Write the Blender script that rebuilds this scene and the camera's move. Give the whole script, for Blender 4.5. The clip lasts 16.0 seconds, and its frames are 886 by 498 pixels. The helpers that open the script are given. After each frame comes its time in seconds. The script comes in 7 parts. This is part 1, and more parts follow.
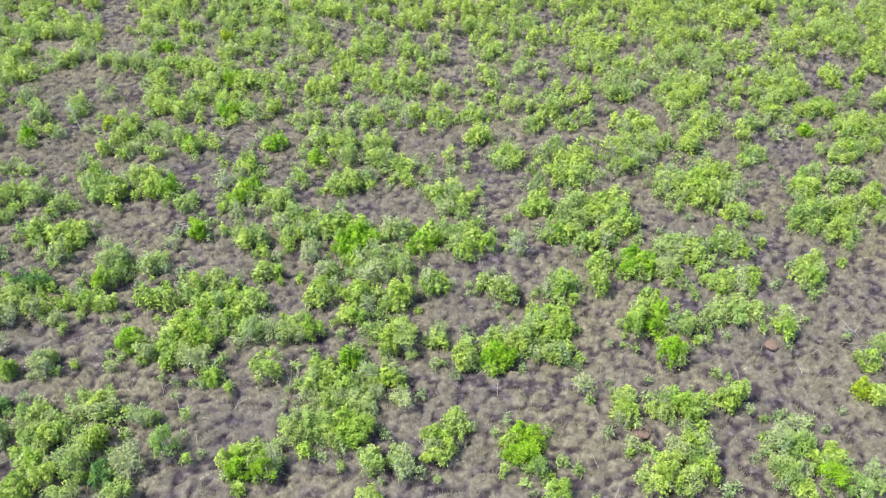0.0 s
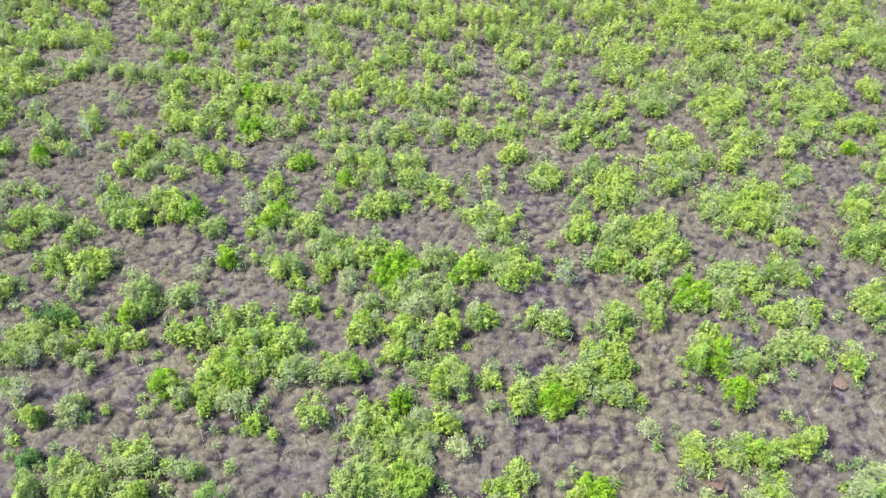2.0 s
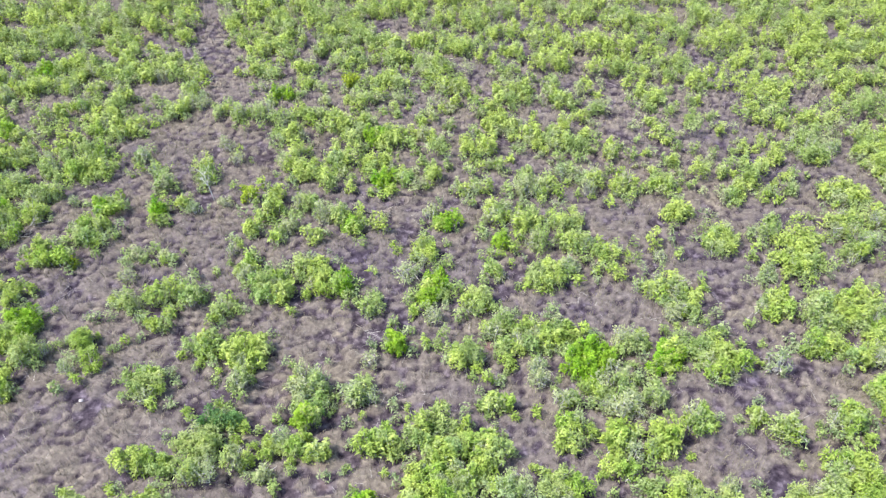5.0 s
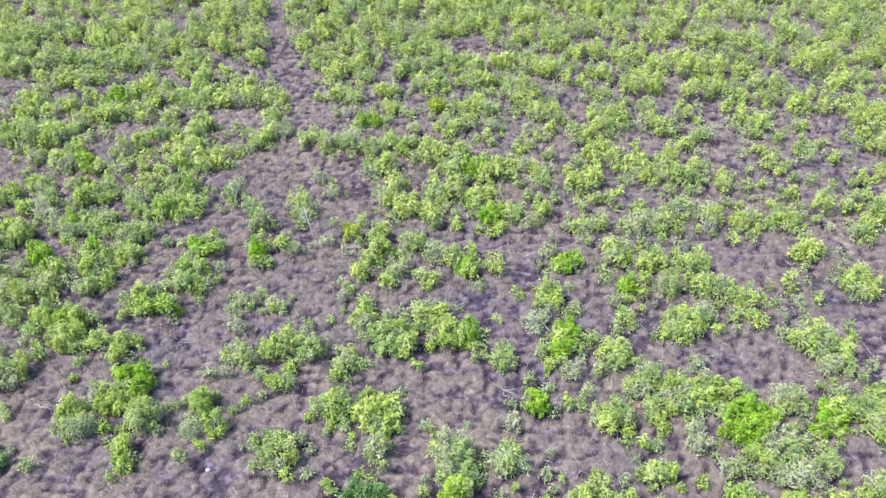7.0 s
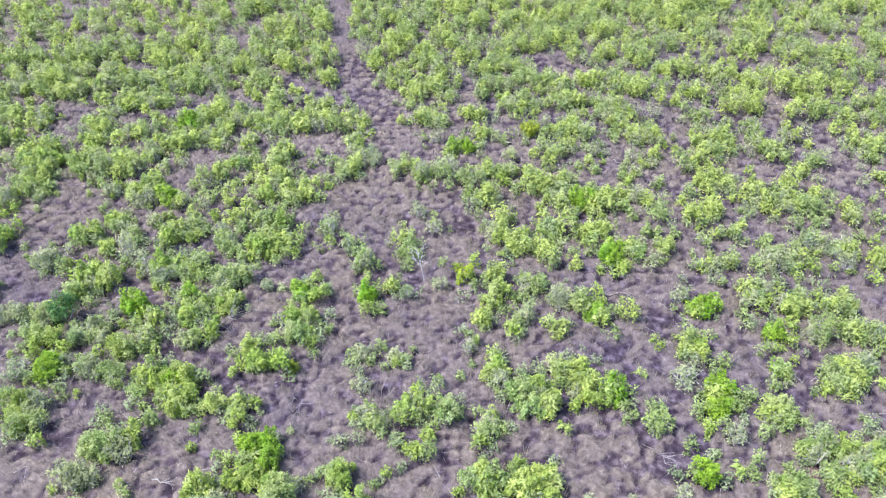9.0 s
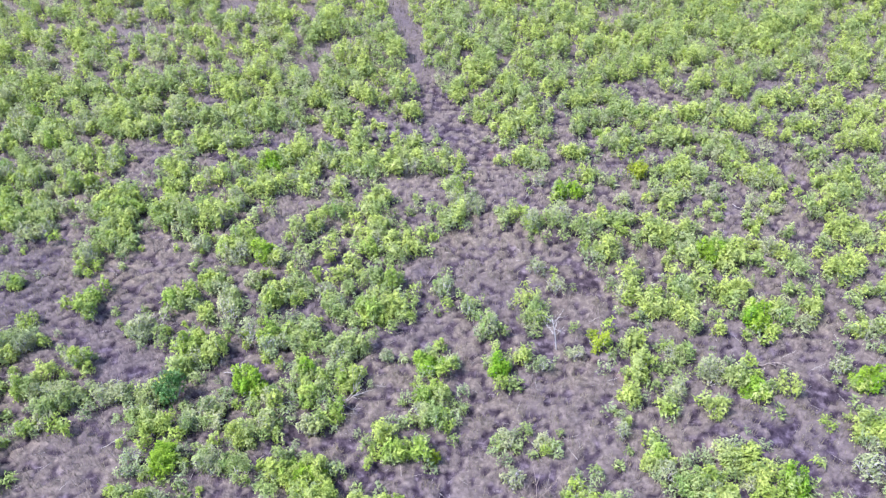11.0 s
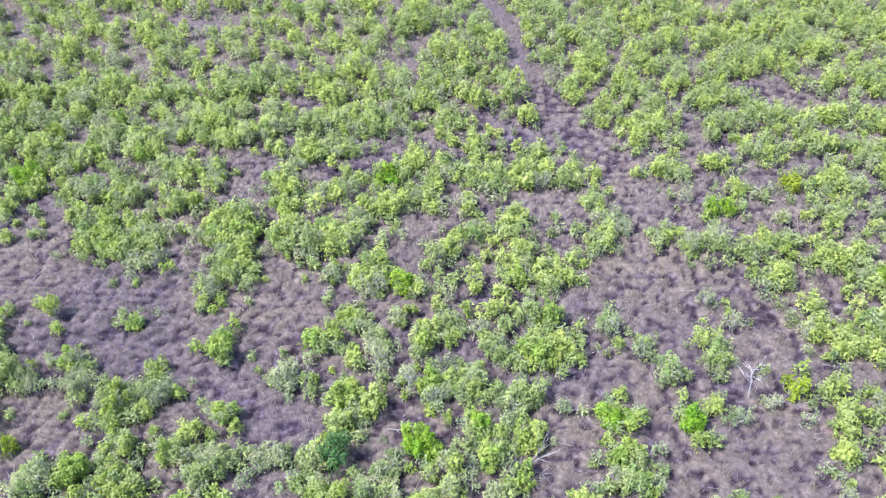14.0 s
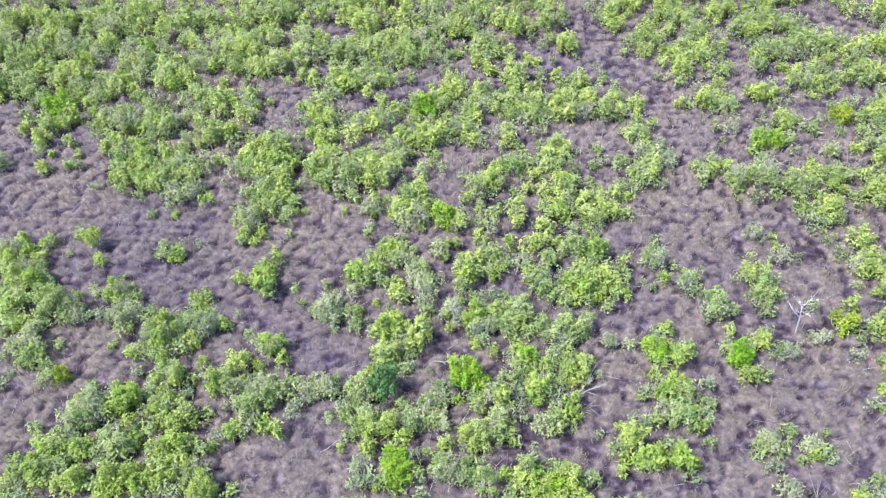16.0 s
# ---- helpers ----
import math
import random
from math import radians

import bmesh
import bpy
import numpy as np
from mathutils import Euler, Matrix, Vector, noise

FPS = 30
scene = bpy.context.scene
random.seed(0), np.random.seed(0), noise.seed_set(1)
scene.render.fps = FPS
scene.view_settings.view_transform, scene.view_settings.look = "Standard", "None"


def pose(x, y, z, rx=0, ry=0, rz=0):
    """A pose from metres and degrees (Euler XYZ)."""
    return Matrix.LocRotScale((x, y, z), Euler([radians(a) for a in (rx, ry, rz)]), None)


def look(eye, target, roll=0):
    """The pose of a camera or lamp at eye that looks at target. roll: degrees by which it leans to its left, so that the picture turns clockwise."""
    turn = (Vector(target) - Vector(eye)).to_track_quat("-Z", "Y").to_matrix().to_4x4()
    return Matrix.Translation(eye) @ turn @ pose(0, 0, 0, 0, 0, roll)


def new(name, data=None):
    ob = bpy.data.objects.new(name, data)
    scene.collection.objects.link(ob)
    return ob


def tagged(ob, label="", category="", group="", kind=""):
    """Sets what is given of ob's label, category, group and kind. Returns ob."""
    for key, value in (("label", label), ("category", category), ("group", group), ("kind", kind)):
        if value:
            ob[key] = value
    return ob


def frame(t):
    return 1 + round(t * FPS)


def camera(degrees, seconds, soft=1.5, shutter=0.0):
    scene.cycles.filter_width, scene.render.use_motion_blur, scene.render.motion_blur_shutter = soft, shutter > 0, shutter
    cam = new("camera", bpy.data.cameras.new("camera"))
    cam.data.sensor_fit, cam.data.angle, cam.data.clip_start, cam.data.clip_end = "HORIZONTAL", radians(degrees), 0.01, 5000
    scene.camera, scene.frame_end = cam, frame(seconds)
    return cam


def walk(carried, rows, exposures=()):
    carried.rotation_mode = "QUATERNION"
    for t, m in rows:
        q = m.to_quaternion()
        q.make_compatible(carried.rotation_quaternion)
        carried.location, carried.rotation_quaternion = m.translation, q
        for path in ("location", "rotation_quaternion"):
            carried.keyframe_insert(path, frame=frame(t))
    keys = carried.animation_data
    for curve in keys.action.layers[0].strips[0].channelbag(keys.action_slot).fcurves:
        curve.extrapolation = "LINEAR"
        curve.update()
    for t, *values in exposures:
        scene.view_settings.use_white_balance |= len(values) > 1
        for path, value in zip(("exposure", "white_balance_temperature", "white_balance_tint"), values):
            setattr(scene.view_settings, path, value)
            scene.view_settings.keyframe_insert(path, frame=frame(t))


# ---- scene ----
import collections
import itertools

# ---------------------------------------------------------------- camera
cam = camera(61.4, 16.0, soft=1.4)
PATH = [
    (0, (4.671, -1.635, 19.872), (4.578, -0.05, 18.656), 0.2),
    (0.5, (4.555, -1.62, 19.834), (4.468, -0.037, 18.614), 0.4),
    (1, (4.089, -1.211, 19.805), (4.006, 0.369, 18.582), 0.4),
    (1.5, (3.445, -0.639, 19.854), (3.375, 0.94, 18.628), 0.6),
    (2, (2.275, 0.316, 20.049), (2.214, 1.895, 18.822), 0.8),
    (2.5, (1.178, 1.101, 20.259), (1.119, 2.678, 19.031), 0.8),
    (3, (-0.02, 1.862, 20.402), (-0.079, 3.44, 19.175), 0.9),
    (3.5, (-1.287, 2.61, 20.447), (-1.344, 4.187, 19.218), 1.0),
    (4, (-2.646, 3.365, 20.461), (-2.699, 4.94, 19.229), 1.0),
    (4.2, (-3.175, 3.657, 20.472), (-3.227, 5.229, 19.237), 1.0),
    (6.3, (-8.526, 6.281, 20.948), (-8.587, 7.841, 19.698), 0.7),
    (6.5, (-9.04, 6.532, 20.925), (-9.099, 8.093, 19.677), 0.7),
    (7, (-10.267, 7.146, 20.879), (-10.328, 8.708, 19.631), 0.6),
    (7.5, (-11.393, 7.772, 20.86), (-11.455, 9.333, 19.611), 0.5),
    (8, (-12.718, 8.474, 20.838), (-12.78, 10.035, 19.588), 0.4),
    (8.5, (-14.09, 9.194, 20.786), (-14.147, 10.752, 19.534), 0.4),
    (9, (-15.515, 9.944, 20.843), (-15.565, 11.501, 19.588), 0.4),
    (9.2, (-16.059, 10.259, 20.864), (-16.109, 11.816, 19.609), 0.4),
    (11.3, (-21.602, 13.935, 21.341), (-21.643, 15.485, 20.077), 0.2),
    (11.5, (-22.133, 14.266, 21.372), (-22.171, 15.815, 20.108), 0.4),
    (12, (-23.358, 15.172, 21.442), (-23.392, 16.718, 20.173), 0.4),
    (12.5, (-24.581, 16.032, 21.424), (-24.614, 17.579, 20.157), 0.5),
    (13, (-25.753, 16.67, 21.358), (-25.775, 18.218, 20.091), 0.4),
    (13.5, (-26.666, 16.985, 21.299), (-26.684, 18.511, 20.006), 0.4),
    (14, (-27.26, 17.127, 21.223), (-27.284, 18.623, 19.895), 0.2),
    (14.5, (-27.616, 17.178, 21.158), (-27.65, 18.63, 19.783), 0.1),
    (15, (-27.897, 17.186, 21.025), (-27.941, 18.548, 19.561), -0.2),
    (15.5, (-28.2, 17.251, 20.962), (-28.245, 18.607, 19.493), -0.2),
    (16, (-28.398, 17.334, 20.956), (-28.452, 18.705, 19.501), -0.5),
]
walk(cam, [(t, look(eye, target, roll)) for t, eye, target, roll in PATH], [(0.0, 1.47, 7050, -9), (3.5, 1.55, 6680, 2), (7.0, 1.53, 6090, 14), (12.5, 1.52, 5800, 21), (16.0, 1.51, 5880, 18)])

# ---------------------------------------------------------------- world and sun
SUN_ELEVATION, SUN_AZIMUTH = 58.0, -105.0      # degrees above the ground; degrees from +y towards +x
world = bpy.data.worlds.new("world")
scene.world = world
world.use_nodes = True
sky = world.node_tree.nodes.new("ShaderNodeTexSky")
sky.sky_type, sky.sun_disc = "NISHITA", False
sky.sun_elevation, sky.sun_rotation = radians(SUN_ELEVATION), radians(SUN_AZIMUTH)
sky.air_density, sky.dust_density = 1.0, 2.0
background = world.node_tree.nodes["Background"]
background.inputs["Strength"].default_value = 0.155
world.node_tree.links.new(sky.outputs["Color"], background.inputs["Color"])

sun = new("sun", bpy.data.lights.new("sun", "SUN"))
sun.data.energy, sun.data.angle, sun.data.color = 3.1, radians(7.0), (1.0, 0.94, 0.87)
a, e = radians(SUN_AZIMUTH), radians(SUN_ELEVATION)
sun.matrix_world = look((math.sin(a) * math.cos(e) * 50, math.cos(a) * math.cos(e) * 50, math.sin(e) * 50), (0, 0, 0))


# ---------------------------------------------------------------- materials
def material(name, roughness):
    m = bpy.data.materials.new(name)
    m.use_nodes = True
    shader = m.node_tree.nodes["Principled BSDF"]
    shader.inputs["Roughness"].default_value = roughness
    return m, m.node_tree.nodes, m.node_tree.links, shader


def ramp(nodes, *stops):
    r = nodes.new("ShaderNodeValToRGB")
    while len(r.color_ramp.elements) < len(stops):
        r.color_ramp.elements.new(0.5)
    for el, (p, c) in zip(r.color_ramp.elements, stops):
        el.position, el.color = p, (*c, 1)
    return r


def blend(nodes, links, kind, factor, one, two):
    mix = nodes.new("ShaderNodeMix")
    mix.data_type, mix.blend_type = "RGBA", kind
    for socket, value in ((mix.inputs[0], factor), (mix.inputs[6], one), (mix.inputs[7], two)):
        if isinstance(value, bpy.types.NodeSocket):
            links.new(value, socket)
        elif isinstance(value, tuple):
            socket.default_value = (*value, 1)
        else:
            socket.default_value = value
    return mix.outputs[2]


def place_noise(nodes, links, scale, detail=3.0, rough=0.55):
    where = nodes.new("ShaderNodeNewGeometry")
    n = nodes.new("ShaderNodeTexNoise")
    n.inputs["Scale"].default_value, n.inputs["Detail"].default_value, n.inputs["Roughness"].default_value = scale, detail, rough
    links.new(where.outputs["Position"], n.inputs["Vector"])
    return n.outputs["Fac"]


def leaf_material(name, dark, mid, light, other, dust=0.45, glow=0.35):
    """Leaves: each leaf has its own tone, each shrub its own cast; light shines through them."""
    m, nodes, links, shader = material(name, 0.5)
    geo, info = nodes.new("ShaderNodeNewGeometry"), nodes.new("ShaderNodeObjectInfo")
    tone = ramp(nodes, (0.0, dark), (0.40, mid), (0.80, light), (1.0, tuple(v * 1.06 for v in light)))
    links.new(geo.outputs["Random Per Island"], tone.inputs["Fac"])
    cast = ramp(nodes, (0.0, tuple(v * k for v, k in zip(mid, (0.72, 0.95, 0.75)))), (0.4, mid), (1.0, other))
    links.new(info.outputs["Random"], cast.inputs["Fac"])
    colour = blend(nodes, links, "MIX", 0.58, tone.outputs["Color"], cast.outputs["Color"])
    patch = ramp(nodes, (0.35, (0.68, 0.71, 0.72)), (0.65, (1.26, 1.22, 1.12)))
    links.new(place_noise(nodes, links, 2.2), patch.inputs["Fac"])
    colour = blend(nodes, links, "MULTIPLY", 1.0, colour, patch.outputs["Color"])
    dusty = ramp(nodes, (0.52, (0, 0, 0)), (0.70, (dust, dust, dust)))
    links.new(place_noise(nodes, links, 1.1, 4.0), dusty.inputs["Fac"])
    colour = blend(nodes, links, "MIX", dusty.outputs["Color"], colour, (0.35, 0.385, 0.24))
    links.new(colour, shader.inputs["Base Color"])
    shader.inputs["Specular IOR Level"].default_value = 0.14
    through_leaf = nodes.new("ShaderNodeBsdfTranslucent")
    links.new(blend(nodes, links, "MULTIPLY", 1.0, colour, (1.3, 1.35, 0.6)), through_leaf.inputs["Color"])
    mix = nodes.new("ShaderNodeMixShader")
    mix.inputs["Fac"].default_value = glow
    links.new(shader.outputs["BSDF"], mix.inputs[1])
    links.new(through_leaf.outputs["BSDF"], mix.inputs[2])
    links.new(mix.outputs["Shader"], nodes["Material Output"].inputs["Surface"])
    return m


LEAVES = {
    "lime": leaf_material("lime leaves", (0.112, 0.162, 0.030), (0.240, 0.325, 0.068), (0.425, 0.500, 0.145), (0.340, 0.41, 0.125), 0.45),
    "green": leaf_material("green leaves", (0.098, 0.148, 0.047), (0.222, 0.296, 0.102), (0.380, 0.442, 0.195), (0.322, 0.385, 0.145), 0.50),
    "grey": leaf_material("grey-green leaves", (0.138, 0.166, 0.095), (0.262, 0.298, 0.175), (0.385, 0.420, 0.255), (0.325, 0.362, 0.180), 0.50),
    "dark": leaf_material("dark green leaves", (0.040, 0.095, 0.035), (0.085, 0.175, 0.060), (0.16, 0.28, 0.11), (0.14, 0.24, 0.08), 0.3),
    "vivid": leaf_material("vivid green leaves", (0.075, 0.148, 0.012), (0.162, 0.292, 0.022), (0.295, 0.435, 0.048), (0.235, 0.355, 0.036), 0.12),
    "yellow": leaf_material("yellow-green leaves", (0.11, 0.150, 0.012), (0.24, 0.305, 0.024), (0.38, 0.45, 0.050), (0.31, 0.37, 0.04), 0.2),
}


def ground_material():
    """Purplish bare soil, its colour darkened for the shade between hummocks, matted over with dead grass where they
    grow.
    """
    m, nodes, links, shader = material("dry grassland soil", 0.95)
    # purplish soil, painted darker to stand in for shade in the hummock gaps
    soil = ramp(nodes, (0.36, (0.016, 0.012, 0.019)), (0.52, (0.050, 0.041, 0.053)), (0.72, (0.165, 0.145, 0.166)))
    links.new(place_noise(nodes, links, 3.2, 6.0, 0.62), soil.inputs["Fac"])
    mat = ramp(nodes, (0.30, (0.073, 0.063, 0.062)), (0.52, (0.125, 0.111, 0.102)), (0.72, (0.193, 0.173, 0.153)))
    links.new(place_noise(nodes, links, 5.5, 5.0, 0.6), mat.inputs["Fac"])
    thatch_gap_shade = nodes.new("ShaderNodeAttribute")
    thatch_gap_shade.attribute_name = "thatch_gap_shade"
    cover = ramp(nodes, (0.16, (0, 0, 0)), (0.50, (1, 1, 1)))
    links.new(thatch_gap_shade.outputs["Fac"], cover.inputs["Fac"])
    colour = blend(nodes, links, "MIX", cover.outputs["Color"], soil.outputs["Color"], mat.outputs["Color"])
    sweep = ramp(nodes, (0.36, (0.86, 0.83, 0.94)), (0.62, (1.10, 1.06, 0.96)))
    links.new(place_noise(nodes, links, 0.16, 4.0), sweep.inputs["Fac"])
    colour = blend(nodes, links, "MULTIPLY", 1.0, colour, sweep.outputs["Color"])
    red = ramp(nodes, (0.66, (0, 0, 0)), (0.78, (0.45, 0.45, 0.45)))
    links.new(place_noise(nodes, links, 0.45, 5.0), red.inputs["Fac"])
    colour = blend(nodes, links, "MIX", red.outputs["Color"], colour, (0.24, 0.165, 0.145))
    links.new(colour, shader.inputs["Base Color"])
    shader.inputs["Specular IOR Level"].default_value = 0.1
    bump = nodes.new("ShaderNodeBump")
    bump.inputs["Strength"].default_value, bump.inputs["Distance"].default_value = 0.5, 0.05
    links.new(place_noise(nodes, links, 16.0, 5.0, 0.65), bump.inputs["Height"])
    links.new(bump.outputs["Normal"], shader.inputs["Normal"])
    return m


def grass_material():
    m, nodes, links, shader = material("dry grass", 0.85)
    geo = nodes.new("ShaderNodeNewGeometry")
    tone = ramp(nodes, (0.0, (0.084, 0.073, 0.069)), (0.5, (0.138, 0.123, 0.110)), (1.0, (0.242, 0.219, 0.188)))
    links.new(geo.outputs["Random Per Island"], tone.inputs["Fac"])
    tuft = ramp(nodes, (0.32, (0.74, 0.70, 0.75)), (0.50, (0.97, 0.95, 0.95)), (0.68, (1.20, 1.18, 1.10)))
    links.new(place_noise(nodes, links, 1.6, 3.0), tuft.inputs["Fac"])
    colour = blend(nodes, links, "MULTIPLY", 1.0, tone.outputs["Color"], tuft.outputs["Color"])
    sweep = ramp(nodes, (0.38, (0.90, 0.86, 0.97)), (0.56, (1.05, 1.08, 0.84)))
    links.new(place_noise(nodes, links, 0.22, 5.0), sweep.inputs["Fac"])
    links.new(blend(nodes, links, "MULTIPLY", 1.0, colour, sweep.outputs["Color"]), shader.inputs["Base Color"])
    shader.inputs["Specular IOR Level"].default_value = 0.15
    return m


def bark_material(name, dark, light):
    m, nodes, links, shader = material(name, 0.85)
    tone = ramp(nodes, (0.35, dark), (0.65, light))
    links.new(place_noise(nodes, links, 25.0, 5.0), tone.inputs["Fac"])
    links.new(tone.outputs["Color"], shader.inputs["Base Color"])
    return m


SOIL, GRASS = ground_material(), grass_material()
BARK = bark_material("grey bark", (0.27, 0.26, 0.25), (0.52, 0.50, 0.48))
BLEACHED = bark_material("bleached dead wood", (0.20, 0.188, 0.178), (0.37, 0.35, 0.33))
WHITE_WOOD = bark_material("sun-bleached standing wood", (0.34, 0.325, 0.315), (0.54, 0.52, 0.50))
OLD_WOOD = bark_material("weathered fallen wood", (0.10, 0.085, 0.08), (0.26, 0.22, 0.20))
STONE = bark_material("pale stone", (0.20, 0.19, 0.20), (0.33, 0.32, 0.33))


# ---------------------------------------------------------------- ground
LATTICE = np.random.default_rng(3).random((256, 256))


def swirl(x, y, step, shift=0):
    """Smooth random heights from 0 to 1 on a lattice of that step, in metres."""
    u, v = np.asarray(x, float) / step + shift * 17.3, np.asarray(y, float) / step + shift * 9.1
    i, j = np.floor(u).astype(int), np.floor(v).astype(int)
    u, v = u - i, v - j
    u, v = u * u * (3 - 2 * u), v * v * (3 - 2 * v)
    at = lambda a, b: LATTICE[a % 256, b % 256]
    return (at(i, j) * (1 - u) + at(i + 1, j) * u) * (1 - v) + (at(i, j + 1) * (1 - u) + at(i + 1, j + 1) * u) * v


TUFT = 0.43                                    # usual distance between the hummocks, in metres


def hummocks(i, j):
    """The grass hummock of each cell: its place, its radius (0 where none grows) and its height."""
    at = lambda a, b: LATTICE[a % 256, b % 256]
    px, py = (i + 0.12 + 0.76 * at(i, j)) * TUFT, (j + 0.12 + 0.76 * at(i * 7 + 13, j * 3 + 57)) * TUFT
    grown = 0.62 * swirl(px, py, 2.1, 2) + 0.38 * at(i + 101, j + 37) > 0.27
    return px, py, np.where(grown, TUFT * (0.42 + 0.34 * at(i * 3 + 5, j + 91)), 0.0), 0.55 + 0.45 * at(i + 29, j * 5 + 11)


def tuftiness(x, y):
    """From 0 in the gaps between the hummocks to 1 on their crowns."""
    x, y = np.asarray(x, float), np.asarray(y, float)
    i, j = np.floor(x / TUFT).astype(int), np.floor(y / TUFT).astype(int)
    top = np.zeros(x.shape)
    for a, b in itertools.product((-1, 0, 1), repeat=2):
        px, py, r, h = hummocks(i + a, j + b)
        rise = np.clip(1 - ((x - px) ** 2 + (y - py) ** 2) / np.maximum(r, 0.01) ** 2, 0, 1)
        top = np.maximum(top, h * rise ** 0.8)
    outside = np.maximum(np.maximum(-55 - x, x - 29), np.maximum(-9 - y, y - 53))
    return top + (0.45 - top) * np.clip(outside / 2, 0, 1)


def relief(x, y):
    """The ground's height: a long gentle rise, low swells, and the grass hummocks."""
    x, y = np.asarray(x, float), np.asarray(y, float)
    near = np.exp(-(np.maximum(0, np.hypot(x + 10, y - 40) - 60) / 30) ** 2)
    return 0.028 * np.clip(y - 18, 0, 62) + (0.3 * (swirl(x, y, 9.0, 3) - 0.5) + 0.23 * tuftiness(x, y)) * near


def mesh_of(name, verts, faces, mat, smooth=False):
    """A mesh from arrays of places and of triangles or quads."""
    verts, faces = np.asarray(verts, np.float32), np.asarray(faces, np.int32)
    me = bpy.data.meshes.new(name)
    me.vertices.add(len(verts))
    me.vertices.foreach_set("co", verts.ravel())
    k = faces.shape[1]
    me.loops.add(faces.size)
    me.loops.foreach_set("vertex_index", faces.ravel())
    me.polygons.add(len(faces))
    me.polygons.foreach_set("loop_start", np.arange(0, faces.size, k, dtype=np.int32))
    me.polygons.foreach_set("use_smooth", np.full(len(faces), smooth))
    me.update(calc_edges=True)
    me.materials.append(mat)
    return me


def spread(low, high, step, far):
    """Grid lines: close together from low to high, wider and wider out to far."""
    inner = np.arange(low, high + step, step)
    outer = np.cumsum(step * 1.35 ** np.arange(1, 60))
    outer = outer[outer < far]
    return np.r_[low - outer[::-1], inner, inner[-1] + outer]


gx, gy = spread(-56, 30, 0.2, 4000), spread(-10, 54, 0.2, 4000)
xx, yy = np.meshgrid(gx, gy)
nx, ny = len(gx), len(gy)
corner = (np.arange(ny - 1)[:, None] * nx + np.arange(nx - 1)).ravel()
ground = new("ground", mesh_of("ground", np.stack([xx, yy, relief(xx, yy)], -1).reshape(-1, 3),
                               np.stack([corner, corner + 1, corner + nx + 1, corner + nx], 1), SOIL, True))
# low values get the soil with painted gap shade, high ones the grass mat
thatch_gap_shade = ground.data.attributes.new("thatch_gap_shade", "FLOAT", "POINT")
thatch_gap_shade.data.foreach_set("value", tuftiness(xx, yy).ravel().astype(np.float32))
tagged(ground, "purplish-brown dry savanna soil with thin dead grass", "ground", kind="structure")


# ---------------------------------------------------------------- shapes of plants
def tube(points, radii, sides=5):
    """A tapered limb through points: places and quads."""
    points = np.asarray(points, float)
    verts, faces = [], []
    for i, (p, r) in enumerate(zip(points, radii)):
        way = Vector(points[min(i + 1, len(points) - 1)] - points[max(i - 1, 0)]).normalized()
        side = way.orthogonal().normalized()
        over = way.cross(side)
        for j in range(sides):
            g = 2 * math.pi * j / sides
            verts.append(p + r * (math.cos(g) * np.array(side) + math.sin(g) * np.array(over)))
        if i:
            b = (i - 1) * sides
            faces += [(b + j, b + (j + 1) % sides, b + sides + (j + 1) % sides, b + sides + j) for j in range(sides)]
    return verts, faces


def joined(pieces):
    verts, faces = [], []
    for v, f in pieces:
        n = len(verts)
        verts += list(v)
        faces += [tuple(i + n for i in q) for q in f]
    return verts, faces


def unit(v):
    return v / (np.linalg.norm(v, axis=1, keepdims=True) + 1e-9)


def leaves(rng, base, normal, along, length, width, plain=False):
    """Leaves that spring from base along a way, each facing its normal: places and triangles."""
    n = len(base)
    along = unit(along - 0.8 * (along * normal).sum(1, keepdims=True) * normal)
    across = unit(np.cross(normal, along))
    ln, w = length * rng.uniform(0.65, 1.3, (n, 1)), width * rng.uniform(0.75, 1.25, (n, 1))
    tip = base + along * ln - normal * ln * 0.10
    if plain:
        verts = np.stack([base + across * w * 0.8, tip, base - across * w * 0.8], 1).reshape(-1, 3)
        return verts, np.arange(3 * n).reshape(-1, 3)
    mid = base + along * ln * 0.5 + normal * w * 0.3
    verts = np.stack([base, mid - across * w, tip, mid + across * w], 1).reshape(-1, 3)
    f = np.arange(n)[:, None] * 4
    return verts, np.concatenate([f + [0, 1, 2], f + [0, 2, 3]])


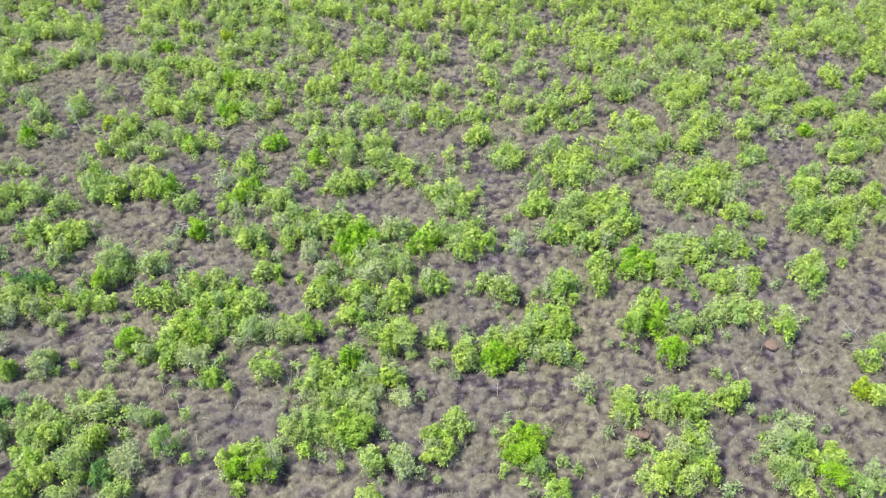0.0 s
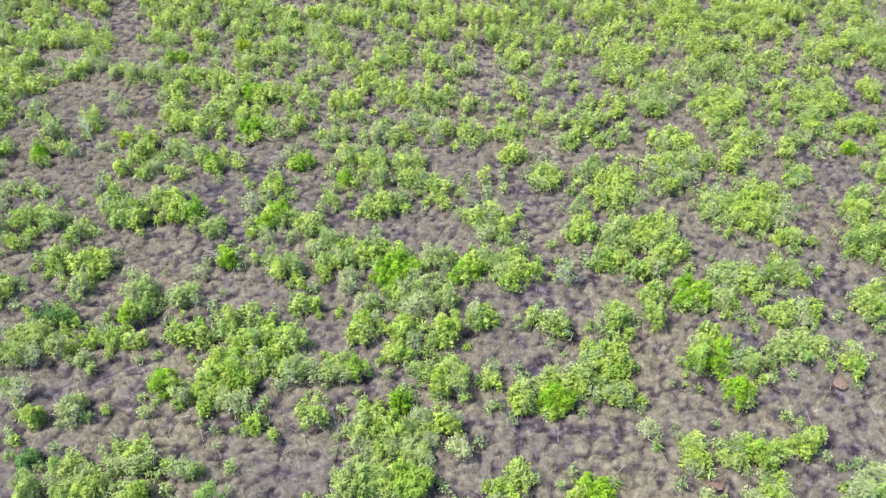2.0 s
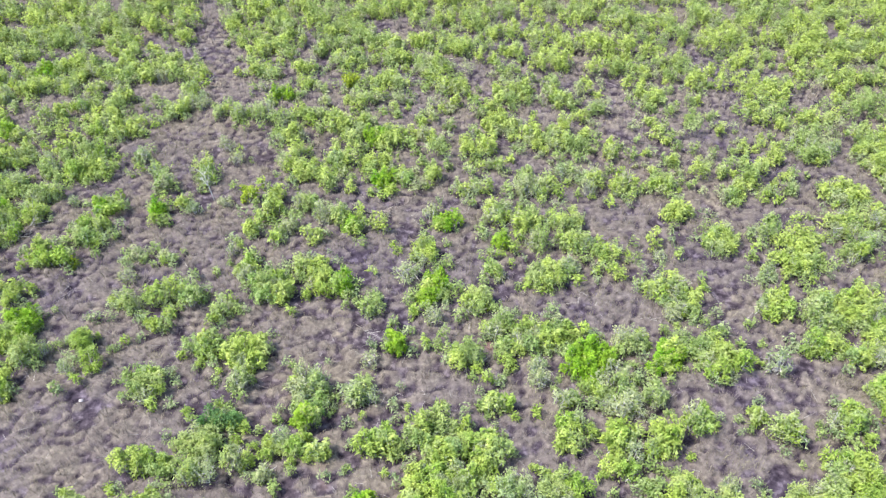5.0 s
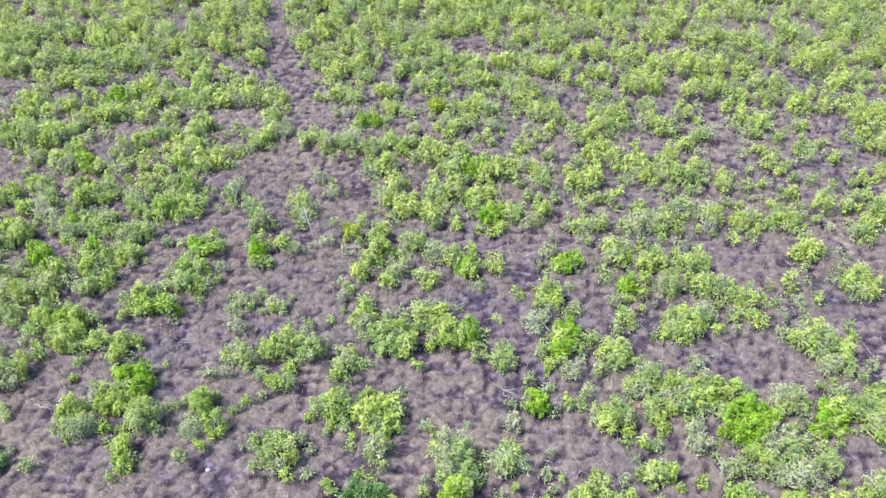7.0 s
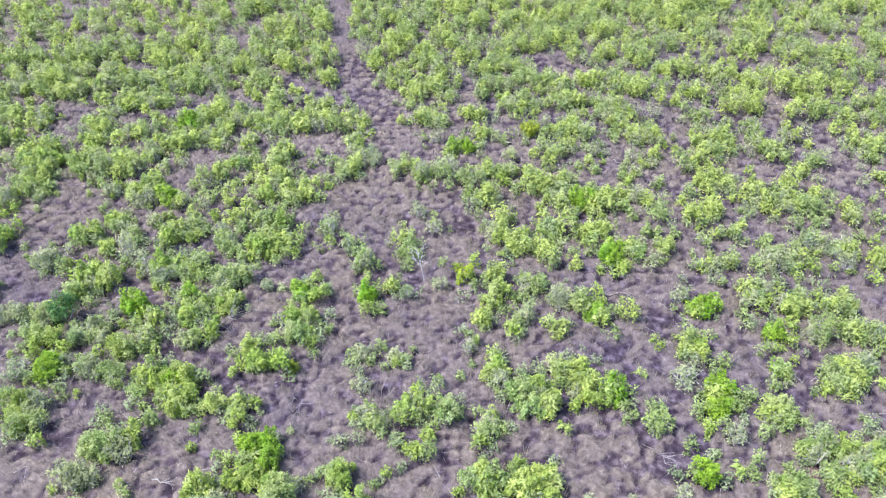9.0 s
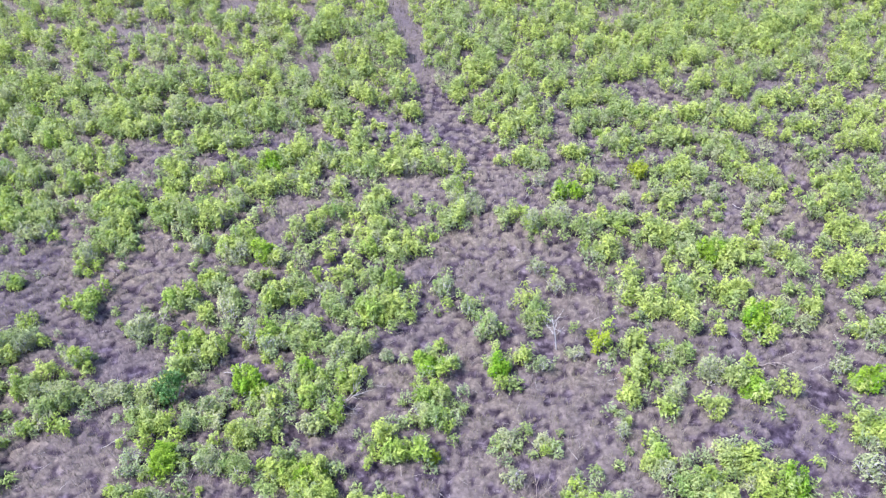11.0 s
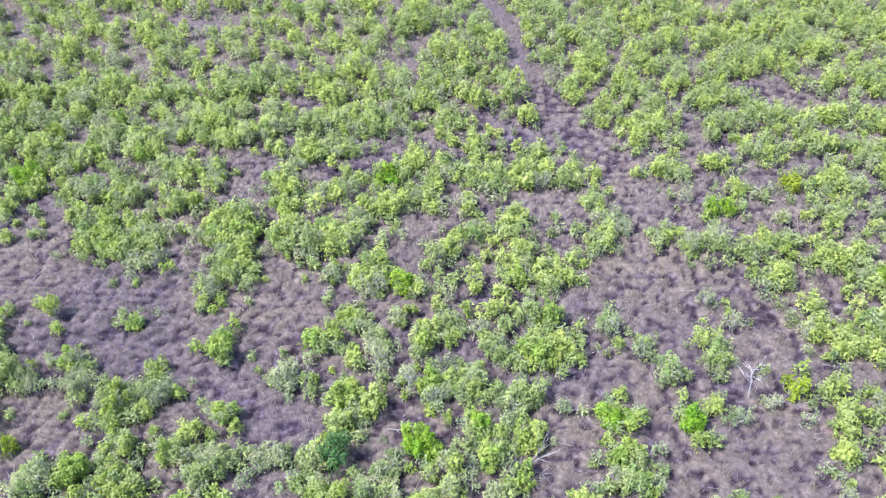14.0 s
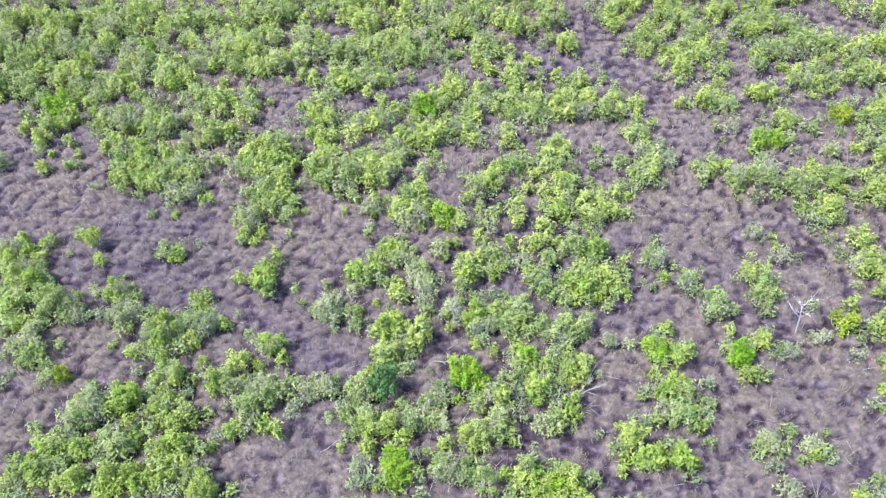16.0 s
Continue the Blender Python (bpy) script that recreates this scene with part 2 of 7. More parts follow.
def shrub_shape(rng, wide, high, fullness, leaf, coarse=False, plain=False):
    """A shrub of upright shoots, each with a close head of leaves: its limbs (places, quads) and its leaves (places, triangles)."""
    r = wide / 2
    shoots = int(4 + 5 * wide) if coarse else int(5 + 9 * wide)
    turn = rng.uniform(0, 6.28) + np.arange(shoots) * 2.4 + rng.normal(0, 0.35, shoots)
    out = r * 0.84 * np.sqrt((np.arange(shoots) + rng.uniform(0.1, 0.9, shoots)) / shoots)
    centre = np.stack([out * np.cos(turn), out * np.sin(turn),
                       high * (0.74 - 0.36 * (out / r) ** 2) * rng.uniform(0.45, 1.25, shoots)], 1)
    size = (0.055 + r * (0.235 if coarse else 0.185)) * rng.uniform(0.62, 1.25, shoots)
    count = np.maximum(7, (fullness * (540 if coarse else 820 if plain else 1300) * size ** 1.5 * rng.uniform(0.75, 1.2, shoots)).astype(int))
    c, s = np.repeat(centre, count, 0), np.repeat(size, count)[:, None]
    d = unit(rng.normal(size=c.shape) + [0, 0, 0.30])
    base = c + d * s * rng.uniform(0.55, 1.12, s.shape) * (1 - 0.28 * d[:, 2:]) * [1, 1, 1.5] + d * s * [0, 0, 0.75]
    base[:, 2] = np.maximum(base[:, 2], 0.05)
    normal = unit(0.75 * d + [0, 0, 1.0 if coarse else 0.7] + rng.normal(0, 0.36, d.shape))
    along = unit(rng.normal(size=d.shape) + 0.55 * d + [0, 0, 0.15])
    shape = 0.36 if coarse or plain else 0.27
    crown = leaves(rng, base, normal, along, leaf, leaf * shape, coarse or plain)
    # the leafage inside the heads, in larger sprays
    inner = np.maximum(3, count // (7 if coarse else 11))
    c, s = np.repeat(centre, inner, 0), np.repeat(size, inner)[:, None]
    d = unit(rng.normal(size=c.shape))
    sprays = leaves(rng, c + d * s * rng.uniform(0.2, 0.55, s.shape) - [0, 0, 0.04], unit(rng.normal(size=d.shape) + [0, 0, 0.5]), unit(rng.normal(size=d.shape)), leaf * 2.0, leaf * 0.55, True)
    crown = np.concatenate([crown[0], sprays[0]]), np.concatenate([crown[1], sprays[1] + len(crown[0])])
    limbs = []
    for c, s, bare in zip(centre, size, itertools.cycle((True, False))):
        if not bare and fullness > 0.75:
            continue
        foot = np.array([rng.uniform(-0.07, 0.07), rng.uniform(-0.07, 0.07), -0.08])
        knee = foot * 0.45 + c * 0.55 + rng.normal(0, 0.04, 3) + [0, 0, -0.10 * high]
        limbs.append(tube([foot, knee, c + [0, 0, s * 0.5]], [0.022, 0.016, 0.005], 3))
        for _ in range(2 if fullness < 0.75 else int(rng.integers(0, 2))):
            way = rng.normal(size=3) * [0.7, 0.7, 0.4] + [0, 0, 0.7]
            way /= np.linalg.norm(way)
            root = knee * 0.4 + c * 0.6
            limbs.append(tube([root, root + way * s * rng.uniform(1.5, 2.7 if fullness < 0.9 else 1.9)], [0.011, 0.003], 3))
    return joined(limbs), crown


SIZES = (0.45, 0.7, 0.95, 1.3, 1.8)
FULL = {"lime": 1.0, "green": 0.85, "grey": 0.6, "dark": 1.0, "vivid": 1.15, "yellow": 1.0}
TALL = {"lime": 1.15, "green": 1.12, "grey": 1.05, "dark": 1.0, "vivid": 1.15, "yellow": 1.05}
LEAF = {"lime": 0.090, "green": 0.082, "grey": 0.074, "dark": 0.085, "vivid": 0.082, "yellow": 0.085}
VARIANTS = 4
shape_rng = np.random.default_rng(7)
SHAPES = {}
for tone, (n, size), v in itertools.product(FULL, enumerate(SIZES), range(VARIANTS)):
    if tone in ("dark", "yellow", "vivid") and v > 1:
        continue
    SHAPES[tone, n, v] = shrub_shape(shape_rng, size, size * TALL[tone], FULL[tone], LEAF[tone])
    SHAPES[tone, n, v + VARIANTS] = shrub_shape(shape_rng, size, size * TALL[tone], FULL[tone], LEAF[tone] * 1.15, plain=True)
MESHES = {}
for (tone, n, v), (limbs, crown) in SHAPES.items():
    MESHES[tone, n, v] = (mesh_of("stem", *limbs, BARK), mesh_of("crown", *crown, LEAVES[tone]))

WORDS = {
    "lime": ("savanna_shrub", "lime-green broad-leaved savanna shrub in full leaf on dry grass"),
    "green": ("leafy_bush", "mid-green leafy bush with pale stems on dry grass"),
    "grey": ("sparse_bush", "grey-green sparse bush with bare pale twigs on dry grass"),
    "dark": ("dark_bush", "dense dark bluish-green bush among paler shrubs"),
    "vivid": ("vivid_green_shrub", "dense vivid-green shrub among dry grass tufts"),
    "yellow": ("yellow_bush", "small yellow-green bush standing out on dry grass"),
}
plant_rng = np.random.default_rng(11)
PLANTED = []


def split(rng, rows, share):
    """Broad clumps taken apart into the shrubs that make them up."""
    out = []
    for x, y, wide in rows:
        if wide < 1.05:
            out.append((x, y, wide))
            continue
        g = rng.uniform(-0.6, 0.6) + (math.pi if rng.uniform() < 0.5 else 0.0)
        for k in (-1, 1):
            d = k * wide * rng.uniform(0.22, 0.38)
            out.append((x + d * math.cos(g), y + d * math.sin(g), wide * share * rng.uniform(0.85, 1.15)))
    return out


FOOT = (-70, -48, -41, -27, -10, 0, 18, 26, 40), (40, 36, 26, 20, 10, 10, 11, 30, 40)


def near_foot(x):
    """The edge of the ground nearest to the flight."""
    return float(np.interp(x, *FOOT))


STANDING, THICKET = [], {"lime": [], "green": [], "grey": []}


def plant(tone, rows):
    """Shrubs at (x, y, width)."""
    STANDING.extend((tone, *row) for row in rows)
    PLANTED.extend(rows)


def thicket(tone, rows):
    """Shrubs of the close scrub farther off, joined tone by tone below."""
    THICKET[tone] += split(plant_rng, rows, 0.62)
    PLANTED.extend(rows)


def kind_of(tone, wide):
    name, label = WORDS[tone]
    if wide < 0.72 and tone in ("lime", "green", "grey"):
        return "low_" + name, label.replace("savanna shrub", "low shrub").replace("leafy bush", "low leafy bush").replace("sparse bush", "low sparse bush")
    return name, label


def shrub(tone, x, y, wide):
    """One shrub: a thing with its stems and its crown."""
    n = int(np.argmin([abs(math.log(wide / s)) for s in SIZES]))
    v = int(plant_rng.integers(2 if tone in ("dark", "yellow", "vivid") else VARIANTS))
    name, label = kind_of(tone, wide)
    root = new(name)
    root.empty_display_size = 0.2
    s = wide / SIZES[n]
    root.matrix_basis = (Matrix.Translation((x, y, float(relief(x, y)) - 0.04)) @ Matrix.Rotation(plant_rng.uniform(0, 6.28), 4, "Z")
                         @ Matrix.Diagonal((s * plant_rng.uniform(0.9, 1.12), s * plant_rng.uniform(0.9, 1.12), s * plant_rng.uniform(0.8, 1.22), 1)))
    tagged(root, label, "shrub" if "shrub" in name else "bush", name.replace("_", " ") + " group on the savanna")
    for part_name, me in zip(("stem", "crown"), MESHES[tone, n, v if y < near_foot(x) + 9 else v + VARIANTS]):
        new(part_name, me).parent = root


plant("lime", [
    (-44.34, 33.51, 0.62), (-44.35, 34.28, 0.79), (-44.80, 34.62, 0.61), (-44.61, 34.65, 0.82), (-44.87, 34.95, 0.85), (-45.13, 35.32, 0.70), (-44.40, 35.61, 0.70), (-44.72, 36.03, 0.70),
    (-44.26, 45.70, 0.55), (-44.24, 46.22, 0.77), (-44.60, 46.84, 0.63), (-45.12, 46.84, 0.58), (-44.22, 47.76, 0.68), (-46.29, 47.80, 0.58), (-48.90, 48.43, 0.84), (-44.23, 48.87, 0.68),
    (-36.05, 26.74, 0.41), (-39.90, 26.87, 0.73), (-39.58, 26.88, 0.68), (-39.48, 26.96, 0.66), (-37.73, 26.97, 0.68), (-38.51, 27.01, 0.79), (-37.52, 27.01, 0.61), (-38.15, 27.04, 0.73),
    (-37.34, 27.15, 0.54), (-37.86, 27.15, 0.75), (-40.87, 27.17, 0.63), (-41.41, 27.18, 0.55), (-37.64, 27.22, 0.70), (-36.80, 27.22, 0.80), (-36.27, 27.29, 0.60), (-40.79, 27.35, 0.73),
])
plant("lime", [
    (-36.44, 27.57, 0.55), (-36.76, 27.58, 0.56), (-40.52, 27.81, 0.69), (-40.17, 27.91, 0.69), (-39.62, 27.93, 0.79), (-40.81, 27.94, 0.65), (-37.30, 27.97, 0.70), (-36.93, 28.05, 0.88),
    (-36.67, 28.10, 0.78), (-37.22, 28.90, 0.72), (-37.57, 28.97, 0.67), (-37.81, 29.20, 0.72), (-37.62, 29.50, 0.60), (-40.20, 29.52, 0.69), (-38.82, 29.53, 0.86), (-38.82, 29.54, 0.85),
    (-39.98, 29.55, 0.60), (-37.51, 29.60, 0.61), (-38.74, 29.64, 0.69), (-37.35, 29.69, 0.55), (-37.65, 29.80, 0.56), (-36.17, 30.31, 0.74), (-37.55, 30.50, 0.64), (-38.42, 31.86, 0.79),
    (-37.46, 31.97, 0.74), (-43.42, 32.31, 0.64), (-38.26, 32.56, 0.92), (-42.69, 33.43, 0.72), (-40.44, 33.63, 0.70), (-40.62, 33.84, 0.75), (-43.74, 34.02, 0.78), (-43.56, 34.23, 0.76),
])
plant("lime", [
    (-43.86, 35.33, 0.61), (-39.03, 35.80, 0.61), (-38.99, 35.86, 0.44), (-42.14, 36.19, 0.69), (-36.13, 38.74, 0.85), (-36.12, 39.32, 0.83), (-40.71, 39.33, 0.72), (-40.37, 39.34, 0.60),
    (-41.30, 39.56, 0.70), (-36.03, 39.67, 0.75), (-42.23, 39.72, 0.80), (-41.85, 39.89, 0.63), (-41.50, 40.16, 0.69), (-36.65, 40.17, 0.78), (-42.16, 40.30, 0.75), (-37.35, 40.32, 0.57),
    (-36.12, 40.68, 0.83), (-42.21, 40.86, 0.66), (-41.76, 40.91, 0.88), (-36.73, 41.06, 0.68), (-36.71, 41.52, 0.75), (-36.38, 41.53, 0.65), (-41.97, 41.63, 0.74), (-37.37, 41.77, 0.57),
    (-42.87, 41.78, 0.91), (-42.42, 41.80, 0.69), (-37.04, 42.05, 0.55), (-36.77, 42.08, 0.67), (-39.26, 42.30, 0.92), (-38.47, 42.64, 0.80), (-39.63, 42.67, 0.85), (-39.32, 42.71, 0.85),
])
plant("lime", [
    (-41.61, 43.08, 0.81), (-41.70, 43.95, 0.73), (-39.45, 44.65, 0.96), (-38.12, 45.19, 0.61), (-41.72, 45.84, 0.75), (-42.37, 45.93, 0.67), (-42.02, 46.06, 0.53), (-41.54, 46.35, 0.69),
    (-41.28, 46.36, 0.78), (-42.14, 46.53, 0.78), (-42.78, 46.58, 0.59), (-37.90, 47.05, 0.82), (-37.70, 47.42, 0.69), (-38.28, 47.44, 0.78), (-38.67, 47.54, 0.66), (-42.23, 47.57, 0.73),
    (-37.30, 47.60, 0.90), (-42.16, 47.83, 0.65), (-38.21, 48.08, 0.77), (-37.71, 48.10, 0.80), (-38.79, 48.16, 0.73), (-37.98, 48.43, 0.72), (-39.92, 48.61, 0.95), (-43.81, 48.72, 0.91),
    (-39.69, 49.07, 0.67), (-39.42, 49.29, 0.94), (-40.06, 49.49, 0.72), (-39.70, 50.01, 0.74), (-38.43, 50.32, 0.88), (-38.25, 50.73, 0.62), (-29.83, 25.17, 0.66), (-30.58, 25.57, 0.65),
])
plant("lime", [
    (-30.24, 25.59, 0.84), (-30.51, 25.97, 0.68), (-35.70, 26.70, 0.85), (-35.51, 26.74, 0.49), (-28.07, 28.65, 0.82), (-31.12, 28.85, 0.80), (-30.85, 28.90, 0.72), (-30.64, 29.00, 0.83),
    (-31.35, 29.11, 0.67), (-35.70, 31.10, 0.89), (-30.89, 31.41, 0.88), (-30.64, 31.55, 0.58), (-30.70, 31.73, 0.60), (-30.98, 31.77, 0.63), (-34.64, 31.83, 0.73), (-34.78, 31.84, 0.76),
    (-29.96, 32.19, 0.78), (-29.75, 32.34, 0.87), (-30.48, 32.44, 0.94), (-30.96, 32.47, 0.77), (-30.89, 32.75, 0.83), (-29.72, 32.75, 0.64), (-30.21, 32.79, 0.66), (-28.08, 33.07, 0.81),
    (-30.61, 33.08, 0.64), (-35.36, 34.23, 0.91), (-35.51, 34.45, 0.90), (-35.55, 34.79, 0.61), (-28.23, 34.89, 0.72), (-35.66, 35.05, 0.61), (-32.29, 35.07, 0.78), (-28.34, 35.09, 0.77),
])
plant("lime", [
    (-35.59, 35.16, 0.78), (-31.96, 35.22, 0.70), (-31.53, 35.28, 0.80), (-28.00, 35.33, 0.58), (-28.27, 35.62, 0.84), (-28.01, 35.67, 0.83), (-31.28, 36.23, 0.59), (-31.06, 36.33, 0.61),
    (-30.96, 36.49, 0.69), (-28.69, 37.86, 0.89), (-30.81, 38.42, 0.58), (-31.03, 38.59, 0.68), (-35.18, 38.59, 0.64), (-35.48, 38.76, 0.68), (-30.06, 39.18, 0.76), (-35.66, 39.32, 0.77),
    (-35.76, 39.79, 0.70), (-32.31, 39.79, 0.69), (-35.65, 40.17, 0.62), (-32.16, 40.40, 0.88), (-35.62, 40.92, 0.77), (-35.93, 41.56, 0.75), (-34.37, 41.94, 0.80), (-34.60, 42.26, 0.71),
    (-30.19, 42.35, 0.86), (-34.12, 42.42, 0.70), (-34.86, 42.43, 0.83), (-31.09, 42.68, 0.79), (-30.28, 42.87, 0.61), (-29.58, 42.91, 0.72), (-30.03, 42.92, 0.76), (-28.48, 43.12, 0.59),
])
plant("lime", [
    (-30.26, 43.13, 0.85), (-32.46, 43.20, 0.78), (-34.74, 43.66, 0.50), (-35.03, 43.71, 0.64), (-32.42, 43.76, 0.87), (-34.39, 43.82, 0.73), (-28.53, 43.92, 0.53), (-34.63, 43.96, 0.57),
    (-28.11, 44.09, 0.66), (-35.01, 44.14, 0.72), (-35.10, 44.95, 0.63), (-34.88, 45.01, 0.58), (-29.21, 45.68, 0.82), (-28.85, 45.70, 0.69), (-28.61, 45.93, 0.86), (-28.96, 46.17, 0.64),
    (-33.67, 46.20, 0.53), (-29.37, 46.34, 0.60), (-34.16, 46.38, 0.54), (-29.13, 46.57, 0.76), (-32.53, 46.57, 0.64), (-33.87, 46.63, 0.68), (-34.56, 46.64, 0.74), (-33.65, 46.67, 0.57),
    (-34.20, 46.95, 0.68), (-33.90, 47.09, 0.73), (-32.61, 48.76, 0.53), (-31.62, 49.03, 0.59), (-33.10, 49.12, 0.77), (-31.20, 49.13, 0.70), (-34.01, 49.19, 0.65), (-32.14, 49.23, 0.67),
])
plant("lime", [
    (-32.45, 49.40, 0.57), (-33.17, 49.97, 0.68), (-31.78, 50.01, 0.77), (-32.33, 50.19, 0.73), (-32.76, 50.46, 0.60), (-21.01, 20.97, 0.54), (-26.40, 21.10, 0.85), (-21.11, 21.24, 0.52),
    (-21.17, 21.38, 0.70), (-21.27, 21.72, 0.65), (-21.26, 22.77, 0.67), (-23.61, 22.94, 0.80), (-23.31, 22.94, 0.83), (-21.17, 22.98, 0.67), (-23.47, 23.00, 0.61), (-22.49, 23.25, 0.65),
    (-22.29, 23.30, 0.66), (-22.10, 23.33, 0.89), (-21.73, 23.34, 0.77), (-26.15, 24.84, 0.81), (-22.94, 25.64, 0.83), (-25.13, 26.07, 0.83), (-23.85, 26.13, 0.94), (-23.07, 26.16, 0.68),
    (-24.83, 26.38, 0.81), (-25.26, 26.47, 0.61), (-25.55, 26.60, 0.66), (-24.89, 26.84, 0.57), (-25.56, 26.89, 0.71), (-26.07, 26.95, 0.57), (-25.82, 27.27, 0.64), (-26.05, 27.27, 0.78),
])
plant("lime", [
    (-26.27, 27.29, 0.64), (-25.26, 27.34, 0.83), (-26.51, 27.35, 0.80), (-26.07, 27.55, 0.69), (-21.90, 28.04, 0.81), (-22.56, 28.12, 0.68), (-22.88, 28.12, 0.62), (-27.86, 28.54, 0.69),
    (-23.12, 28.68, 0.71), (-23.15, 28.84, 0.87), (-27.24, 29.21, 0.85), (-21.28, 29.76, 0.67), (-24.89, 29.89, 0.76), (-27.15, 30.06, 0.78), (-25.91, 30.29, 0.87), (-21.96, 30.30, 0.78),
    (-25.99, 30.58, 0.78), (-21.23, 30.79, 0.61), (-21.53, 30.80, 0.69), (-24.60, 30.88, 0.74), (-24.88, 31.05, 0.60), (-24.52, 31.31, 0.77), (-26.51, 31.52, 0.66), (-21.69, 32.32, 0.50),
    (-26.50, 33.03, 0.68), (-27.72, 33.13, 0.55), (-26.79, 33.21, 0.60), (-27.27, 33.27, 0.62), (-27.87, 33.39, 0.78), (-27.17, 33.54, 0.67), (-26.64, 33.85, 0.61), (-23.85, 34.39, 0.62),
])
plant("lime", [
    (-24.07, 34.45, 0.77), (-24.31, 34.55, 0.51), (-23.42, 34.63, 0.64), (-23.82, 34.74, 0.71), (-23.00, 34.85, 0.54), (-23.32, 34.88, 0.79), (-24.61, 34.91, 0.69), (-23.62, 35.06, 0.57),
    (-23.23, 35.24, 0.54), (-23.50, 35.41, 0.56), (-24.19, 35.46, 0.55), (-23.55, 36.33, 0.89), (-23.55, 38.18, 0.84), (-22.88, 38.31, 0.75), (-24.69, 38.37, 0.87), (-22.54, 38.42, 0.63),
    (-23.23, 38.64, 0.76), (-23.73, 38.67, 0.78), (-22.92, 38.93, 0.83), (-24.82, 39.09, 0.75), (-22.54, 39.20, 0.62), (-24.37, 39.91, 0.81), (-27.44, 40.03, 0.85), (-27.22, 40.13, 0.95),
    (-24.62, 40.20, 0.71), (-24.59, 41.71, 0.66), (-24.77, 41.91, 0.71), (-24.35, 41.96, 0.74), (-23.88, 44.44, 0.74), (-25.82, 44.58, 0.58), (-24.43, 44.80, 0.76), (-22.91, 45.14, 0.88),
])
plant("lime", [
    (-21.77, 45.36, 0.77), (-24.32, 45.39, 0.71), (-25.18, 45.39, 0.56), (-23.82, 45.44, 0.88), (-23.50, 45.51, 0.88), (-25.44, 45.81, 0.76), (-23.35, 46.35, 0.65), (-26.34, 46.77, 0.82),
    (-23.01, 46.84, 0.77), (-26.01, 46.94, 0.85), (-23.22, 47.09, 0.67), (-26.39, 47.22, 0.91), (-26.12, 47.79, 0.89), (-23.42, 49.58, 0.96), (-23.75, 49.71, 0.73), (-23.33, 50.15, 0.67),
    (-23.63, 50.20, 0.78), (-15.81, 16.77, 0.65), (-14.71, 17.11, 0.55), (-16.82, 17.12, 0.68), (-14.62, 17.12, 0.54), (-13.48, 18.35, 0.74), (-15.28, 18.45, 0.72), (-15.64, 18.52, 0.80),
    (-14.37, 18.59, 0.64), (-15.17, 18.63, 0.71), (-14.91, 18.71, 0.66), (-13.27, 19.38, 0.62), (-15.72, 21.54, 0.55), (-18.45, 22.59, 0.86), (-12.61, 22.98, 0.77), (-13.45, 23.20, 0.81),
])
plant("lime", [
    (-12.61, 23.34, 0.61), (-14.54, 23.37, 0.67), (-13.05, 23.41, 0.84), (-13.05, 23.45, 0.59), (-19.18, 23.46, 0.87), (-12.82, 23.50, 0.71), (-14.69, 23.50, 0.60), (-14.32, 23.51, 0.68),
    (-19.19, 23.56, 0.89), (-13.41, 23.60, 0.69), (-12.58, 23.61, 0.75), (-12.92, 23.68, 0.63), (-13.44, 23.72, 0.75), (-14.66, 23.81, 0.60), (-12.57, 23.82, 0.66), (-14.67, 23.88, 0.61),
    (-12.86, 24.00, 0.69), (-16.82, 24.63, 0.53), (-17.06, 24.65, 0.44), (-17.35, 26.06, 0.86), (-16.73, 26.27, 0.84), (-17.16, 26.44, 0.73), (-12.57, 26.53, 1.00), (-12.28, 26.85, 0.75),
    (-12.76, 27.50, 0.76), (-14.52, 28.03, 0.59), (-13.94, 28.08, 0.65), (-14.19, 28.20, 0.73), (-12.02, 28.50, 0.64), (-14.68, 30.72, 0.53), (-14.64, 30.75, 0.77), (-14.80, 30.78, 0.70),
])
plant("lime", [
    (-14.28, 31.72, 0.97), (-13.91, 32.24, 0.99), (-14.00, 32.46, 0.89), (-18.39, 32.58, 0.69), (-18.31, 32.63, 0.54), (-14.10, 33.30, 0.74), (-13.96, 33.34, 0.70), (-13.22, 34.88, 0.65),
    (-13.44, 34.99, 0.51), (-12.94, 35.06, 0.78), (-12.03, 35.09, 0.57), (-12.41, 35.17, 0.54), (-13.18, 35.29, 0.77), (-18.13, 35.43, 1.12), (-13.51, 35.87, 0.97), (-13.88, 35.93, 1.00),
    (-13.80, 36.98, 1.04), (-14.63, 38.33, 0.77), (-14.37, 38.36, 0.80), (-14.14, 38.79, 0.73), (-14.45, 38.93, 0.57), (-12.46, 39.38, 0.93), (-14.60, 40.51, 0.76), (-18.36, 40.72, 0.58),
    (-14.73, 43.77, 0.64), (-14.81, 44.00, 0.83), (-14.49, 44.21, 0.55), (-17.87, 45.14, 0.79), (-17.30, 45.17, 0.56), (-16.93, 45.42, 0.54), (-17.82, 45.52, 0.68), (-17.22, 45.65, 0.60),
])
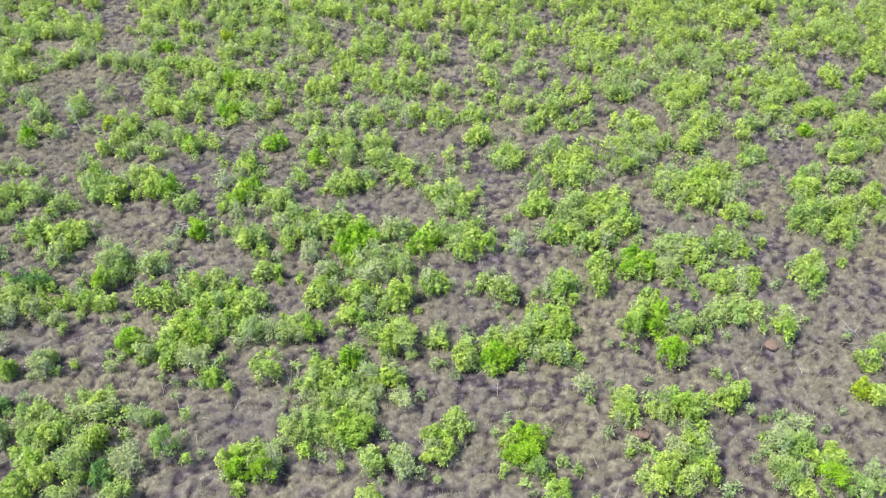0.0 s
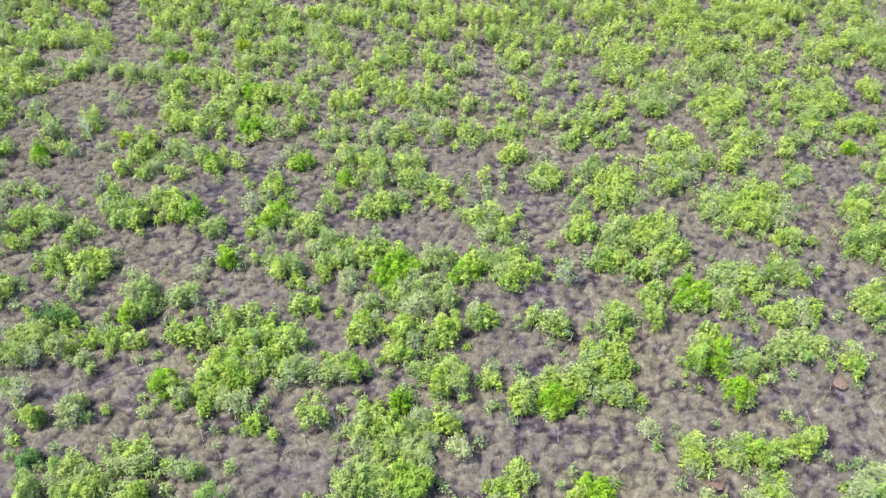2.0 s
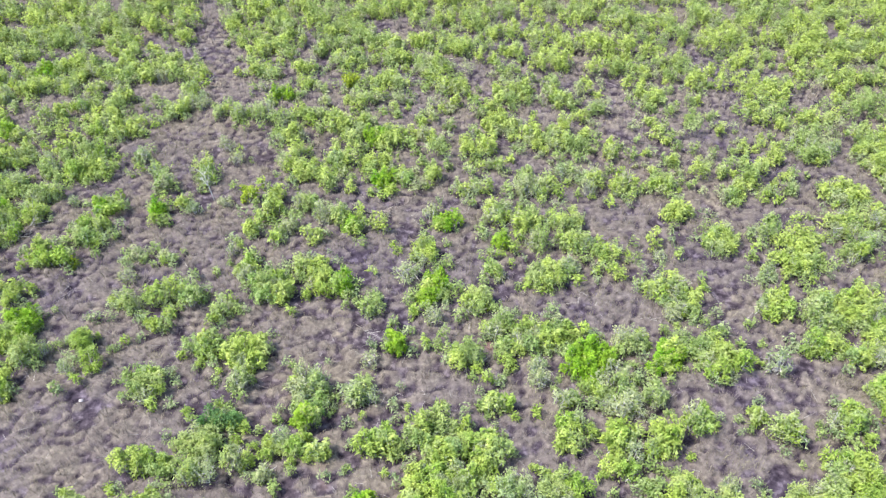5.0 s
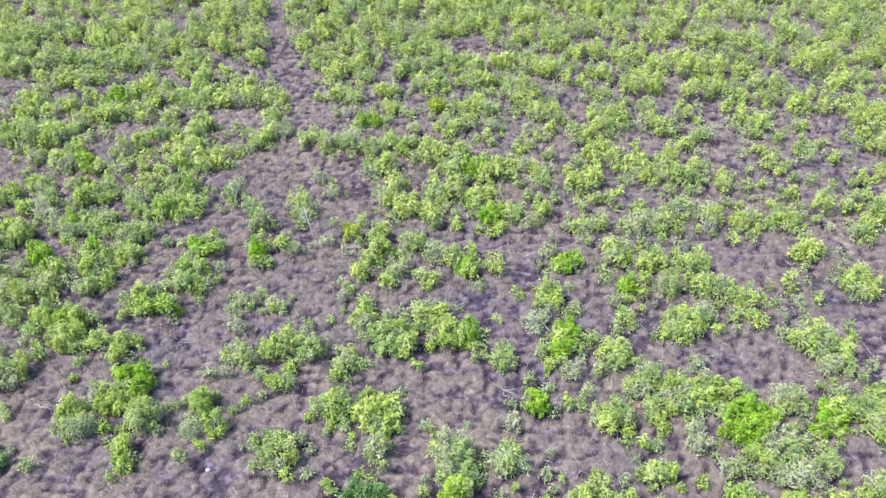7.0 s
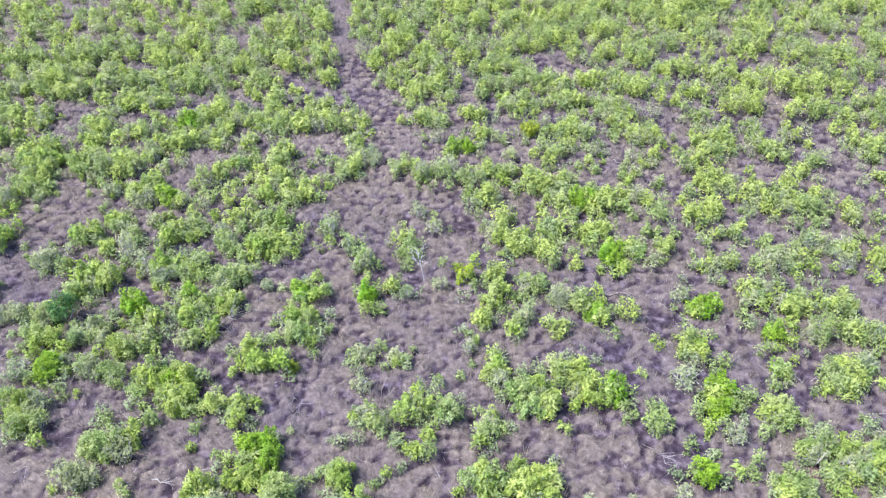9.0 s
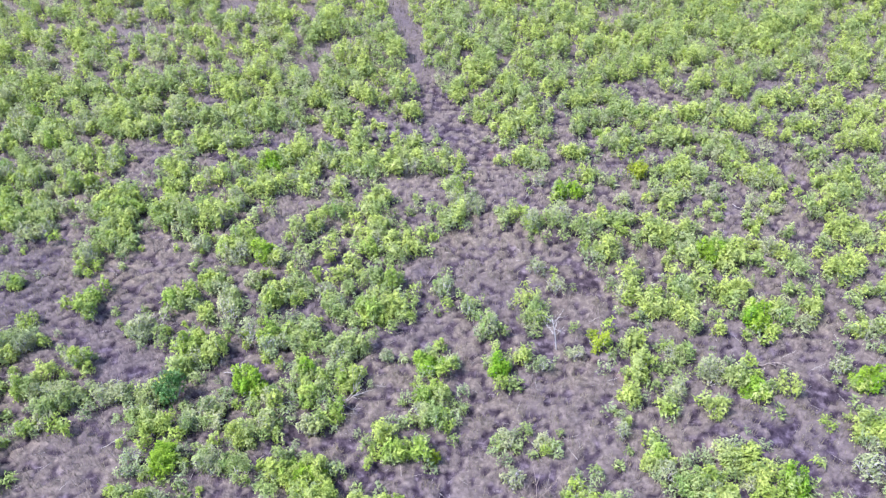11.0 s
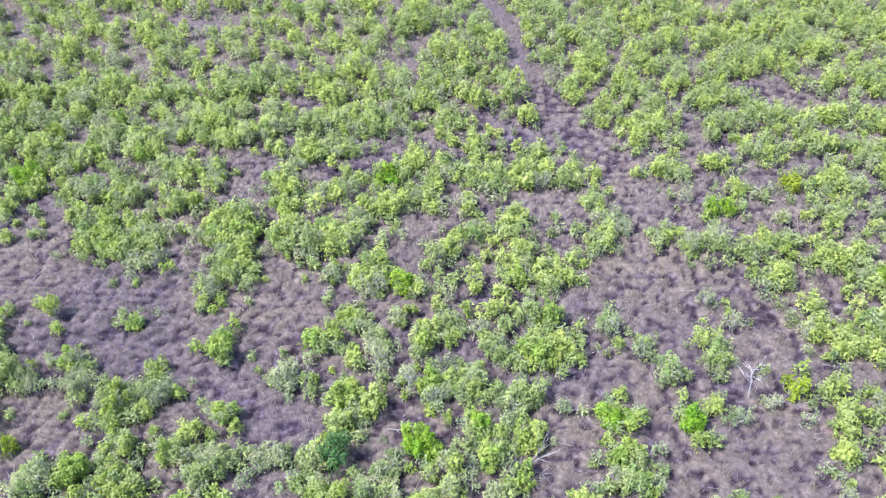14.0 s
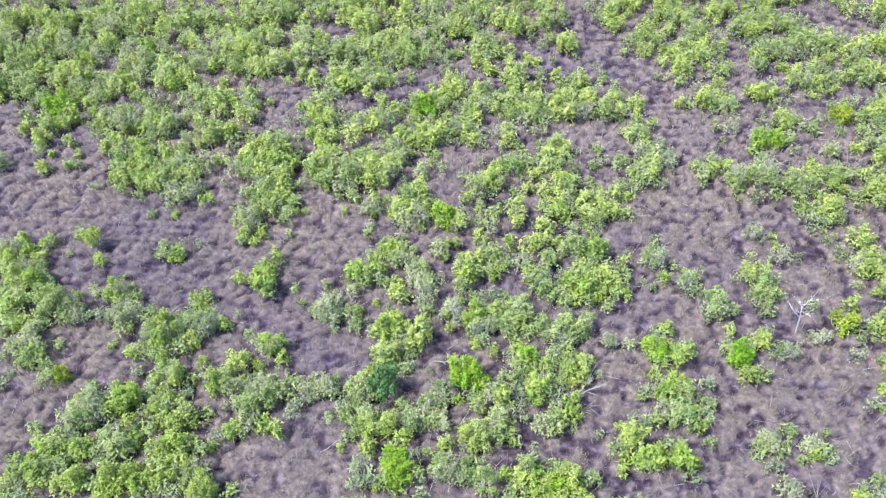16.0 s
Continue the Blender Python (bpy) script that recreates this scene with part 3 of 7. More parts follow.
plant("lime", [
    (-15.36, 45.71, 0.81), (-15.08, 45.81, 0.62), (-14.78, 45.83, 0.76), (-15.52, 46.08, 0.80), (-12.51, 46.78, 0.79), (-13.24, 47.34, 0.72), (-18.30, 48.07, 0.72), (-18.06, 48.43, 0.85),
    (-17.52, 48.67, 0.82), (-18.49, 48.99, 0.72), (-17.09, 49.23, 0.78), (-17.61, 49.34, 0.80), (-18.24, 49.47, 0.75), (-17.88, 49.57, 0.61), (-14.50, 50.89, 0.87), (-17.07, 50.93, 0.86),
    (-14.23, 51.05, 0.71), (-14.30, 51.28, 0.60), (-13.64, 51.48, 0.55), (-13.34, 51.74, 0.70), (-12.54, 51.75, 0.73), (-13.50, 51.87, 0.65), (-14.20, 52.05, 0.70), (-13.47, 52.34, 0.55),
    (-8.80, 10.70, 0.85), (-8.90, 11.20, 0.85), (-8.20, 11.40, 0.85), (-8.90, 11.98, 0.76), (-8.72, 11.98, 0.76), (-9.26, 12.00, 0.61), (-10.57, 12.79, 0.69), (-8.79, 12.80, 0.70),
])
plant("lime", [
    (-7.41, 12.94, 0.62), (-7.21, 12.95, 0.75), (-8.60, 13.12, 0.58), (-9.65, 13.72, 0.72), (-7.84, 14.34, 0.67), (-7.84, 14.64, 0.63), (-11.69, 15.59, 0.72), (-11.64, 15.69, 0.72),
    (-4.40, 15.74, 0.51), (-4.43, 15.84, 0.51), (-4.45, 15.91, 0.60), (-10.54, 16.56, 0.39), (-6.10, 16.81, 0.70), (-6.50, 17.04, 0.64), (-7.71, 17.29, 0.84), (-5.85, 17.40, 0.63),
    (-5.41, 17.45, 0.50), (-6.37, 17.48, 0.80), (-6.25, 17.60, 0.61), (-6.68, 17.63, 0.55), (-5.05, 17.66, 0.65), (-5.46, 17.81, 0.73), (-5.97, 17.95, 0.67), (-6.24, 17.96, 0.68),
    (-5.72, 18.06, 0.73), (-4.70, 18.22, 0.49), (-6.64, 18.24, 0.50), (-6.25, 18.32, 0.69), (-4.83, 18.67, 0.69), (-5.92, 18.70, 0.69), (-6.51, 18.71, 0.66), (-5.38, 18.76, 0.49),
])
plant("lime", [
    (-11.91, 18.81, 0.62), (-5.77, 19.04, 0.58), (-4.38, 19.18, 0.75), (-5.57, 19.24, 0.78), (-9.55, 19.30, 0.61), (-10.46, 19.40, 0.69), (-9.75, 19.41, 0.84), (-7.28, 19.54, 0.80),
    (-7.76, 19.59, 0.70), (-4.68, 19.64, 0.82), (-8.14, 19.66, 0.81), (-11.34, 19.69, 0.51), (-5.91, 19.70, 0.78), (-7.07, 19.71, 0.58), (-10.28, 19.77, 0.66), (-5.56, 19.81, 0.66),
    (-4.49, 19.82, 0.81), (-4.11, 19.84, 0.76), (-7.30, 19.90, 0.54), (-4.88, 19.94, 0.66), (-7.94, 20.03, 0.57), (-7.51, 20.10, 0.64), (-4.33, 20.12, 0.66), (-4.08, 20.21, 0.55),
    (-6.48, 20.28, 0.90), (-4.99, 20.40, 0.74), (-10.12, 20.50, 0.83), (-4.03, 21.58, 0.55), (-5.20, 23.48, 0.96), (-5.32, 23.72, 0.70), (-5.21, 23.81, 0.63), (-4.64, 26.47, 0.72),
])
plant("lime", [
    (-4.97, 26.58, 0.80), (-4.58, 26.74, 0.74), (-4.82, 27.01, 0.58), (-10.30, 27.17, 0.90), (-6.66, 27.28, 0.59), (-11.05, 27.32, 0.54), (-11.00, 27.52, 0.68), (-11.35, 27.75, 0.59),
    (-10.83, 27.78, 0.61), (-11.62, 28.24, 0.75), (-11.21, 28.35, 0.68), (-4.03, 28.44, 0.86), (-6.58, 29.22, 0.64), (-7.27, 29.30, 0.68), (-6.66, 29.49, 0.73), (-7.01, 29.72, 0.68),
    (-11.80, 30.26, 0.93), (-10.08, 30.76, 0.83), (-9.10, 31.12, 0.95), (-6.24, 31.43, 0.54), (-10.61, 31.61, 0.65), (-4.10, 32.74, 0.80), (-5.31, 34.16, 0.64), (-11.84, 34.39, 1.09),
    (-8.25, 34.97, 0.74), (-10.06, 36.11, 0.75), (-9.49, 36.16, 0.79), (-9.81, 36.22, 0.86), (-9.18, 36.25, 0.68), (-10.26, 36.29, 0.66), (-9.34, 36.38, 0.76), (-4.96, 37.36, 0.85),
])
plant("lime", [
    (-4.46, 37.41, 0.85), (-5.12, 37.63, 0.70), (-5.38, 37.66, 0.86), (-4.06, 37.67, 0.71), (-9.72, 37.79, 0.55), (-8.98, 37.95, 0.80), (-4.55, 38.02, 0.80), (-9.35, 38.04, 0.80),
    (-4.12, 38.06, 0.77), (-9.81, 38.34, 0.78), (-9.44, 38.35, 0.75), (-9.03, 38.57, 0.77), (-9.76, 38.97, 0.56), (-11.78, 39.39, 0.87), (-11.51, 39.54, 0.79), (-11.96, 39.71, 0.75),
    (-4.02, 39.73, 0.69), (-10.86, 39.94, 0.70), (-4.28, 40.14, 0.62), (-5.64, 43.98, 0.92), (-6.86, 44.04, 0.77), (-5.98, 44.11, 0.95), (-6.53, 44.11, 0.86), (-10.37, 44.65, 0.59),
    (-10.83, 44.75, 0.50), (-9.84, 44.97, 0.63), (-10.14, 44.97, 0.69), (-7.06, 44.97, 1.05), (-10.53, 44.99, 0.52), (-7.47, 46.27, 0.83), (-7.17, 47.10, 0.74), (-9.37, 47.30, 0.70),
])
plant("lime", [
    (-9.84, 47.37, 0.62), (-9.05, 47.62, 0.69), (-9.55, 47.72, 0.70), (-6.33, 48.81, 0.76), (-5.96, 49.18, 0.98), (-10.45, 49.22, 0.57), (-10.01, 49.27, 0.80), (-9.82, 49.30, 0.69),
    (-7.13, 49.51, 0.63), (-6.41, 49.60, 0.84), (-8.77, 49.70, 0.76), (-8.38, 49.75, 0.80), (-7.97, 49.85, 0.75), (-8.96, 49.86, 0.78), (-5.44, 50.12, 0.84), (-8.30, 50.13, 0.78),
    (-11.97, 50.19, 0.71), (1.70, 11.40, 0.85), (-2.82, 12.39, 0.73), (-2.33, 12.62, 0.74), (-2.58, 12.66, 0.62), (1.63, 12.94, 0.44), (1.63, 12.96, 0.64), (3.58, 13.03, 0.76),
    (3.94, 13.32, 0.72), (1.00, 13.56, 0.84), (3.68, 13.59, 0.71), (0.08, 13.65, 0.59), (0.54, 13.71, 0.86), (1.15, 13.88, 0.87), (-0.09, 14.04, 0.63), (0.88, 14.06, 0.77),
])
plant("lime", [
    (0.23, 14.08, 0.62), (0.51, 14.26, 0.68), (-0.12, 14.90, 0.63), (-0.94, 15.46, 0.62), (-0.45, 15.65, 0.57), (0.33, 15.73, 0.66), (1.37, 15.89, 0.62), (-2.55, 16.13, 1.04),
    (-0.33, 16.16, 0.52), (2.08, 16.17, 0.62), (1.65, 16.26, 0.56), (1.85, 16.32, 0.58), (0.09, 16.33, 0.63), (-0.61, 16.35, 0.50), (-0.94, 16.55, 0.58), (-0.40, 16.75, 0.61),
    (1.52, 17.65, 0.72), (1.48, 17.97, 0.65), (-1.60, 18.22, 0.78), (1.55, 18.26, 0.80), (-1.42, 18.46, 0.88), (2.13, 18.61, 0.74), (1.86, 18.73, 0.83), (0.25, 19.09, 0.89),
    (-0.19, 19.36, 0.93), (-0.14, 19.97, 0.88), (1.65, 20.09, 0.85), (-1.66, 20.10, 0.80), (0.09, 20.13, 0.69), (0.42, 20.31, 0.63), (0.05, 20.34, 0.90), (1.69, 20.38, 0.80),
])
plant("lime", [
    (-1.69, 20.52, 0.59), (-1.36, 20.54, 0.63), (1.52, 20.54, 0.92), (1.87, 20.57, 0.89), (0.08, 20.71, 0.82), (-1.60, 20.93, 0.72), (3.05, 21.03, 0.82), (3.29, 21.17, 0.65),
    (3.06, 21.39, 0.70), (-3.51, 21.62, 0.53), (-1.41, 21.89, 0.64), (2.18, 23.49, 0.83), (3.87, 23.55, 0.64), (-3.17, 24.10, 0.65), (2.63, 24.22, 0.80), (-3.33, 24.31, 0.63),
    (2.66, 24.56, 0.58), (-1.96, 24.63, 0.74), (-1.54, 24.72, 0.54), (-2.07, 24.85, 0.68), (-1.49, 24.96, 0.76), (-0.95, 25.02, 0.70), (-1.93, 25.16, 0.65), (-1.20, 25.30, 0.54),
    (3.94, 26.94, 0.66), (2.33, 27.65, 0.74), (2.77, 27.72, 0.72), (-1.83, 27.81, 0.70), (-1.47, 28.16, 0.87), (3.25, 28.38, 0.67), (3.48, 28.43, 0.60), (-3.84, 28.47, 0.61),
])
plant("lime", [
    (1.29, 28.60, 0.64), (-1.62, 28.69, 0.89), (0.76, 29.64, 0.59), (1.13, 29.75, 0.70), (0.91, 29.96, 0.78), (-0.64, 30.43, 0.81), (-3.39, 30.45, 0.60), (3.02, 30.89, 0.93),
    (-2.73, 31.49, 0.89), (-2.14, 31.68, 0.71), (-0.16, 31.89, 0.62), (-0.84, 31.91, 0.85), (-1.96, 32.08, 0.64), (-0.30, 32.39, 0.69), (2.07, 34.64, 0.82), (2.17, 34.65, 0.69),
    (1.93, 34.85, 0.89), (2.00, 34.88, 0.78), (2.66, 35.07, 0.77), (2.22, 35.12, 0.79), (0.97, 35.13, 0.82), (0.80, 35.30, 0.63), (-1.74, 38.65, 0.85), (-2.36, 38.98, 0.81),
    (-1.62, 39.09, 0.85), (-1.64, 39.52, 0.78), (-1.91, 39.76, 0.81), (-2.93, 39.77, 0.82), (-3.25, 39.83, 0.57), (-3.38, 40.27, 0.70), (-2.96, 40.30, 0.64), (-3.85, 40.36, 0.65),
])
plant("lime", [
    (-3.52, 42.89, 0.62), (0.43, 43.01, 0.65), (0.07, 43.07, 0.58), (-0.14, 43.21, 0.71), (-2.13, 43.21, 0.66), (-2.55, 43.64, 0.95), (-3.52, 43.67, 0.72), (-2.90, 43.77, 0.67),
    (-2.03, 44.52, 0.78), (7.40, 11.90, 0.85), (10.20, 12.30, 0.85), (10.90, 12.60, 0.85), (10.80, 13.10, 0.85), (5.95, 13.65, 0.68), (11.70, 13.85, 0.75), (4.29, 14.37, 0.72),
    (4.16, 14.40, 0.71), (4.02, 14.42, 0.68), (9.84, 15.10, 0.89), (11.91, 15.26, 0.82), (9.60, 15.27, 0.69), (10.87, 15.41, 0.67), (11.58, 15.50, 0.68), (11.43, 15.66, 0.96),
    (11.87, 15.79, 0.67), (9.73, 15.89, 0.65), (9.97, 16.09, 0.63), (4.22, 17.21, 0.56), (4.41, 17.48, 0.76), (4.17, 17.55, 0.76), (5.75, 17.61, 0.53), (7.48, 17.72, 0.86),
])
plant("lime", [
    (5.24, 17.77, 0.53), (5.99, 17.80, 0.61), (6.31, 18.06, 0.67), (5.72, 18.11, 0.72), (5.98, 18.15, 0.55), (5.47, 18.18, 0.78), (6.28, 18.50, 0.54), (7.41, 18.71, 0.75),
    (7.79, 18.74, 0.65), (6.87, 18.76, 0.56), (8.11, 19.09, 0.60), (7.80, 19.13, 0.67), (7.19, 19.17, 0.57), (10.68, 19.37, 0.84), (7.70, 19.59, 0.54), (11.23, 19.79, 0.61),
    (7.27, 19.82, 0.76), (7.64, 19.86, 0.54), (8.06, 19.91, 0.67), (11.04, 19.92, 0.77), (10.84, 20.08, 0.60), (11.42, 20.25, 0.67), (11.61, 20.71, 0.72), (5.80, 20.81, 0.88),
    (5.92, 20.99, 0.94), (11.34, 21.03, 0.64), (7.92, 21.23, 0.87), (9.58, 21.51, 0.97), (4.91, 21.52, 0.65), (5.06, 21.57, 0.52), (7.98, 21.60, 0.65), (8.29, 21.79, 0.79),
])
plant("lime", [
    (11.21, 22.61, 0.65), (9.59, 22.63, 0.64), (9.67, 22.94, 0.78), (11.55, 23.27, 0.55), (4.22, 23.49, 0.67), (5.08, 23.83, 0.76), (4.66, 23.85, 0.64), (4.37, 23.89, 0.68),
    (4.95, 24.18, 0.60), (4.10, 24.18, 0.64), (9.49, 24.27, 0.80), (4.58, 24.38, 0.75), (9.74, 24.49, 0.87), (8.42, 24.85, 0.71), (7.88, 24.86, 0.86), (4.36, 24.87, 0.64),
    (8.13, 24.93, 0.72), (8.68, 24.94, 0.79), (8.47, 25.11, 0.75), (10.39, 25.38, 0.92), (11.13, 25.47, 0.65), (11.40, 25.68, 0.62), (11.05, 25.93, 0.78), (10.71, 26.05, 0.63),
    (10.08, 26.33, 0.69), (6.96, 26.50, 0.77), (10.54, 26.60, 0.69), (9.85, 26.63, 0.80), (7.55, 26.69, 0.72), (7.35, 26.87, 0.59), (9.68, 26.87, 0.69), (7.16, 27.05, 0.69),
])
plant("lime", [
    (10.93, 27.05, 0.61), (10.43, 27.29, 0.75), (4.09, 27.32, 0.60), (9.90, 27.37, 0.64), (7.56, 27.52, 0.75), (9.38, 27.63, 0.69), (4.23, 27.67, 0.55), (10.79, 27.69, 0.64),
    (11.27, 27.69, 0.66), (10.28, 27.70, 0.76), (10.89, 28.12, 0.55), (8.46, 29.14, 0.77), (9.04, 29.29, 0.68), (8.14, 29.84, 0.84), (9.02, 29.92, 0.74), (9.34, 30.24, 0.69),
    (6.22, 30.45, 0.70), (11.81, 30.53, 0.72), (9.70, 30.64, 0.69), (9.09, 30.77, 0.73), (6.06, 30.80, 0.78), (9.44, 30.85, 0.70), (5.56, 31.03, 0.53), (8.52, 31.06, 0.72),
    (10.02, 31.06, 0.68), (6.26, 31.12, 0.76), (6.52, 31.33, 0.86), (9.61, 31.50, 0.80), (6.14, 31.52, 0.75), (9.24, 31.56, 0.76), (11.74, 31.94, 0.83), (11.26, 32.57, 0.87),
])
plant("lime", [
    (4.54, 32.79, 0.76), (4.35, 32.84, 0.65), (4.05, 32.85, 0.68), (11.65, 32.86, 0.70), (4.51, 33.10, 0.94), (4.26, 33.10, 0.71), (4.96, 33.17, 0.70), (7.65, 34.34, 0.75),
    (7.69, 34.76, 0.59), (11.78, 34.87, 0.77), (7.69, 35.10, 0.57), (4.09, 35.24, 0.59), (4.41, 35.26, 0.57), (6.05, 36.14, 1.12), (4.96, 37.12, 0.61), (5.14, 37.17, 0.57),
    (5.03, 43.02, 0.65), (4.87, 43.35, 0.73), (5.32, 43.61, 0.81), (5.57, 43.62, 0.57), (14.80, 12.30, 0.85), (12.00, 13.00, 0.85), (16.08, 13.51, 0.58), (16.22, 13.94, 0.67),
    (12.15, 15.45, 0.95), (13.36, 15.75, 0.69), (13.17, 16.02, 0.69), (13.73, 16.08, 0.72), (18.50, 16.40, 0.85), (18.80, 18.00, 0.85), (16.31, 19.45, 0.79), (16.27, 19.75, 0.82),
])
plant("lime", [
    (14.51, 21.87, 0.61), (15.66, 22.03, 0.76), (14.08, 22.11, 0.77), (14.60, 22.28, 0.69), (18.15, 22.31, 0.70), (17.89, 22.32, 0.62), (15.00, 22.46, 0.78), (15.79, 22.49, 0.71),
    (17.83, 22.77, 0.73), (18.10, 23.20, 0.68), (18.58, 23.56, 0.71), (13.35, 23.70, 0.69), (13.98, 23.87, 0.62), (13.61, 24.42, 0.72), (14.09, 24.68, 0.62), (15.94, 26.87, 0.51),
    (16.20, 26.91, 0.54), (16.53, 26.94, 0.67), (15.83, 26.96, 0.64), (19.41, 27.06, 0.92), (16.22, 27.16, 0.66), (16.43, 27.23, 0.57), (14.64, 27.67, 0.88), (15.51, 27.86, 0.63),
    (15.13, 27.89, 0.87), (14.51, 28.05, 0.52), (14.85, 28.09, 0.82), (19.72, 28.17, 0.59), (14.55, 28.68, 0.72), (15.12, 28.68, 0.89), (15.03, 28.69, 0.78), (14.45, 28.85, 0.60),
])
plant("lime", [
    (15.68, 28.87, 0.71), (19.71, 29.03, 0.88), (15.04, 29.16, 0.51), (15.41, 29.21, 0.59), (14.69, 29.34, 0.81), (14.99, 29.46, 0.92), (14.98, 29.48, 0.57), (19.85, 29.53, 0.76),
    (15.61, 29.58, 0.91), (15.02, 29.87, 0.75), (16.23, 30.01, 0.82), (15.63, 30.29, 0.68), (15.30, 30.36, 0.74), (16.00, 30.43, 0.73), (15.84, 30.57, 0.61), (15.84, 31.23, 0.59),
    (15.30, 32.55, 0.77), (12.01, 32.72, 0.77), (15.33, 32.90, 0.92), (15.00, 32.96, 0.73), (15.33, 33.26, 0.74), (15.58, 33.34, 0.92), (13.60, 33.55, 0.69), (12.86, 34.55, 0.75),
    (13.27, 34.66, 0.70), (16.07, 34.68, 0.66), (16.51, 34.72, 0.83), (13.60, 34.76, 0.62), (12.97, 34.92, 0.72), (15.94, 35.09, 0.70), (12.83, 35.18, 0.72), (16.21, 35.21, 0.68),
])
plant("lime", [
    (13.36, 35.25, 0.63), (13.73, 35.37, 0.62), (12.60, 35.40, 0.74), (17.07, 35.53, 0.64), (16.35, 35.82, 0.78), (15.30, 37.46, 0.71), (16.11, 37.56, 0.84), (15.22, 37.85, 0.80),
    (15.77, 37.89, 0.70), (16.46, 38.27, 0.70), (16.89, 38.42, 0.69), (16.66, 38.85, 0.60), (15.82, 39.00, 0.62), (19.11, 39.04, 0.62), (16.17, 39.08, 0.63), (15.52, 39.10, 0.61),
    (17.14, 39.98, 0.73), (16.59, 40.09, 0.59), (16.89, 40.58, 0.74), (20.44, 25.44, 0.86), (20.16, 25.57, 0.84), (20.45, 25.83, 0.75), (20.68, 27.12, 0.79), (20.19, 27.15, 0.87),
    (21.20, 27.26, 0.70), (21.52, 27.94, 0.55), (23.00, 28.20, 0.85), (20.03, 28.54, 0.75), (22.70, 28.60, 0.85), (20.16, 29.11, 0.79), (20.49, 29.23, 0.61), (23.20, 29.30, 0.85),
])
plant("lime", [
    (20.65, 29.87, 0.75), (20.18, 29.96, 0.66), (22.73, 32.11, 0.59), (23.15, 32.12, 0.67), (22.48, 32.51, 0.53), (23.20, 32.83, 0.76), (23.71, 33.16, 0.55), (24.80, 33.40, 0.85),
    (23.59, 33.45, 0.59), (24.32, 34.65, 0.74), (23.80, 35.03, 0.76), (24.68, 35.09, 0.52), (24.28, 35.44, 0.68), (26.00, 35.80, 0.85), (25.10, 35.84, 0.66), (24.13, 35.94, 0.69),
    (24.66, 35.97, 0.55), (20.49, 36.50, 0.57), (20.26, 36.52, 0.81), (22.70, 36.80, 0.85), (20.70, 36.90, 0.85), (23.53, 36.91, 0.67), (20.62, 37.05, 0.72), (23.80, 37.09, 0.56),
    (23.63, 37.38, 0.53), (24.03, 37.72, 0.57), (23.32, 37.91, 0.53), (23.64, 37.93, 0.65), (21.20, 39.05, 0.61), (22.28, 39.55, 0.82), (21.35, 39.72, 0.67), (22.77, 40.01, 0.88),
])
plant("lime", [
    (22.68, 41.51, 0.68), (23.05, 41.65, 0.72),
])
plant("green", [
    (-44.07, 33.58, 0.64), (-44.00, 33.81, 0.66), (-44.46, 33.86, 0.71), (-44.35, 34.26, 0.73), (-44.45, 35.13, 0.62), (-44.50, 45.77, 0.70), (-45.13, 46.05, 0.65), (-46.37, 46.50, 0.51),
    (-47.21, 47.02, 0.79), (-46.67, 48.09, 0.61), (-48.59, 48.25, 0.86), (-46.97, 48.53, 0.73), (-48.71, 48.63, 0.80), (-46.82, 48.83, 0.65), (-47.13, 49.10, 0.54), (-46.56, 49.19, 0.59),
    (-47.45, 49.25, 0.69), (-47.05, 49.60, 0.68), (-41.44, 26.54, 0.56), (-41.28, 26.58, 0.42), (-39.30, 26.90, 0.54), (-41.30, 27.29, 0.82), (-40.48, 27.31, 0.61), (-40.36, 27.91, 0.67),
    (-38.55, 27.99, 0.67), (-40.73, 28.02, 0.79), (-39.95, 28.91, 0.82), (-36.94, 28.99, 0.58), (-40.18, 29.24, 0.71), (-36.92, 29.34, 0.69), (-37.24, 29.51, 0.61), (-37.73, 29.61, 0.75),
])
plant("green", [
    (-38.94, 29.67, 0.64), (-37.59, 30.73, 0.68), (-37.98, 30.90, 0.61), (-42.63, 31.03, 0.80), (-42.40, 31.04, 0.77), (-42.35, 31.21, 0.85), (-38.00, 32.05, 0.79), (-43.77, 32.46, 0.50),
    (-43.13, 32.47, 0.55), (-38.69, 32.47, 0.91), (-37.66, 32.61, 0.77), (-43.54, 32.68, 0.53), (-43.78, 32.73, 0.52), (-42.43, 33.06, 1.02), (-43.98, 33.16, 0.70), (-42.78, 33.17, 1.00),
    (-42.21, 33.21, 0.99), (-41.85, 33.26, 0.53), (-43.83, 33.36, 0.74), (-40.21, 33.76, 0.57), (-43.63, 34.66, 0.85), (-38.89, 35.82, 0.57), (-36.80, 37.42, 0.83), (-36.20, 38.23, 0.85),
    (-39.58, 38.77, 0.73), (-36.54, 38.78, 0.61), (-36.39, 39.11, 0.92), (-40.57, 39.21, 0.73), (-40.53, 39.38, 0.65), (-40.26, 39.43, 0.55), (-39.95, 39.80, 0.67), (-39.48, 40.02, 0.77),
])
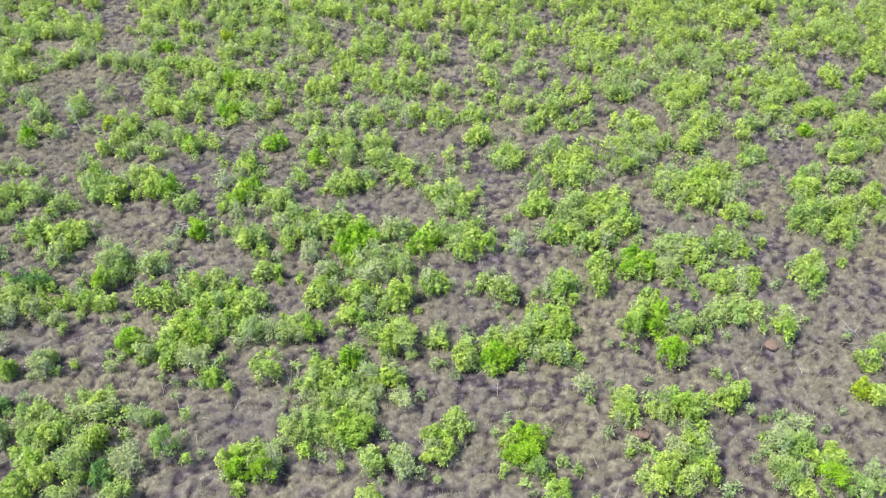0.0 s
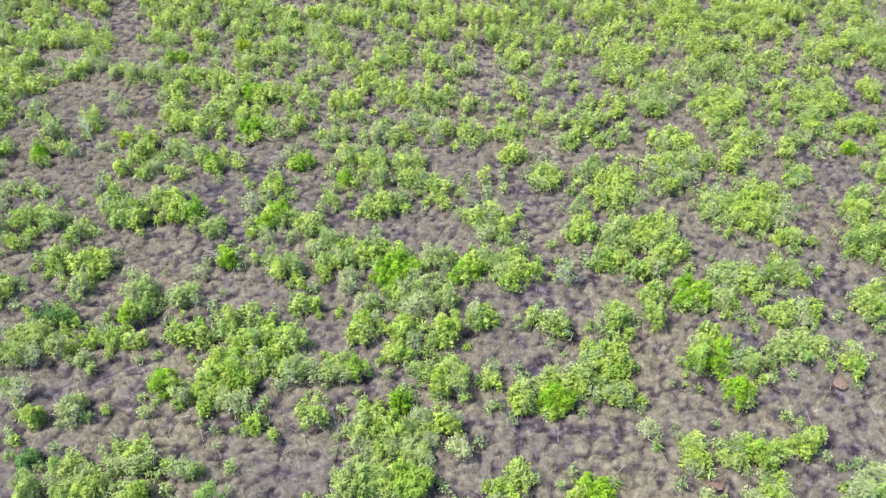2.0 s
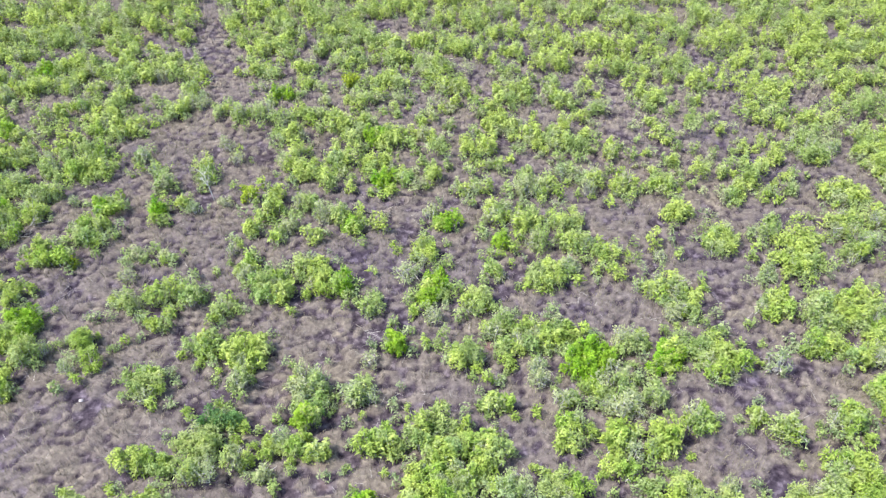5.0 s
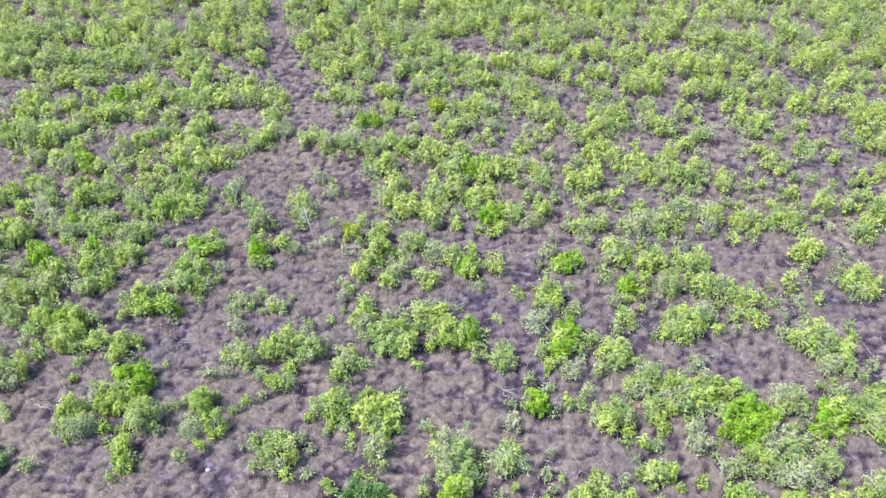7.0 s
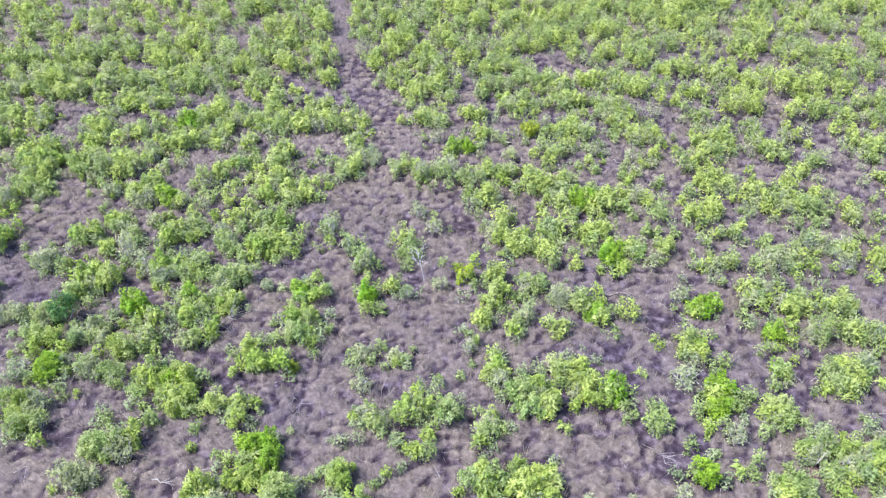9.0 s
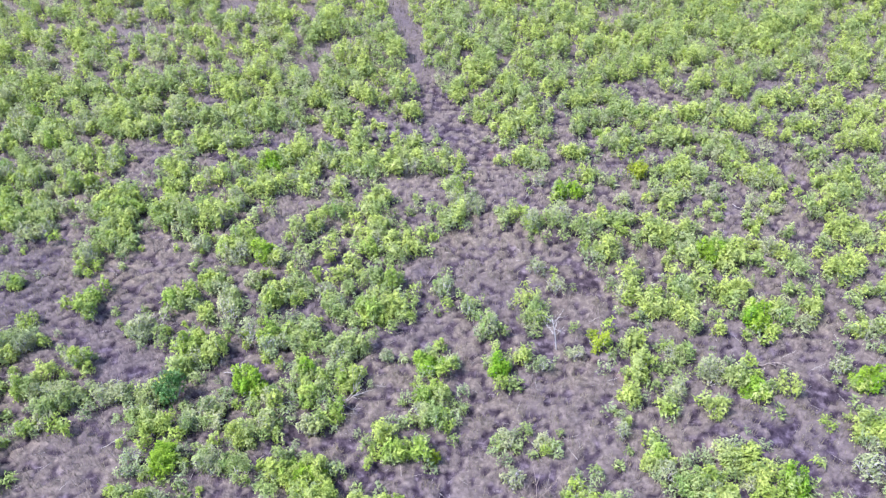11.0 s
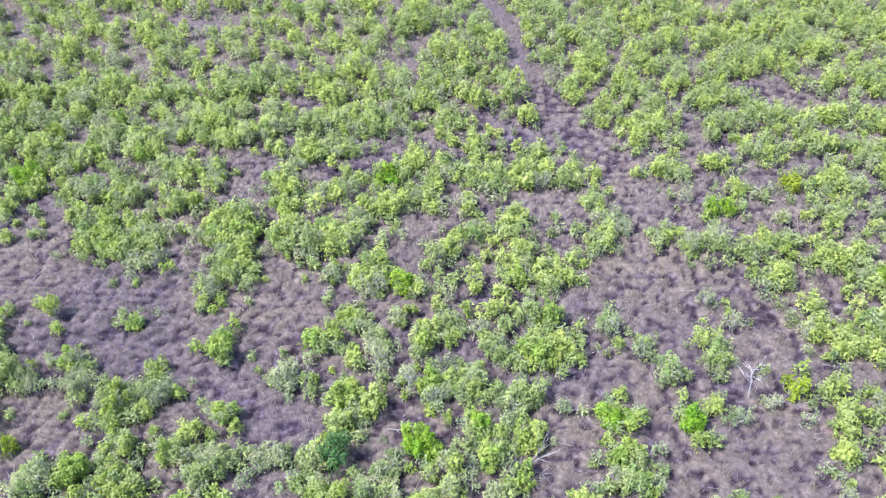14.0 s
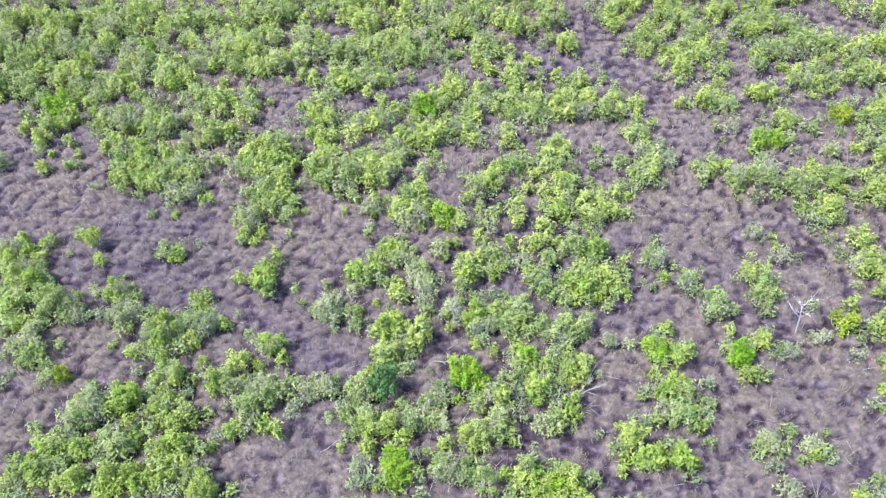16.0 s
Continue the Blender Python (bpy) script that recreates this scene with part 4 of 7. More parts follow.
plant("green", [
    (-42.33, 40.14, 0.81), (-36.21, 40.24, 0.78), (-39.87, 40.34, 0.65), (-41.26, 40.45, 0.87), (-37.03, 40.49, 0.81), (-42.67, 40.66, 0.71), (-36.24, 41.13, 0.73), (-37.13, 41.15, 0.59),
    (-37.60, 41.18, 0.63), (-40.90, 41.33, 0.65), (-40.31, 41.41, 0.65), (-38.96, 42.89, 0.65), (-41.22, 42.90, 0.79), (-43.88, 43.34, 0.67), (-42.26, 43.48, 0.59), (-42.04, 43.68, 0.79),
    (-43.30, 44.02, 0.69), (-43.67, 44.04, 0.70), (-39.93, 44.62, 0.77), (-39.71, 45.07, 0.96), (-40.25, 45.30, 0.94), (-40.69, 45.42, 0.92), (-38.30, 45.51, 0.63), (-41.59, 46.87, 0.58),
    (-41.58, 47.28, 0.60), (-42.99, 47.36, 0.54), (-43.56, 47.53, 0.68), (-42.59, 47.65, 0.75), (-43.27, 47.96, 0.75), (-40.40, 48.03, 0.55), (-36.41, 48.35, 0.83), (-38.51, 48.48, 0.91),
])
plant("green", [
    (-41.05, 48.51, 0.73), (-39.68, 48.57, 0.84), (-36.13, 48.81, 0.75), (-39.14, 49.05, 0.87), (-36.72, 49.13, 0.78), (-40.48, 49.40, 0.64), (-37.97, 49.98, 0.80), (-40.28, 50.05, 0.78),
    (-38.19, 50.31, 0.66), (-37.80, 50.42, 0.72), (-30.23, 25.10, 0.82), (-29.53, 25.27, 0.73), (-30.30, 26.17, 0.71), (-35.76, 26.71, 0.55), (-28.20, 27.56, 0.70), (-28.97, 27.62, 0.63),
    (-31.54, 29.03, 0.66), (-29.85, 29.17, 0.76), (-35.03, 29.48, 0.77), (-34.95, 29.72, 0.71), (-29.16, 29.82, 0.74), (-29.44, 29.85, 0.60), (-34.36, 29.90, 0.70), (-31.83, 30.16, 0.68),
    (-31.61, 30.22, 0.79), (-35.82, 30.23, 0.76), (-34.32, 30.26, 0.73), (-35.47, 30.36, 0.61), (-35.96, 30.42, 0.67), (-31.65, 34.97, 0.71), (-29.84, 35.28, 0.64), (-31.76, 35.36, 0.53),
])
plant("green", [
    (-28.45, 35.36, 0.72), (-31.31, 36.54, 0.70), (-30.51, 38.20, 0.56), (-35.82, 38.20, 0.80), (-30.26, 38.51, 0.55), (-30.69, 38.78, 0.56), (-30.60, 39.19, 0.71), (-33.99, 39.93, 0.71),
    (-31.87, 39.95, 0.83), (-32.73, 40.22, 0.88), (-33.09, 40.26, 0.70), (-34.66, 40.40, 0.70), (-33.69, 40.61, 0.74), (-34.16, 40.67, 0.59), (-31.84, 40.73, 0.83), (-34.64, 40.81, 0.61),
    (-33.25, 40.83, 0.73), (-32.73, 41.08, 0.88), (-32.12, 41.21, 0.66), (-34.23, 41.39, 0.71), (-30.91, 41.59, 0.56), (-34.49, 42.58, 0.88), (-29.78, 42.63, 0.73), (-28.29, 43.34, 0.65),
    (-28.02, 43.40, 0.67), (-32.16, 43.46, 0.86), (-33.06, 43.82, 0.66), (-28.48, 44.29, 0.67), (-35.36, 44.40, 0.55), (-34.81, 44.52, 0.54), (-30.63, 44.97, 0.86), (-34.39, 46.22, 0.60),
])
plant("green", [
    (-33.34, 46.31, 0.64), (-28.82, 46.58, 0.84), (-33.38, 46.83, 0.74), (-32.28, 46.90, 0.72), (-33.09, 47.25, 0.83), (-32.29, 47.42, 0.62), (-32.58, 47.61, 0.59), (-31.09, 48.31, 0.88),
    (-33.89, 48.62, 0.87), (-30.34, 48.63, 0.85), (-30.93, 48.64, 0.68), (-34.18, 48.68, 0.93), (-34.44, 48.79, 0.89), (-31.45, 48.80, 0.99), (-31.13, 49.39, 0.92), (-30.33, 49.45, 0.79),
    (-31.28, 49.70, 0.95), (-29.97, 49.89, 0.75), (-32.60, 49.89, 0.64), (-29.93, 50.52, 0.63), (-25.65, 20.81, 0.75), (-26.40, 21.80, 0.77), (-27.20, 22.20, 0.78), (-23.43, 22.51, 0.84),
    (-20.87, 22.61, 0.98), (-23.19, 22.74, 0.57), (-20.94, 22.89, 0.92), (-21.90, 23.28, 0.67), (-27.34, 24.18, 0.78), (-27.11, 24.41, 0.70), (-26.89, 24.53, 0.91), (-27.57, 24.55, 0.65),
])
plant("green", [
    (-23.05, 25.93, 0.59), (-25.63, 26.23, 0.71), (-25.40, 27.09, 0.65), (-27.60, 27.21, 0.89), (-26.44, 27.63, 0.83), (-22.77, 28.11, 0.67), (-27.78, 28.72, 0.98), (-25.51, 29.15, 0.80),
    (-27.23, 29.37, 0.75), (-21.48, 29.41, 0.84), (-21.83, 29.61, 0.87), (-21.54, 29.80, 0.79), (-21.60, 30.12, 0.65), (-27.14, 30.35, 0.64), (-21.31, 30.38, 0.87), (-25.82, 30.50, 0.78),
    (-26.09, 31.51, 0.74), (-24.73, 32.45, 0.60), (-25.20, 32.50, 0.71), (-24.48, 32.61, 0.59), (-26.95, 32.88, 0.66), (-24.33, 32.90, 0.72), (-24.88, 32.99, 0.79), (-26.30, 33.40, 0.81),
    (-26.30, 33.74, 0.64), (-25.61, 34.57, 0.88), (-25.95, 34.94, 0.62), (-23.75, 35.50, 0.59), (-27.20, 35.63, 0.62), (-27.54, 35.74, 0.53), (-27.40, 35.96, 0.65), (-21.46, 36.15, 0.85),
])
plant("green", [
    (-27.23, 36.18, 0.72), (-24.10, 36.44, 0.66), (-23.29, 36.49, 0.70), (-23.80, 36.49, 0.66), (-24.36, 36.52, 0.88), (-24.16, 36.69, 0.65), (-23.21, 38.02, 0.60), (-24.27, 39.40, 0.68),
    (-27.94, 39.47, 1.00), (-24.65, 39.66, 0.68), (-27.15, 39.93, 0.91), (-21.39, 40.16, 0.66), (-21.48, 40.40, 0.62), (-26.45, 40.84, 0.86), (-25.95, 41.21, 0.70), (-20.59, 42.09, 0.59),
    (-24.54, 42.23, 0.95), (-21.30, 42.96, 0.75), (-25.37, 44.14, 0.75), (-26.09, 44.47, 0.73), (-25.82, 44.97, 0.68), (-26.09, 45.09, 0.85), (-23.97, 45.15, 0.68), (-24.92, 45.27, 0.57),
    (-25.48, 45.34, 0.61), (-21.42, 45.54, 0.65), (-27.61, 45.80, 0.75), (-26.11, 46.44, 0.80), (-23.66, 46.75, 0.82), (-25.79, 47.35, 0.88), (-27.22, 49.02, 0.76), (-27.12, 49.48, 0.63),
])
plant("green", [
    (-27.45, 49.66, 0.76), (-14.80, 16.00, 0.85), (-15.10, 16.51, 0.70), (-15.37, 16.72, 0.65), (-15.02, 16.80, 0.61), (-16.70, 16.88, 0.66), (-16.73, 16.95, 0.79), (-15.41, 17.01, 0.69),
    (-14.55, 17.13, 0.53), (-13.65, 18.25, 0.98), (-14.55, 18.47, 0.72), (-12.42, 18.78, 0.70), (-13.63, 19.06, 0.51), (-13.29, 19.16, 0.63), (-14.15, 19.37, 0.67), (-13.13, 19.47, 0.69),
    (-13.95, 19.51, 0.66), (-13.66, 19.52, 0.54), (-13.37, 19.69, 0.74), (-13.25, 20.28, 0.68), (-16.42, 21.44, 0.69), (-16.39, 21.65, 0.57), (-15.90, 21.81, 0.70), (-16.24, 21.86, 0.50),
    (-16.51, 21.91, 0.59), (-12.78, 22.07, 0.57), (-16.50, 22.24, 0.59), (-15.96, 22.28, 0.49), (-13.31, 23.01, 0.60), (-19.09, 23.29, 0.57), (-13.28, 23.50, 0.63), (-15.07, 23.58, 0.89),
])
plant("green", [
    (-14.12, 23.63, 0.68), (-14.38, 23.65, 0.68), (-19.20, 23.67, 0.68), (-19.22, 23.74, 0.76), (-14.40, 23.77, 0.72), (-14.45, 25.34, 0.90), (-14.69, 25.47, 0.74), (-18.31, 25.60, 0.73),
    (-15.85, 25.98, 0.90), (-16.98, 26.06, 0.79), (-15.74, 26.20, 0.97), (-16.03, 26.29, 0.89), (-12.96, 26.45, 0.98), (-13.34, 26.62, 0.67), (-13.20, 27.01, 0.96), (-13.57, 27.20, 0.74),
    (-13.11, 27.43, 0.88), (-14.32, 27.86, 0.64), (-13.30, 30.55, 0.62), (-14.09, 32.16, 0.67), (-12.66, 32.54, 0.62), (-12.22, 32.76, 0.76), (-12.39, 32.84, 0.66), (-14.19, 33.37, 0.79),
    (-19.67, 33.93, 0.93), (-17.95, 34.63, 0.70), (-17.77, 34.86, 0.71), (-12.34, 34.90, 0.57), (-12.62, 35.25, 0.78), (-15.09, 38.69, 0.65), (-12.21, 39.71, 0.93), (-15.33, 39.80, 0.64),
])
plant("green", [
    (-15.50, 39.84, 0.88), (-14.82, 39.87, 0.70), (-16.35, 40.01, 0.91), (-18.78, 40.32, 0.67), (-16.87, 40.34, 0.91), (-13.99, 40.41, 0.55), (-13.57, 40.41, 0.61), (-14.25, 40.47, 0.54),
    (-13.20, 40.48, 0.66), (-13.75, 40.54, 0.62), (-14.04, 40.66, 0.60), (-16.57, 40.74, 0.82), (-13.37, 40.79, 0.58), (-19.04, 40.97, 0.61), (-18.45, 41.13, 0.72), (-15.85, 42.55, 0.70),
    (-17.51, 45.12, 0.77), (-17.62, 45.56, 0.58), (-14.48, 46.13, 0.56), (-15.13, 46.23, 0.64), (-12.84, 46.52, 0.67), (-13.43, 46.78, 0.85), (-12.45, 47.29, 0.68), (-12.60, 47.50, 0.80),
    (-17.09, 48.62, 0.80), (-18.33, 48.64, 0.74), (-13.73, 49.14, 0.87), (-14.47, 49.26, 1.01), (-12.63, 49.33, 1.01), (-13.47, 49.66, 0.75), (-12.32, 50.08, 0.93), (-12.50, 50.51, 0.90),
])
plant("green", [
    (-17.00, 51.49, 0.60), (-14.29, 51.53, 0.75), (-13.88, 51.83, 0.56), (-13.02, 52.20, 0.59), (-7.40, 10.90, 0.85), (-5.80, 11.10, 0.85), (-7.50, 11.70, 0.85), (-7.45, 12.30, 1.02),
    (-8.92, 12.58, 0.57), (-9.47, 12.78, 0.55), (-4.99, 12.79, 1.03), (-10.60, 12.93, 0.89), (-7.52, 12.97, 0.84), (-9.66, 13.08, 0.62), (-9.20, 13.21, 0.58), (-8.87, 13.40, 0.54),
    (-8.93, 13.74, 0.55), (-10.11, 13.78, 0.60), (-5.91, 13.95, 0.67), (-7.47, 14.03, 0.69), (-9.72, 14.14, 0.56), (-8.34, 14.59, 0.66), (-11.86, 15.61, 0.63), (-11.89, 15.89, 0.60),
    (-10.68, 16.20, 0.80), (-5.88, 16.74, 0.61), (-7.23, 16.79, 0.73), (-6.39, 16.81, 0.56), (-6.94, 16.88, 0.59), (-5.13, 18.24, 0.65), (-11.38, 18.37, 0.59), (-10.70, 19.39, 0.52),
])
plant("green", [
    (-5.98, 19.43, 0.79), (-10.28, 19.47, 0.73), (-10.96, 19.54, 0.56), (-5.32, 19.58, 0.71), (-6.36, 19.75, 0.76), (-7.56, 19.77, 0.68), (-6.74, 19.93, 0.74), (-5.83, 20.42, 0.73),
    (-5.52, 20.45, 0.69), (-6.19, 20.79, 0.68), (-5.79, 20.89, 0.86), (-10.02, 21.18, 0.79), (-4.04, 21.40, 0.81), (-8.87, 21.58, 0.59), (-8.57, 21.64, 0.57), (-8.56, 21.65, 0.79),
    (-10.20, 21.77, 0.91), (-10.40, 22.33, 0.62), (-4.96, 23.56, 0.71), (-5.06, 23.63, 0.93), (-4.68, 23.66, 0.91), (-5.51, 23.75, 0.82), (-4.94, 23.76, 0.86), (-8.63, 26.04, 0.87),
    (-8.95, 26.04, 0.73), (-4.63, 26.23, 0.74), (-4.28, 26.66, 0.73), (-4.36, 27.00, 0.71), (-11.04, 27.85, 0.68), (-11.92, 28.11, 0.76), (-6.81, 29.72, 0.77), (-9.82, 31.14, 0.68),
])
plant("green", [
    (-10.74, 31.54, 0.88), (-10.87, 31.59, 0.79), (-8.14, 34.61, 0.76), (-8.35, 34.74, 0.63), (-8.07, 34.97, 0.57), (-11.59, 35.90, 0.78), (-11.63, 36.17, 0.65), (-11.76, 36.28, 0.81),
    (-11.25, 36.45, 0.57), (-11.43, 36.63, 0.60), (-9.46, 39.02, 0.62), (-9.09, 39.08, 0.61), (-10.41, 39.82, 0.82), (-10.73, 42.38, 0.74), (-11.48, 42.45, 0.63), (-9.28, 43.98, 0.87),
    (-6.18, 44.26, 0.88), (-10.32, 44.38, 0.68), (-10.13, 44.56, 0.73), (-9.65, 44.85, 0.62), (-7.34, 46.13, 0.70), (-8.24, 46.18, 0.82), (-6.78, 47.10, 0.77), (-11.98, 47.26, 0.79),
    (-7.31, 47.27, 0.76), (-10.05, 48.68, 0.73), (-6.90, 48.96, 0.73), (-5.64, 49.09, 0.97), (-6.42, 49.13, 0.98), (-10.16, 49.34, 0.71), (-11.66, 49.73, 0.93), (-11.22, 49.79, 0.63),
])
plant("green", [
    (-10.72, 49.84, 0.81), (-10.36, 50.01, 0.87), (-11.33, 50.18, 0.65), (-5.95, 50.18, 0.80), (-8.59, 50.19, 0.80), (-11.82, 50.49, 0.77), (-11.99, 50.74, 0.68), (-2.13, 12.30, 0.82),
    (-2.47, 12.32, 0.67), (1.70, 12.60, 0.79), (2.35, 12.87, 0.60), (2.50, 12.91, 0.64), (0.33, 13.48, 0.64), (-0.92, 13.53, 0.98), (-0.45, 13.61, 0.73), (-1.24, 13.79, 0.72),
    (-0.06, 13.90, 0.82), (-0.35, 13.95, 0.94), (-0.80, 13.97, 0.83), (0.10, 14.84, 0.54), (0.82, 14.92, 0.82), (-0.39, 15.09, 0.69), (1.19, 15.09, 0.61), (0.04, 15.27, 0.69),
    (0.67, 15.34, 0.68), (1.08, 15.59, 0.58), (-0.01, 15.71, 0.54), (-0.82, 15.99, 0.72), (0.64, 16.01, 0.58), (1.08, 16.09, 0.67), (2.17, 17.87, 0.96), (1.74, 17.98, 0.76),
])
plant("green", [
    (-2.22, 18.24, 0.89), (-3.45, 18.25, 0.86), (-3.88, 18.32, 0.69), (3.30, 18.33, 0.78), (0.95, 18.53, 0.80), (-1.84, 18.66, 0.68), (-4.00, 19.19, 0.76), (-3.73, 19.59, 0.76),
    (0.13, 19.76, 0.82), (-1.30, 20.13, 0.74), (2.73, 20.99, 0.83), (0.58, 21.60, 0.72), (-3.94, 21.64, 0.67), (-1.21, 21.90, 0.63), (-0.13, 22.05, 0.94), (0.41, 22.12, 0.83),
    (1.52, 22.13, 0.90), (1.89, 22.33, 0.61), (-0.19, 22.37, 0.64), (0.36, 22.60, 0.77), (-3.57, 24.08, 0.56), (-2.65, 24.26, 0.69), (-3.57, 24.38, 0.74), (0.95, 24.39, 0.65),
    (3.62, 24.41, 0.84), (3.87, 24.45, 0.75), (1.35, 24.46, 0.93), (1.07, 24.60, 0.75), (3.92, 24.66, 0.81), (3.52, 24.69, 0.62), (-1.96, 24.80, 0.59), (3.99, 24.97, 0.63),
])
plant("green", [
    (-3.80, 25.19, 0.69), (-1.84, 25.20, 0.63), (-3.57, 25.26, 0.76), (-1.56, 25.29, 0.66), (-3.93, 25.30, 0.74), (3.20, 26.63, 0.69), (-2.21, 27.76, 0.89), (3.33, 28.03, 0.58),
    (-2.30, 28.08, 0.77), (-1.98, 28.38, 0.79), (-1.42, 28.53, 0.85), (-2.27, 28.60, 0.66), (-0.85, 28.64, 0.65), (0.69, 29.86, 0.65), (-0.53, 30.23, 0.68), (-1.93, 30.41, 0.90),
    (-0.14, 30.46, 0.93), (-0.39, 30.67, 0.79), (-0.72, 31.65, 0.70), (-2.38, 31.76, 0.91), (-1.16, 31.85, 0.65), (-0.59, 31.94, 0.81), (-0.30, 32.02, 0.84), (-2.16, 32.17, 0.92),
    (-0.80, 32.18, 0.86), (-2.35, 32.22, 0.81), (-3.62, 32.30, 0.84), (-3.69, 32.77, 0.65), (-3.48, 32.86, 0.80), (-2.48, 34.52, 0.86), (-1.53, 34.76, 0.87), (-2.55, 34.86, 0.87),
])
plant("green", [
    (-2.24, 34.91, 0.83), (0.72, 35.52, 0.62), (0.06, 38.05, 0.89), (0.37, 38.17, 0.83), (0.67, 38.22, 0.80), (-0.14, 38.44, 0.86), (-0.95, 38.96, 0.77), (-0.75, 39.26, 0.82),
    (1.92, 42.02, 0.79), (-3.15, 42.61, 0.88), (-2.79, 42.64, 0.77), (-0.36, 42.93, 0.77), (-0.44, 43.18, 0.55), (-1.92, 44.00, 0.66), (-2.30, 44.98, 0.65), (11.40, 12.50, 0.85),
    (6.80, 12.80, 0.70), (11.91, 13.32, 0.88), (11.45, 13.49, 0.63), (11.91, 13.73, 0.89), (11.65, 14.32, 0.60), (11.22, 15.32, 0.76), (9.79, 15.60, 0.91), (4.53, 17.26, 0.73),
    (4.43, 17.60, 0.96), (7.64, 17.75, 0.73), (7.76, 17.77, 0.79), (4.47, 17.80, 0.55), (5.65, 17.80, 0.65), (7.87, 17.91, 0.71), (5.14, 18.21, 0.79), (7.11, 18.33, 0.63),
])
plant("green", [
    (6.51, 18.47, 0.78), (5.49, 18.63, 0.61), (7.53, 19.20, 0.65), (6.99, 19.40, 0.58), (8.09, 19.46, 0.52), (11.08, 20.24, 0.90), (5.58, 20.93, 1.02), (8.21, 21.29, 0.88),
    (8.54, 21.57, 0.76), (9.44, 22.82, 0.77), (11.14, 23.05, 0.64), (9.78, 23.18, 0.81), (9.28, 24.35, 0.78), (4.12, 24.57, 0.62), (10.77, 25.48, 0.66), (8.93, 25.65, 0.79),
    (8.48, 25.66, 0.60), (10.10, 25.98, 0.73), (8.89, 26.10, 0.72), (9.22, 26.18, 0.71), (8.48, 26.46, 0.76), (9.43, 26.95, 0.58), (11.18, 26.96, 0.73), (8.69, 27.01, 0.76),
    (9.04, 27.09, 0.79), (7.78, 27.14, 0.55), (7.39, 27.20, 0.73), (8.96, 27.47, 0.73), (10.97, 27.50, 0.53), (7.16, 27.55, 0.52), (7.39, 29.04, 0.69), (9.69, 29.65, 0.66),
])
plant("green", [
    (8.64, 29.69, 0.58), (9.34, 29.71, 0.87), (9.77, 30.09, 0.83), (8.65, 30.10, 0.76), (11.08, 30.42, 0.62), (5.65, 30.50, 0.70), (11.41, 30.54, 0.88), (5.45, 30.76, 0.53),
    (6.60, 31.03, 0.60), (5.75, 31.29, 0.69), (5.68, 31.33, 0.42), (8.02, 31.44, 0.90), (5.77, 31.56, 0.45), (8.49, 32.10, 0.89), (8.30, 32.17, 0.71), (7.26, 34.29, 0.73),
    (9.19, 34.84, 0.48), (4.52, 35.54, 0.86), (4.77, 37.15, 0.63), (11.87, 37.92, 0.83), (11.45, 38.85, 0.67), (11.90, 39.26, 0.88), (4.89, 42.40, 0.72), (4.64, 42.67, 0.58),
    (5.54, 43.11, 0.81), (16.60, 12.60, 0.85), (14.40, 12.70, 0.85), (14.30, 13.30, 0.85), (16.02, 13.61, 0.52), (16.13, 13.75, 0.54), (15.00, 14.00, 0.70), (15.38, 14.21, 0.68),
])
plant("green", [
    (14.99, 14.48, 0.69), (13.41, 15.98, 0.76), (12.03, 17.89, 0.77), (19.40, 18.60, 0.85), (12.60, 19.35, 0.83), (12.95, 19.55, 0.63), (12.56, 19.69, 0.78), (12.81, 19.80, 0.76),
    (14.67, 19.93, 0.68), (13.94, 19.98, 0.82), (15.36, 20.24, 0.54), (13.80, 20.30, 0.70), (14.81, 20.32, 0.75), (14.55, 20.47, 0.69), (15.15, 20.49, 0.64), (15.59, 20.69, 0.60),
    (14.20, 20.77, 0.72), (14.94, 21.08, 0.67), (14.17, 21.91, 0.60), (14.85, 21.98, 0.57), (18.47, 22.73, 0.82), (12.25, 22.78, 0.79), (18.23, 22.88, 0.64), (12.70, 23.07, 0.71),
    (12.80, 24.00, 0.58), (12.35, 24.07, 0.64), (13.86, 24.13, 0.74), (14.88, 24.49, 0.70), (13.22, 24.54, 0.68), (12.98, 24.55, 0.58), (12.72, 24.60, 0.65), (15.48, 24.61, 0.83),
])
plant("green", [
    (15.20, 24.75, 0.78), (19.35, 26.71, 0.78), (18.82, 26.88, 0.77), (19.07, 26.88, 0.74), (19.84, 26.88, 0.96), (19.71, 26.99, 0.71), (19.37, 27.04, 0.72), (14.82, 28.07, 0.71),
    (14.34, 28.14, 0.74), (15.80, 28.40, 0.68), (14.19, 28.46, 0.83), (19.67, 28.59, 0.76), (13.35, 28.76, 0.68), (16.30, 28.95, 0.89), (14.33, 29.56, 0.69), (13.31, 29.60, 0.64),
    (15.35, 29.63, 0.58), (16.89, 29.69, 0.68), (14.16, 30.03, 0.67), (16.75, 30.08, 0.73), (15.39, 30.17, 0.91), (12.37, 31.00, 0.63), (15.57, 31.11, 0.59), (18.74, 32.14, 0.70),
    (18.14, 32.15, 0.76), (18.56, 32.48, 0.65), (12.23, 32.51, 0.74), (18.91, 32.60, 0.53), (12.89, 32.99, 0.68), (14.25, 33.09, 0.68), (14.06, 33.21, 0.77), (12.18, 34.99, 0.66),
])
